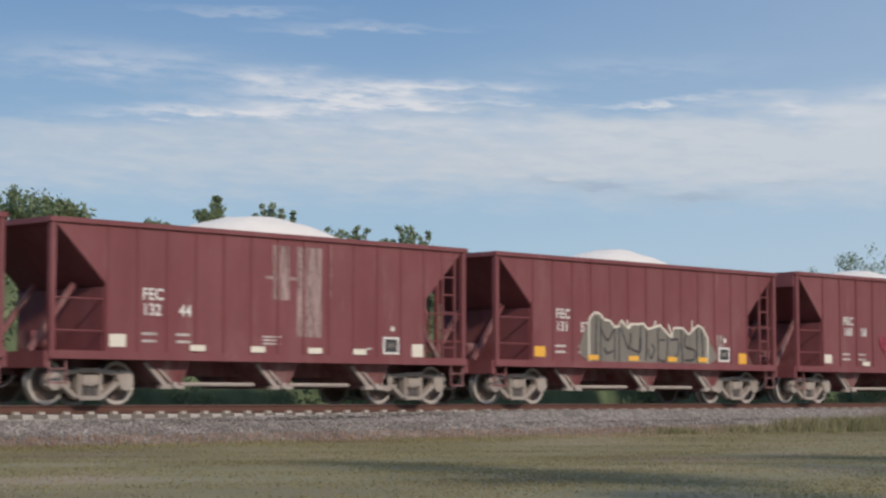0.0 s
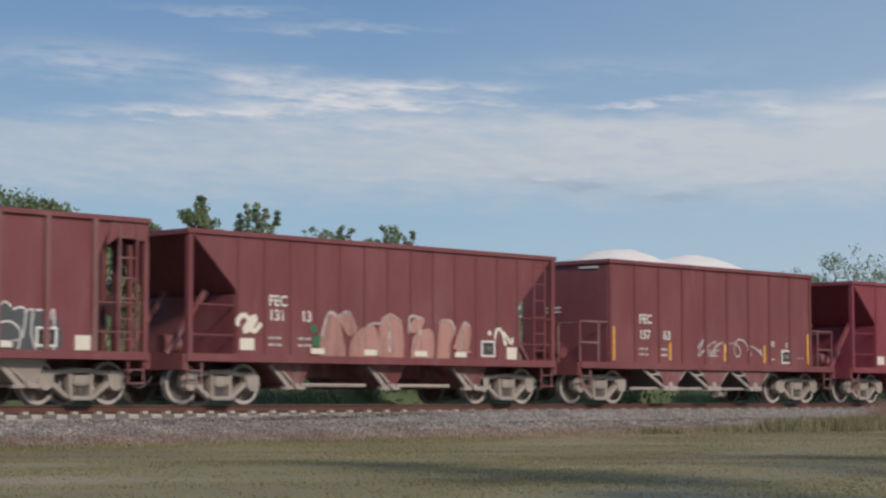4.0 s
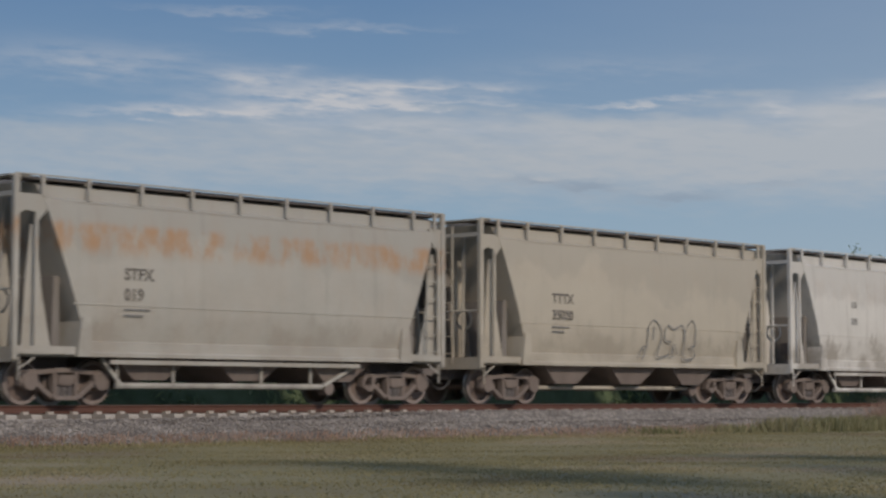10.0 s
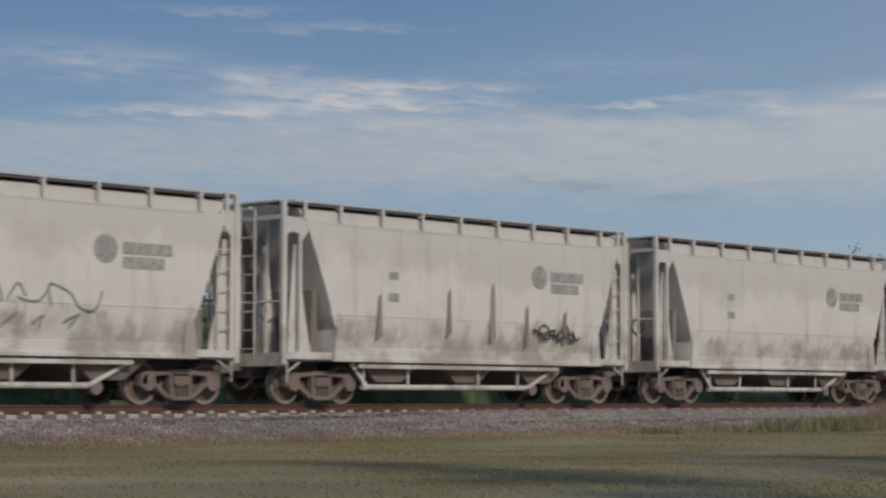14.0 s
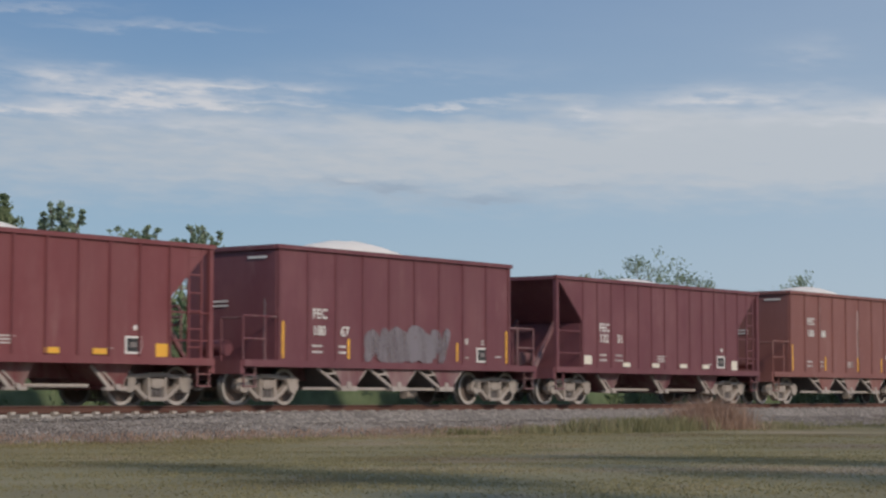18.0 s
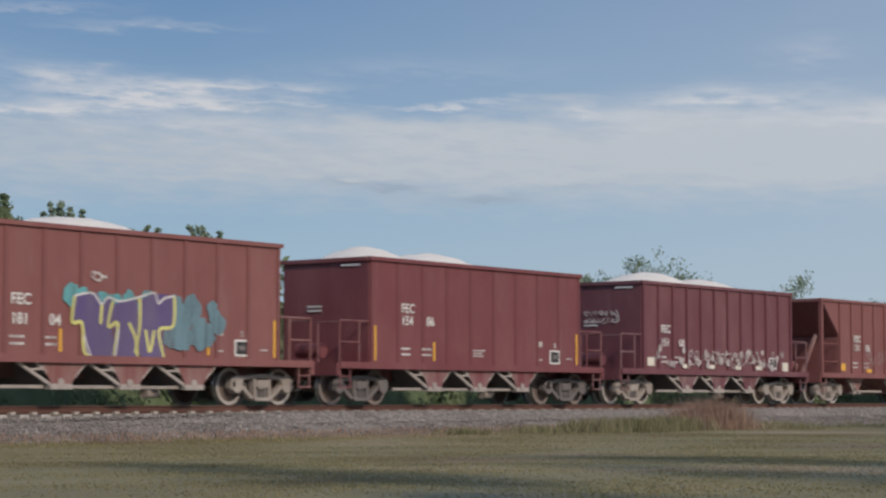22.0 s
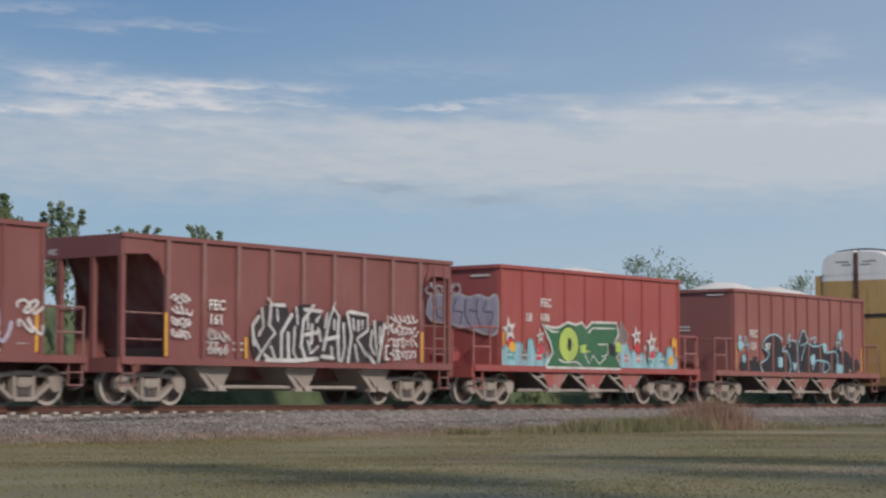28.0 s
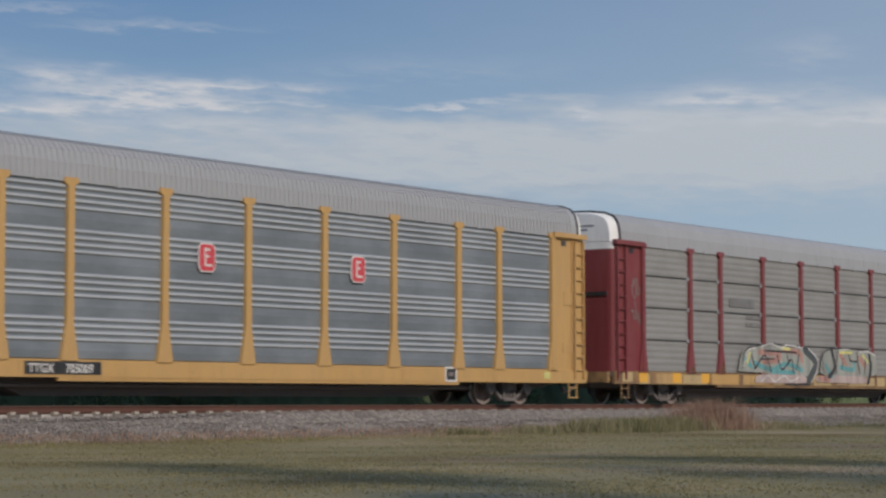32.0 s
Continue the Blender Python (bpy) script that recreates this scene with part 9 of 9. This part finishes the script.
def block_piece(car, y):
    """A broad dark green lettered block with a lime ring, between pale blue rows of little houses under stars."""
    rnd = random.Random(63)

    def flat(pts, mat, depth, name="graffiti_fill"):
        s = Shape()
        s.add([(x, y - depth, z) for x, z in pts], [tuple(range(len(pts)))])
        paint_part(name, s, mat, car)

    def line(pts, mat, w, depth):
        s = Shape()
        ribbon(s, pts, w, depth, sprayer(y, False))
        paint_part("graffiti_line", s, mat, car)

    # pale blue ground: humps and gables, outlined in teal
    for x0, x1 in ((-4.85, -2.55), (1.3, 4.7)):
        x = x0
        tops = [(x0, 1.55)]
        while x < x1 - 0.35:
            w = rnd.uniform(0.42, 0.7)
            h = rnd.uniform(1.55, 1.98)
            tops += [(x + 0.06, h - 0.1), (x + w * 0.3, h), (x + w * 0.62, h - 0.03), (x + w * 0.85, h - 0.32), (x + w, h - 0.45)]
            x += w
        tops = [p for p in tops if p[0] < x1] + [(x1, 1.5)]
        flat([(x0, 1.1), *tops[::1], (x1, 1.1)], SKYBLUE, 0.003, "graffiti_ground")
        line(tops, TEAL, 0.06, 0.0045)
        x = x0 + 0.25
        while x < x1 - 0.4:
            m = rnd.choice((TEAL, SPRAY_WHITE, GREYPAINT, PINK, SCARLET))
            flat([(x, 1.28), (x + 0.26, 1.26), (x + 0.27, 1.5), (x + 0.02, 1.52)], m, 0.006)
            line([(x + 0.02, 1.4), (x + 0.25, 1.4)], SPRAY_WHITE, 0.035, 0.0075)
            line([(x + 0.4, 1.15), (x + 0.42, 1.75)], TEAL, 0.03, 0.006)
            x += rnd.uniform(0.55, 0.75)
    green = [(-2.62, 1.1), (1.35, 1.1), (1.1, 1.4), (1.25, 1.62), (0.95, 1.85), (1.2, 2.12), (1.1, 2.42), (-0.25, 2.4), (-0.55, 2.2), (-0.8, 2.38), (-1.1, 2.3), (-1.55, 2.36), (-2.0, 2.2), (-2.35, 2.18), (-2.85, 2.32), (-2.45, 1.85), (-2.3, 1.5)]
    line(green + green[:1], SPRAY_WHITE, 0.14, 0.008)
    flat(green, GREEN, 0.0095)
    line([(-2.7, 2.24), (-2.35, 2.1), (-2.05, 2.1)], SPRAY_WHITE, 0.05, 0.011)
    line([(-0.45, 2.1), (-0.2, 2.26), (1.0, 2.28)], SPRAY_WHITE, 0.05, 0.011)
    ring = [(-1.5 + 0.5 * math.cos(a), 1.75 + 0.5 * math.sin(a)) for a in [k * math.pi / 12 for k in range(24)]]
    line(ring + ring[:1], SPRAY_BLACK, 0.08, 0.011)
    flat(ring, LIME, 0.0125)
    flat([(-1.46 + 0.12 * math.cos(a), 1.75 + 0.2 * math.sin(a)) for a in [k * math.pi / 8 for k in range(16)]], SPRAY_BLACK, 0.014)
    flat([(-0.9, 1.72), (-0.55, 1.78), (-0.6, 1.62), (-0.3, 1.55), (-0.85, 1.5)], LIME, 0.0125)
    line([(-2.0, 1.3), (-1.75, 1.22), (-1.1, 1.25), (-0.85, 1.15)], SPRAY_WHITE, 0.045, 0.014)
    line([(-0.7, 1.55), (-0.45, 1.2), (-0.2, 1.45), (0.15, 1.2), (0.5, 1.4)], SPRAY_WHITE, 0.045, 0.0125)
    line([(0.1, 1.78), (0.6, 1.8), (0.62, 1.5), (0.3, 1.42)], SPRAY_WHITE, 0.045, 0.0125)
    flat([(0.65, 1.5), (1.0, 1.42), (1.05, 1.75), (0.7, 1.85)], SPRAY_BLACK, 0.0125)
    flat([(1.05, 1.6), (1.4, 1.55), (1.32, 1.85), (1.1, 1.9)], LIME, 0.0125)
    rock = [(1.05, 2.1), (1.3, 2.3), (1.35, 2.55), (1.55, 2.3), (1.8, 2.1), (1.6, 1.85), (1.25, 1.8)]
    line(rock + rock[:1], PINK, 0.07, 0.007)
    flat(rock, GREYPAINT, 0.0078)
    for cx, cz, r in ((-4.5, 2.1, 0.36), (2.25, 2.08, 0.3), (3.15, 1.9, 0.34), (-2.95, 1.95, 0.22)):
        star = [(cx + (r if k % 2 == 0 else r * 0.4) * math.cos(k * math.pi / 5 + 0.5), cz + (r * 1.15 if k % 2 == 0 else r * 0.42) * math.sin(k * math.pi / 5 + 0.5)) for k in range(10)]
        flat(star, SPRAY_WHITE, 0.0085)
        flat([(cx + r * 0.28 * math.cos(a), cz + r * 0.28 * math.sin(a)) for a in [k * math.pi / 5 for k in range(10)]], GREYPAINT, 0.01)
        flat([(cx - 0.1, cz - 0.5), (cx + 0.2, cz - 0.46), (cx + 0.12, cz - 0.25), (cx - 0.12, cz - 0.28)], SCARLET, 0.0075)
    for cx, cz in ((-4.35, 1.62), (4.3, 1.35)):
        flat([(cx + 0.16 * math.cos(a), cz + 0.15 * math.sin(a)) for a in [k * math.pi / 6 for k in range(12)]], AMBER, 0.0085)
    flat([(4.36, 1.75), (4.58, 1.85), (4.5, 2.12), (4.36, 2.05)], AMBER, 0.0085)
    flat([(4.25, 1.9), (4.4, 2.2), (4.5, 2.45), (4.36, 2.1)], SPRAY_BLACK, 0.0075)


def build_racks():
    """Three autoracks at the end of the visible train."""
    posts = [-12.0, -9.1, -7.15, -4.25, -1.46, 1.35, 4.14, 6.96, 8.85, 11.5]
    out = []
    specs = [(YELLOW, GALV, YELLOW_DIRTY, SILL_WORN, False, True), (YELLOW, GALV_BLUE, YELLOW, YELLOW, True, False), (MAROON, GALV_PALE, MAROON, SILL_WORN, False, True)]
    labels = ["yellow-posted autorack wagon with tarnished grey panels and a shield sign", "yellow-posted autorack wagon with bright corrugated grey panels", "maroon-posted autorack wagon with grey panels and a yellow sill"]
    for i, (pm, pan, door, sill, bands, rows) in enumerate(specs):
        car = autorack(posts, -13.62, 13.2, pm, pan, door, sill, bands, rows, ROOF_DARK if i == 0 else ROOF)
        x = RACK_CENTRES[i]
        car.location.x = x
        tagged(car, labels[i], "railway wagon", "train wagons")
        set_paint(car, (0.5, 0.5, 0.5), 60 + i)
        TRAIN.append((car, x))
        out.append(car)
    a, b, m = out
    # shield sign on its yellow board
    board = part("sign_board", Shape().box(-9.1, -7.1, -1.66, -1.61, 2.95, 4.85), YELLOW, a, "yellow board with a striped shield emblem")
    part("shield", Shape().prism([(-8.1 + u * 0.58, 3.2 + v * 1.42) for u, v in ((0, 0), (0.75, 0.18), (0.8, 0.6), (1.0, 0.9), (0.62, 1.0), (0, 0.96), (-0.62, 1.0), (-1.0, 0.9), (-0.8, 0.6), (-0.75, 0.18))], -1.675, -1.66), NAVY, board)
    s = Shape()
    for k in range(7):
        u = -0.6 + 0.2 * k
        s.box(-8.1 + u * 0.58 - 0.03, -8.1 + u * 0.58 + 0.03, -1.684, -1.675, 3.4 - 0.1 * (1 - abs(u)), 4.02)
    part("shield_stripes", s, SCARLET, board)
    part("shield_edge", Shape().prism([(-8.1 + u * 0.66, 3.13 + v * 1.56) for u, v in ((0, 0), (0.75, 0.18), (0.8, 0.6), (1.0, 0.9), (0.62, 1.0), (0, 0.96), (-0.62, 1.0), (-1.0, 0.9), (-0.8, 0.6), (-0.75, 0.18))], -1.67, -1.655), WHITE, board)
    part("shield_ground", Shape().prism([(-8.52, 3.4), (-8.1, 3.28), (-7.68, 3.4), (-7.68, 4.05), (-8.52, 4.05)], -1.68, -1.676), WHITE, board)
    for z in (4.38, 4.19):
        part("shield_bar", Shape().box(-8.42, -7.78, -1.682, -1.675, z - 0.06, z + 0.06), WHITE, board)
    # number boards on the sills
    for car, x, w in ((a, -6.85, 2.9), (b, -7.3, 2.2)):
        p = part("number_board", Shape().box(x - w / 2, x + w / 2, -1.575, -1.56, 0.68, 0.96), BLACK, car)
        letter(car, "TTGX", x - w / 2 + 0.1, 0.72, 0.27, WHITE, -1.58, 0.004)
        letter(car, "705009" if car is b else "979678", x + 0.05, 0.72, 0.27, WHITE, -1.58, 0.004)
    for x in (-11.6, -4.9, 4.6):
        patch(a, x, 0.82, 0.5, 0.22, AMBER, -1.567)
    # the long sills: paint broken into yellow, rusty and black lengths
    rnd = random.Random(17)
    for car in (a, m):
        x = -13.2
        while x < 12.4:
            w = rnd.uniform(0.5, 2.1)
            z0 = 0.63 + rnd.choice((0.0, 0.0, 0.05))
            z1 = min(0.99, z0 + rnd.uniform(0.28, 0.36))
            part("sill_patch", Shape().box(x, min(x + w, 12.8), -1.566, -1.556, z0, z1), rnd.choice((SILL_PALE, SILL_PALE, SILL_PALE, YELLOW, YELLOW_DIRTY, BLACK)), car)
            x += w + rnd.uniform(0.02, 0.5)
        for px in posts:
            part("rust_stain", Shape().prism([(px - 0.2, 1.0), (px + 0.22, 1.0), (px + 0.1, 1.2 + rnd.random() * 0.3), (px - 0.06, 1.15)], -1.605, -1.6), RUST_RUN, car)
    placard(b, 6.6, 0.82, BLACK, -1.567)
    patch(b, 11.2, 0.84, 0.3, 0.2, LEMON, -1.567)
    for x in (-12.0, -10.0, -8.2):
        patch(m, x, 0.82, 0.5, 0.3, AMBER, -1.567)
    # small red emblem plates
    for x, z in ((-2.9, 3.45), (2.65, 3.45)):
        def oct_plate(w, h, y0, y1):
            return Shape().prism([(x + w * u, z + h * v) for u, v in ((-1, -0.7), (-0.7, -1), (0.7, -1), (1, -0.7), (1, 0.7), (0.7, 1), (-0.7, 1), (-1, 0.7))], y0, y1)
        e = part("emblem_plate", oct_plate(0.28, 0.34, -1.585, -1.555), WHITE, b, "red and white octagonal emblem plate")
        part("emblem_face", oct_plate(0.25, 0.31, -1.592, -1.585), SCARLET, e)
        part("emblem_strokes", Shape().box(x - 0.1, x - 0.05, -1.598, -1.592, z - 0.2, z + 0.24), WHITE, e)
        for dz, w in ((0.19, 0.14), (0.03, 0.1), (-0.18, 0.2)):
            part("emblem_strokes", Shape().box(x - 0.04, x - 0.04 + w, -1.598, -1.592, z + dz - 0.025, z + dz + 0.025), WHITE, e)
    line, fill = wall(a, 1.5, 3.9, 1.01, 2.1, -1.55, low=1.03)
    fill(ASH, (0.02, 0.05, 0.0, 0.8, 0.2, 0.9, 0.4, 0.75, 0.55, 0.85, 0.8, 0.8, 0.95, 0.9, 0.98, 0.1, 0.7, 0.02, 0.4, 0.08))
    line(SPRAY_BLACK, 0.1, (0.05, 0.9, 0.3, 0.85, 0.42, 0.95, 0.6, 0.9, 0.95, 0.97), (0.42, 0.9, 0.45, 0.5, 0.46, 0.05), (0.6, 0.9, 0.52, 0.4), (0.58, 0.85, 0.58, 0.3))
    line(SLATE, 0.04, (0.1, 0.8, 0.1, 0.2), (0.25, 0.7, 0.3, 0.3), (0.75, 0.8, 0.8, 0.4, 0.75, 0.2), (0.9, 0.8, 0.92, 0.3))
    line, fill = wall(a, 5.0, 6.5, 1.05, 1.85, -1.55, low=1.03)
    fill(FADED_BLUE, (0.0, 0.3, 0.2, 0.8, 0.6, 0.9, 0.95, 0.8, 1.0, 0.2, 0.5, 0.0))
    line(SPRAY_BLACK, 0.07, (0.1, 0.6, 0.2, 0.5, 0.25, 0.1), (0.5, 0.9, 0.5, 0.3), (0.7, 0.8, 0.72, 0.2))
    line, fill = wall(a, -8.85, -7.35, 1.15, 2.1, -1.55)
    line(ASH, 0.04, (0.05, 0.5, 0.2, 0.9, 0.4, 0.6, 0.3, 0.2, 0.1, 0.4), (0.4, 0.8, 0.6, 0.9, 0.7, 0.5, 0.5, 0.2), (0.7, 0.8, 0.9, 0.85, 0.95, 0.4, 0.75, 0.3), (0.1, 0.1, 0.9, 0.15))
    line, fill = wall(m, -6.1, 5.26, 0.69, 2.04, -1.606, low=0.66)
    fill(PALE_WASH, (0.0, 0.3, 0.03, 0.8, 0.1, 0.9, 0.2, 1.0, 0.3, 0.95, 0.42, 0.9, 0.48, 0.6, 0.45, 0.2, 0.2, 0.25), (0.52, 0.3, 0.54, 0.8, 0.6, 0.9, 0.7, 0.95, 0.78, 0.9, 0.86, 0.9, 0.92, 0.8, 0.92, 0.3, 0.8, 0.2, 0.6, 0.2))
    fill(PINK_WASH, (0.1, 0.02, 0.12, 0.2, 0.25, 0.25, 0.4, 0.22, 0.42, 0.02), (0.5, 0.05, 0.52, 0.2, 0.8, 0.22, 0.88, 0.1, 0.8, 0.03))
    line(SALMON, 0.2, (0.13, 0.78, 0.25, 0.74, 0.24, 0.6, 0.15, 0.55), (0.28, 0.85, 0.38, 0.8, 0.4, 0.6), (0.66, 0.8, 0.7, 0.55), (0.8, 0.72, 0.84, 0.5), (0.52, 0.15, 0.58, 0.12))
    line(TEAL, 0.16, (0.1, 0.5, 0.2, 0.35, 0.3, 0.5, 0.4, 0.35), (0.56, 0.5, 0.6, 0.2), (0.66, 0.45, 0.75, 0.4, 0.76, 0.6), (0.2, 0.3, 0.35, 0.28), (0.04, 0.6, 0.08, 0.4))
    line(SPRAY_BLACK, 0.07, (0.1, 0.35, 0.16, 0.7, 0.2, 0.3), (0.24, 0.7, 0.27, 0.35, 0.33, 0.62, 0.34, 0.3), (0.38, 0.75, 0.36, 0.35), (0.08, 0.7, 0.1, 0.4), (0.64, 0.9, 0.63, 0.3), (0.72, 0.9, 0.73, 0.65, 0.78, 0.62), (0.78, 0.85, 0.8, 0.3), (0.16, 0.82, 0.36, 0.8))
    line(SLATE, 0.3, (0.42, 0.88, 0.49, 0.55, 0.44, 0.08))
    line(SPRAY_BLACK, 0.18, (0.6, 0.9, 0.62, 0.45, 0.58, 0.2), (0.87, 0.8, 0.88, 0.45, 0.86, 0.06))
    line(LEMON, 0.1, (0.05, 0.5, 0.07, 0.75), (0.66, 0.85, 0.74, 0.85), (0.82, 0.8, 0.86, 0.6), (0.27, 0.9, 0.32, 0.88))
    line(SPRAY_BLACK, 0.05, (0.02, 0.35, 0.04, 0.8, 0.1, 0.92, 0.2, 1.0, 0.3, 0.96, 0.41, 0.92), (0.54, 0.3, 0.55, 0.85, 0.7, 0.96, 0.86, 0.9), (0.13, 0.6, 0.22, 0.62), (0.3, 0.75, 0.31, 0.5), (0.68, 0.7, 0.67, 0.4), (0.84, 0.7, 0.83, 0.3))
    line(SPRAY_WHITE, 0.05, (0.03, 0.4, 0.06, 0.8, 0.1, 0.88), (0.14, 0.92, 0.2, 1.0, 0.26, 0.9, 0.3, 0.98, 0.4, 0.92), (0.44, 0.92, 0.51, 0.55, 0.46, 0.04), (0.66, 0.92, 0.72, 0.94), (0.8, 0.88, 0.86, 0.9, 0.91, 0.8), (0.14, 0.05, 0.18, 0.2, 0.22, 0.05, 0.28, 0.2, 0.32, 0.06, 0.38, 0.18))
    scrawl(m, -12.6, -12.2, 2.4, 4.0, GREYPAINT, 75, y=-1.536, w=0.05, loops=2, lines=2)
    bars(m, -6.5, 3.5, [1.7], LETTER_GREY, 0.3, 0.5, -1.53)
    bars(m, -5.4, 2.95, [1.2, 1.2], LETTER_GREY, 0.12, 0.25, -1.53)
    return out


build_ground()
build_plants()
made, x_end = couple_train()
paint_graffiti(made)
build_racks()
remove_masters()
build_track()
build_grass()

# distance that the train has run, by time
RUN = [(0.0, 0.0), (1.0, 18.89), (2.0, 37.83), (3.0, 56.82), (4.0, 75.714), (5.0, 94.601), (5.5, 104.042), (6.0, 113.4), (7.0, 132.294), (8.0, 151.164), (9.0, 169.987), (10.0, 188.937),
       (11.0, 207.84), (12.0, 226.72), (13.0, 245.653), (14.0, 264.574), (15.0, 283.56), (15.5, 293.053), (17.5, 330.826), (18.0, 340.34), (19.0, 359.347), (20.0, 378.398), (21.0, 397.43),
       (22.0, 416.45), (22.5, 425.7), (23.0, 434.891), (24.0, 453.895), (25.0, 473.0), (26.0, 492.059), (27.0, 511.124), (28.0, 530.26), (29.0, 549.42), (30.0, 568.59), (31.0, 587.78), (32.0, 606.92)]


def motions():
    for thing, x in TRAIN:
        walk(thing, [(t, pose(x - s, 0, 0)) for t, s in RUN])
    # wheels roll with the distance run; all the wheelsets that stand alike on their trucks share one set of keys
    rolled = {}
    wheels = [o for thing, _ in TRAIN for o in thing.children_recursive if o.name.startswith("wheelset")]
    for w in wheels:
        turned = w.parent.matrix_basis.to_3x3()[0][0] < 0
        key = (round(w.matrix_basis.translation.x, 3), turned)
        if key in rolled:
            act, slot = rolled[key]
            w.rotation_mode = "QUATERNION"
            w.animation_data_create()
            w.animation_data.action, w.animation_data.action_slot = act, slot
            continue
        rows = []
        total = RUN[-1][1]
        n = int(total / WHEEL_R / radians(80)) + 1
        ts, ss = [r[0] for r in RUN], [r[1] for r in RUN]
        last = -1.0
        for k in range(n + 1):
            s = total * k / n
            t = float(np.interp(s, ss, ts))
            t = round(t * FPS) / FPS
            if t <= last:
                continue
            last = t
            angle = math.degrees(float(np.interp(t, ts, ss)) / WHEEL_R) % 360
            rows.append((t, pose(w.matrix_basis.translation.x, 0, 0, 0, angle if turned else -angle, 0)))
        walk(w, rows)
        rolled[key] = (w.animation_data.action, w.animation_data.action_slot)


motions()
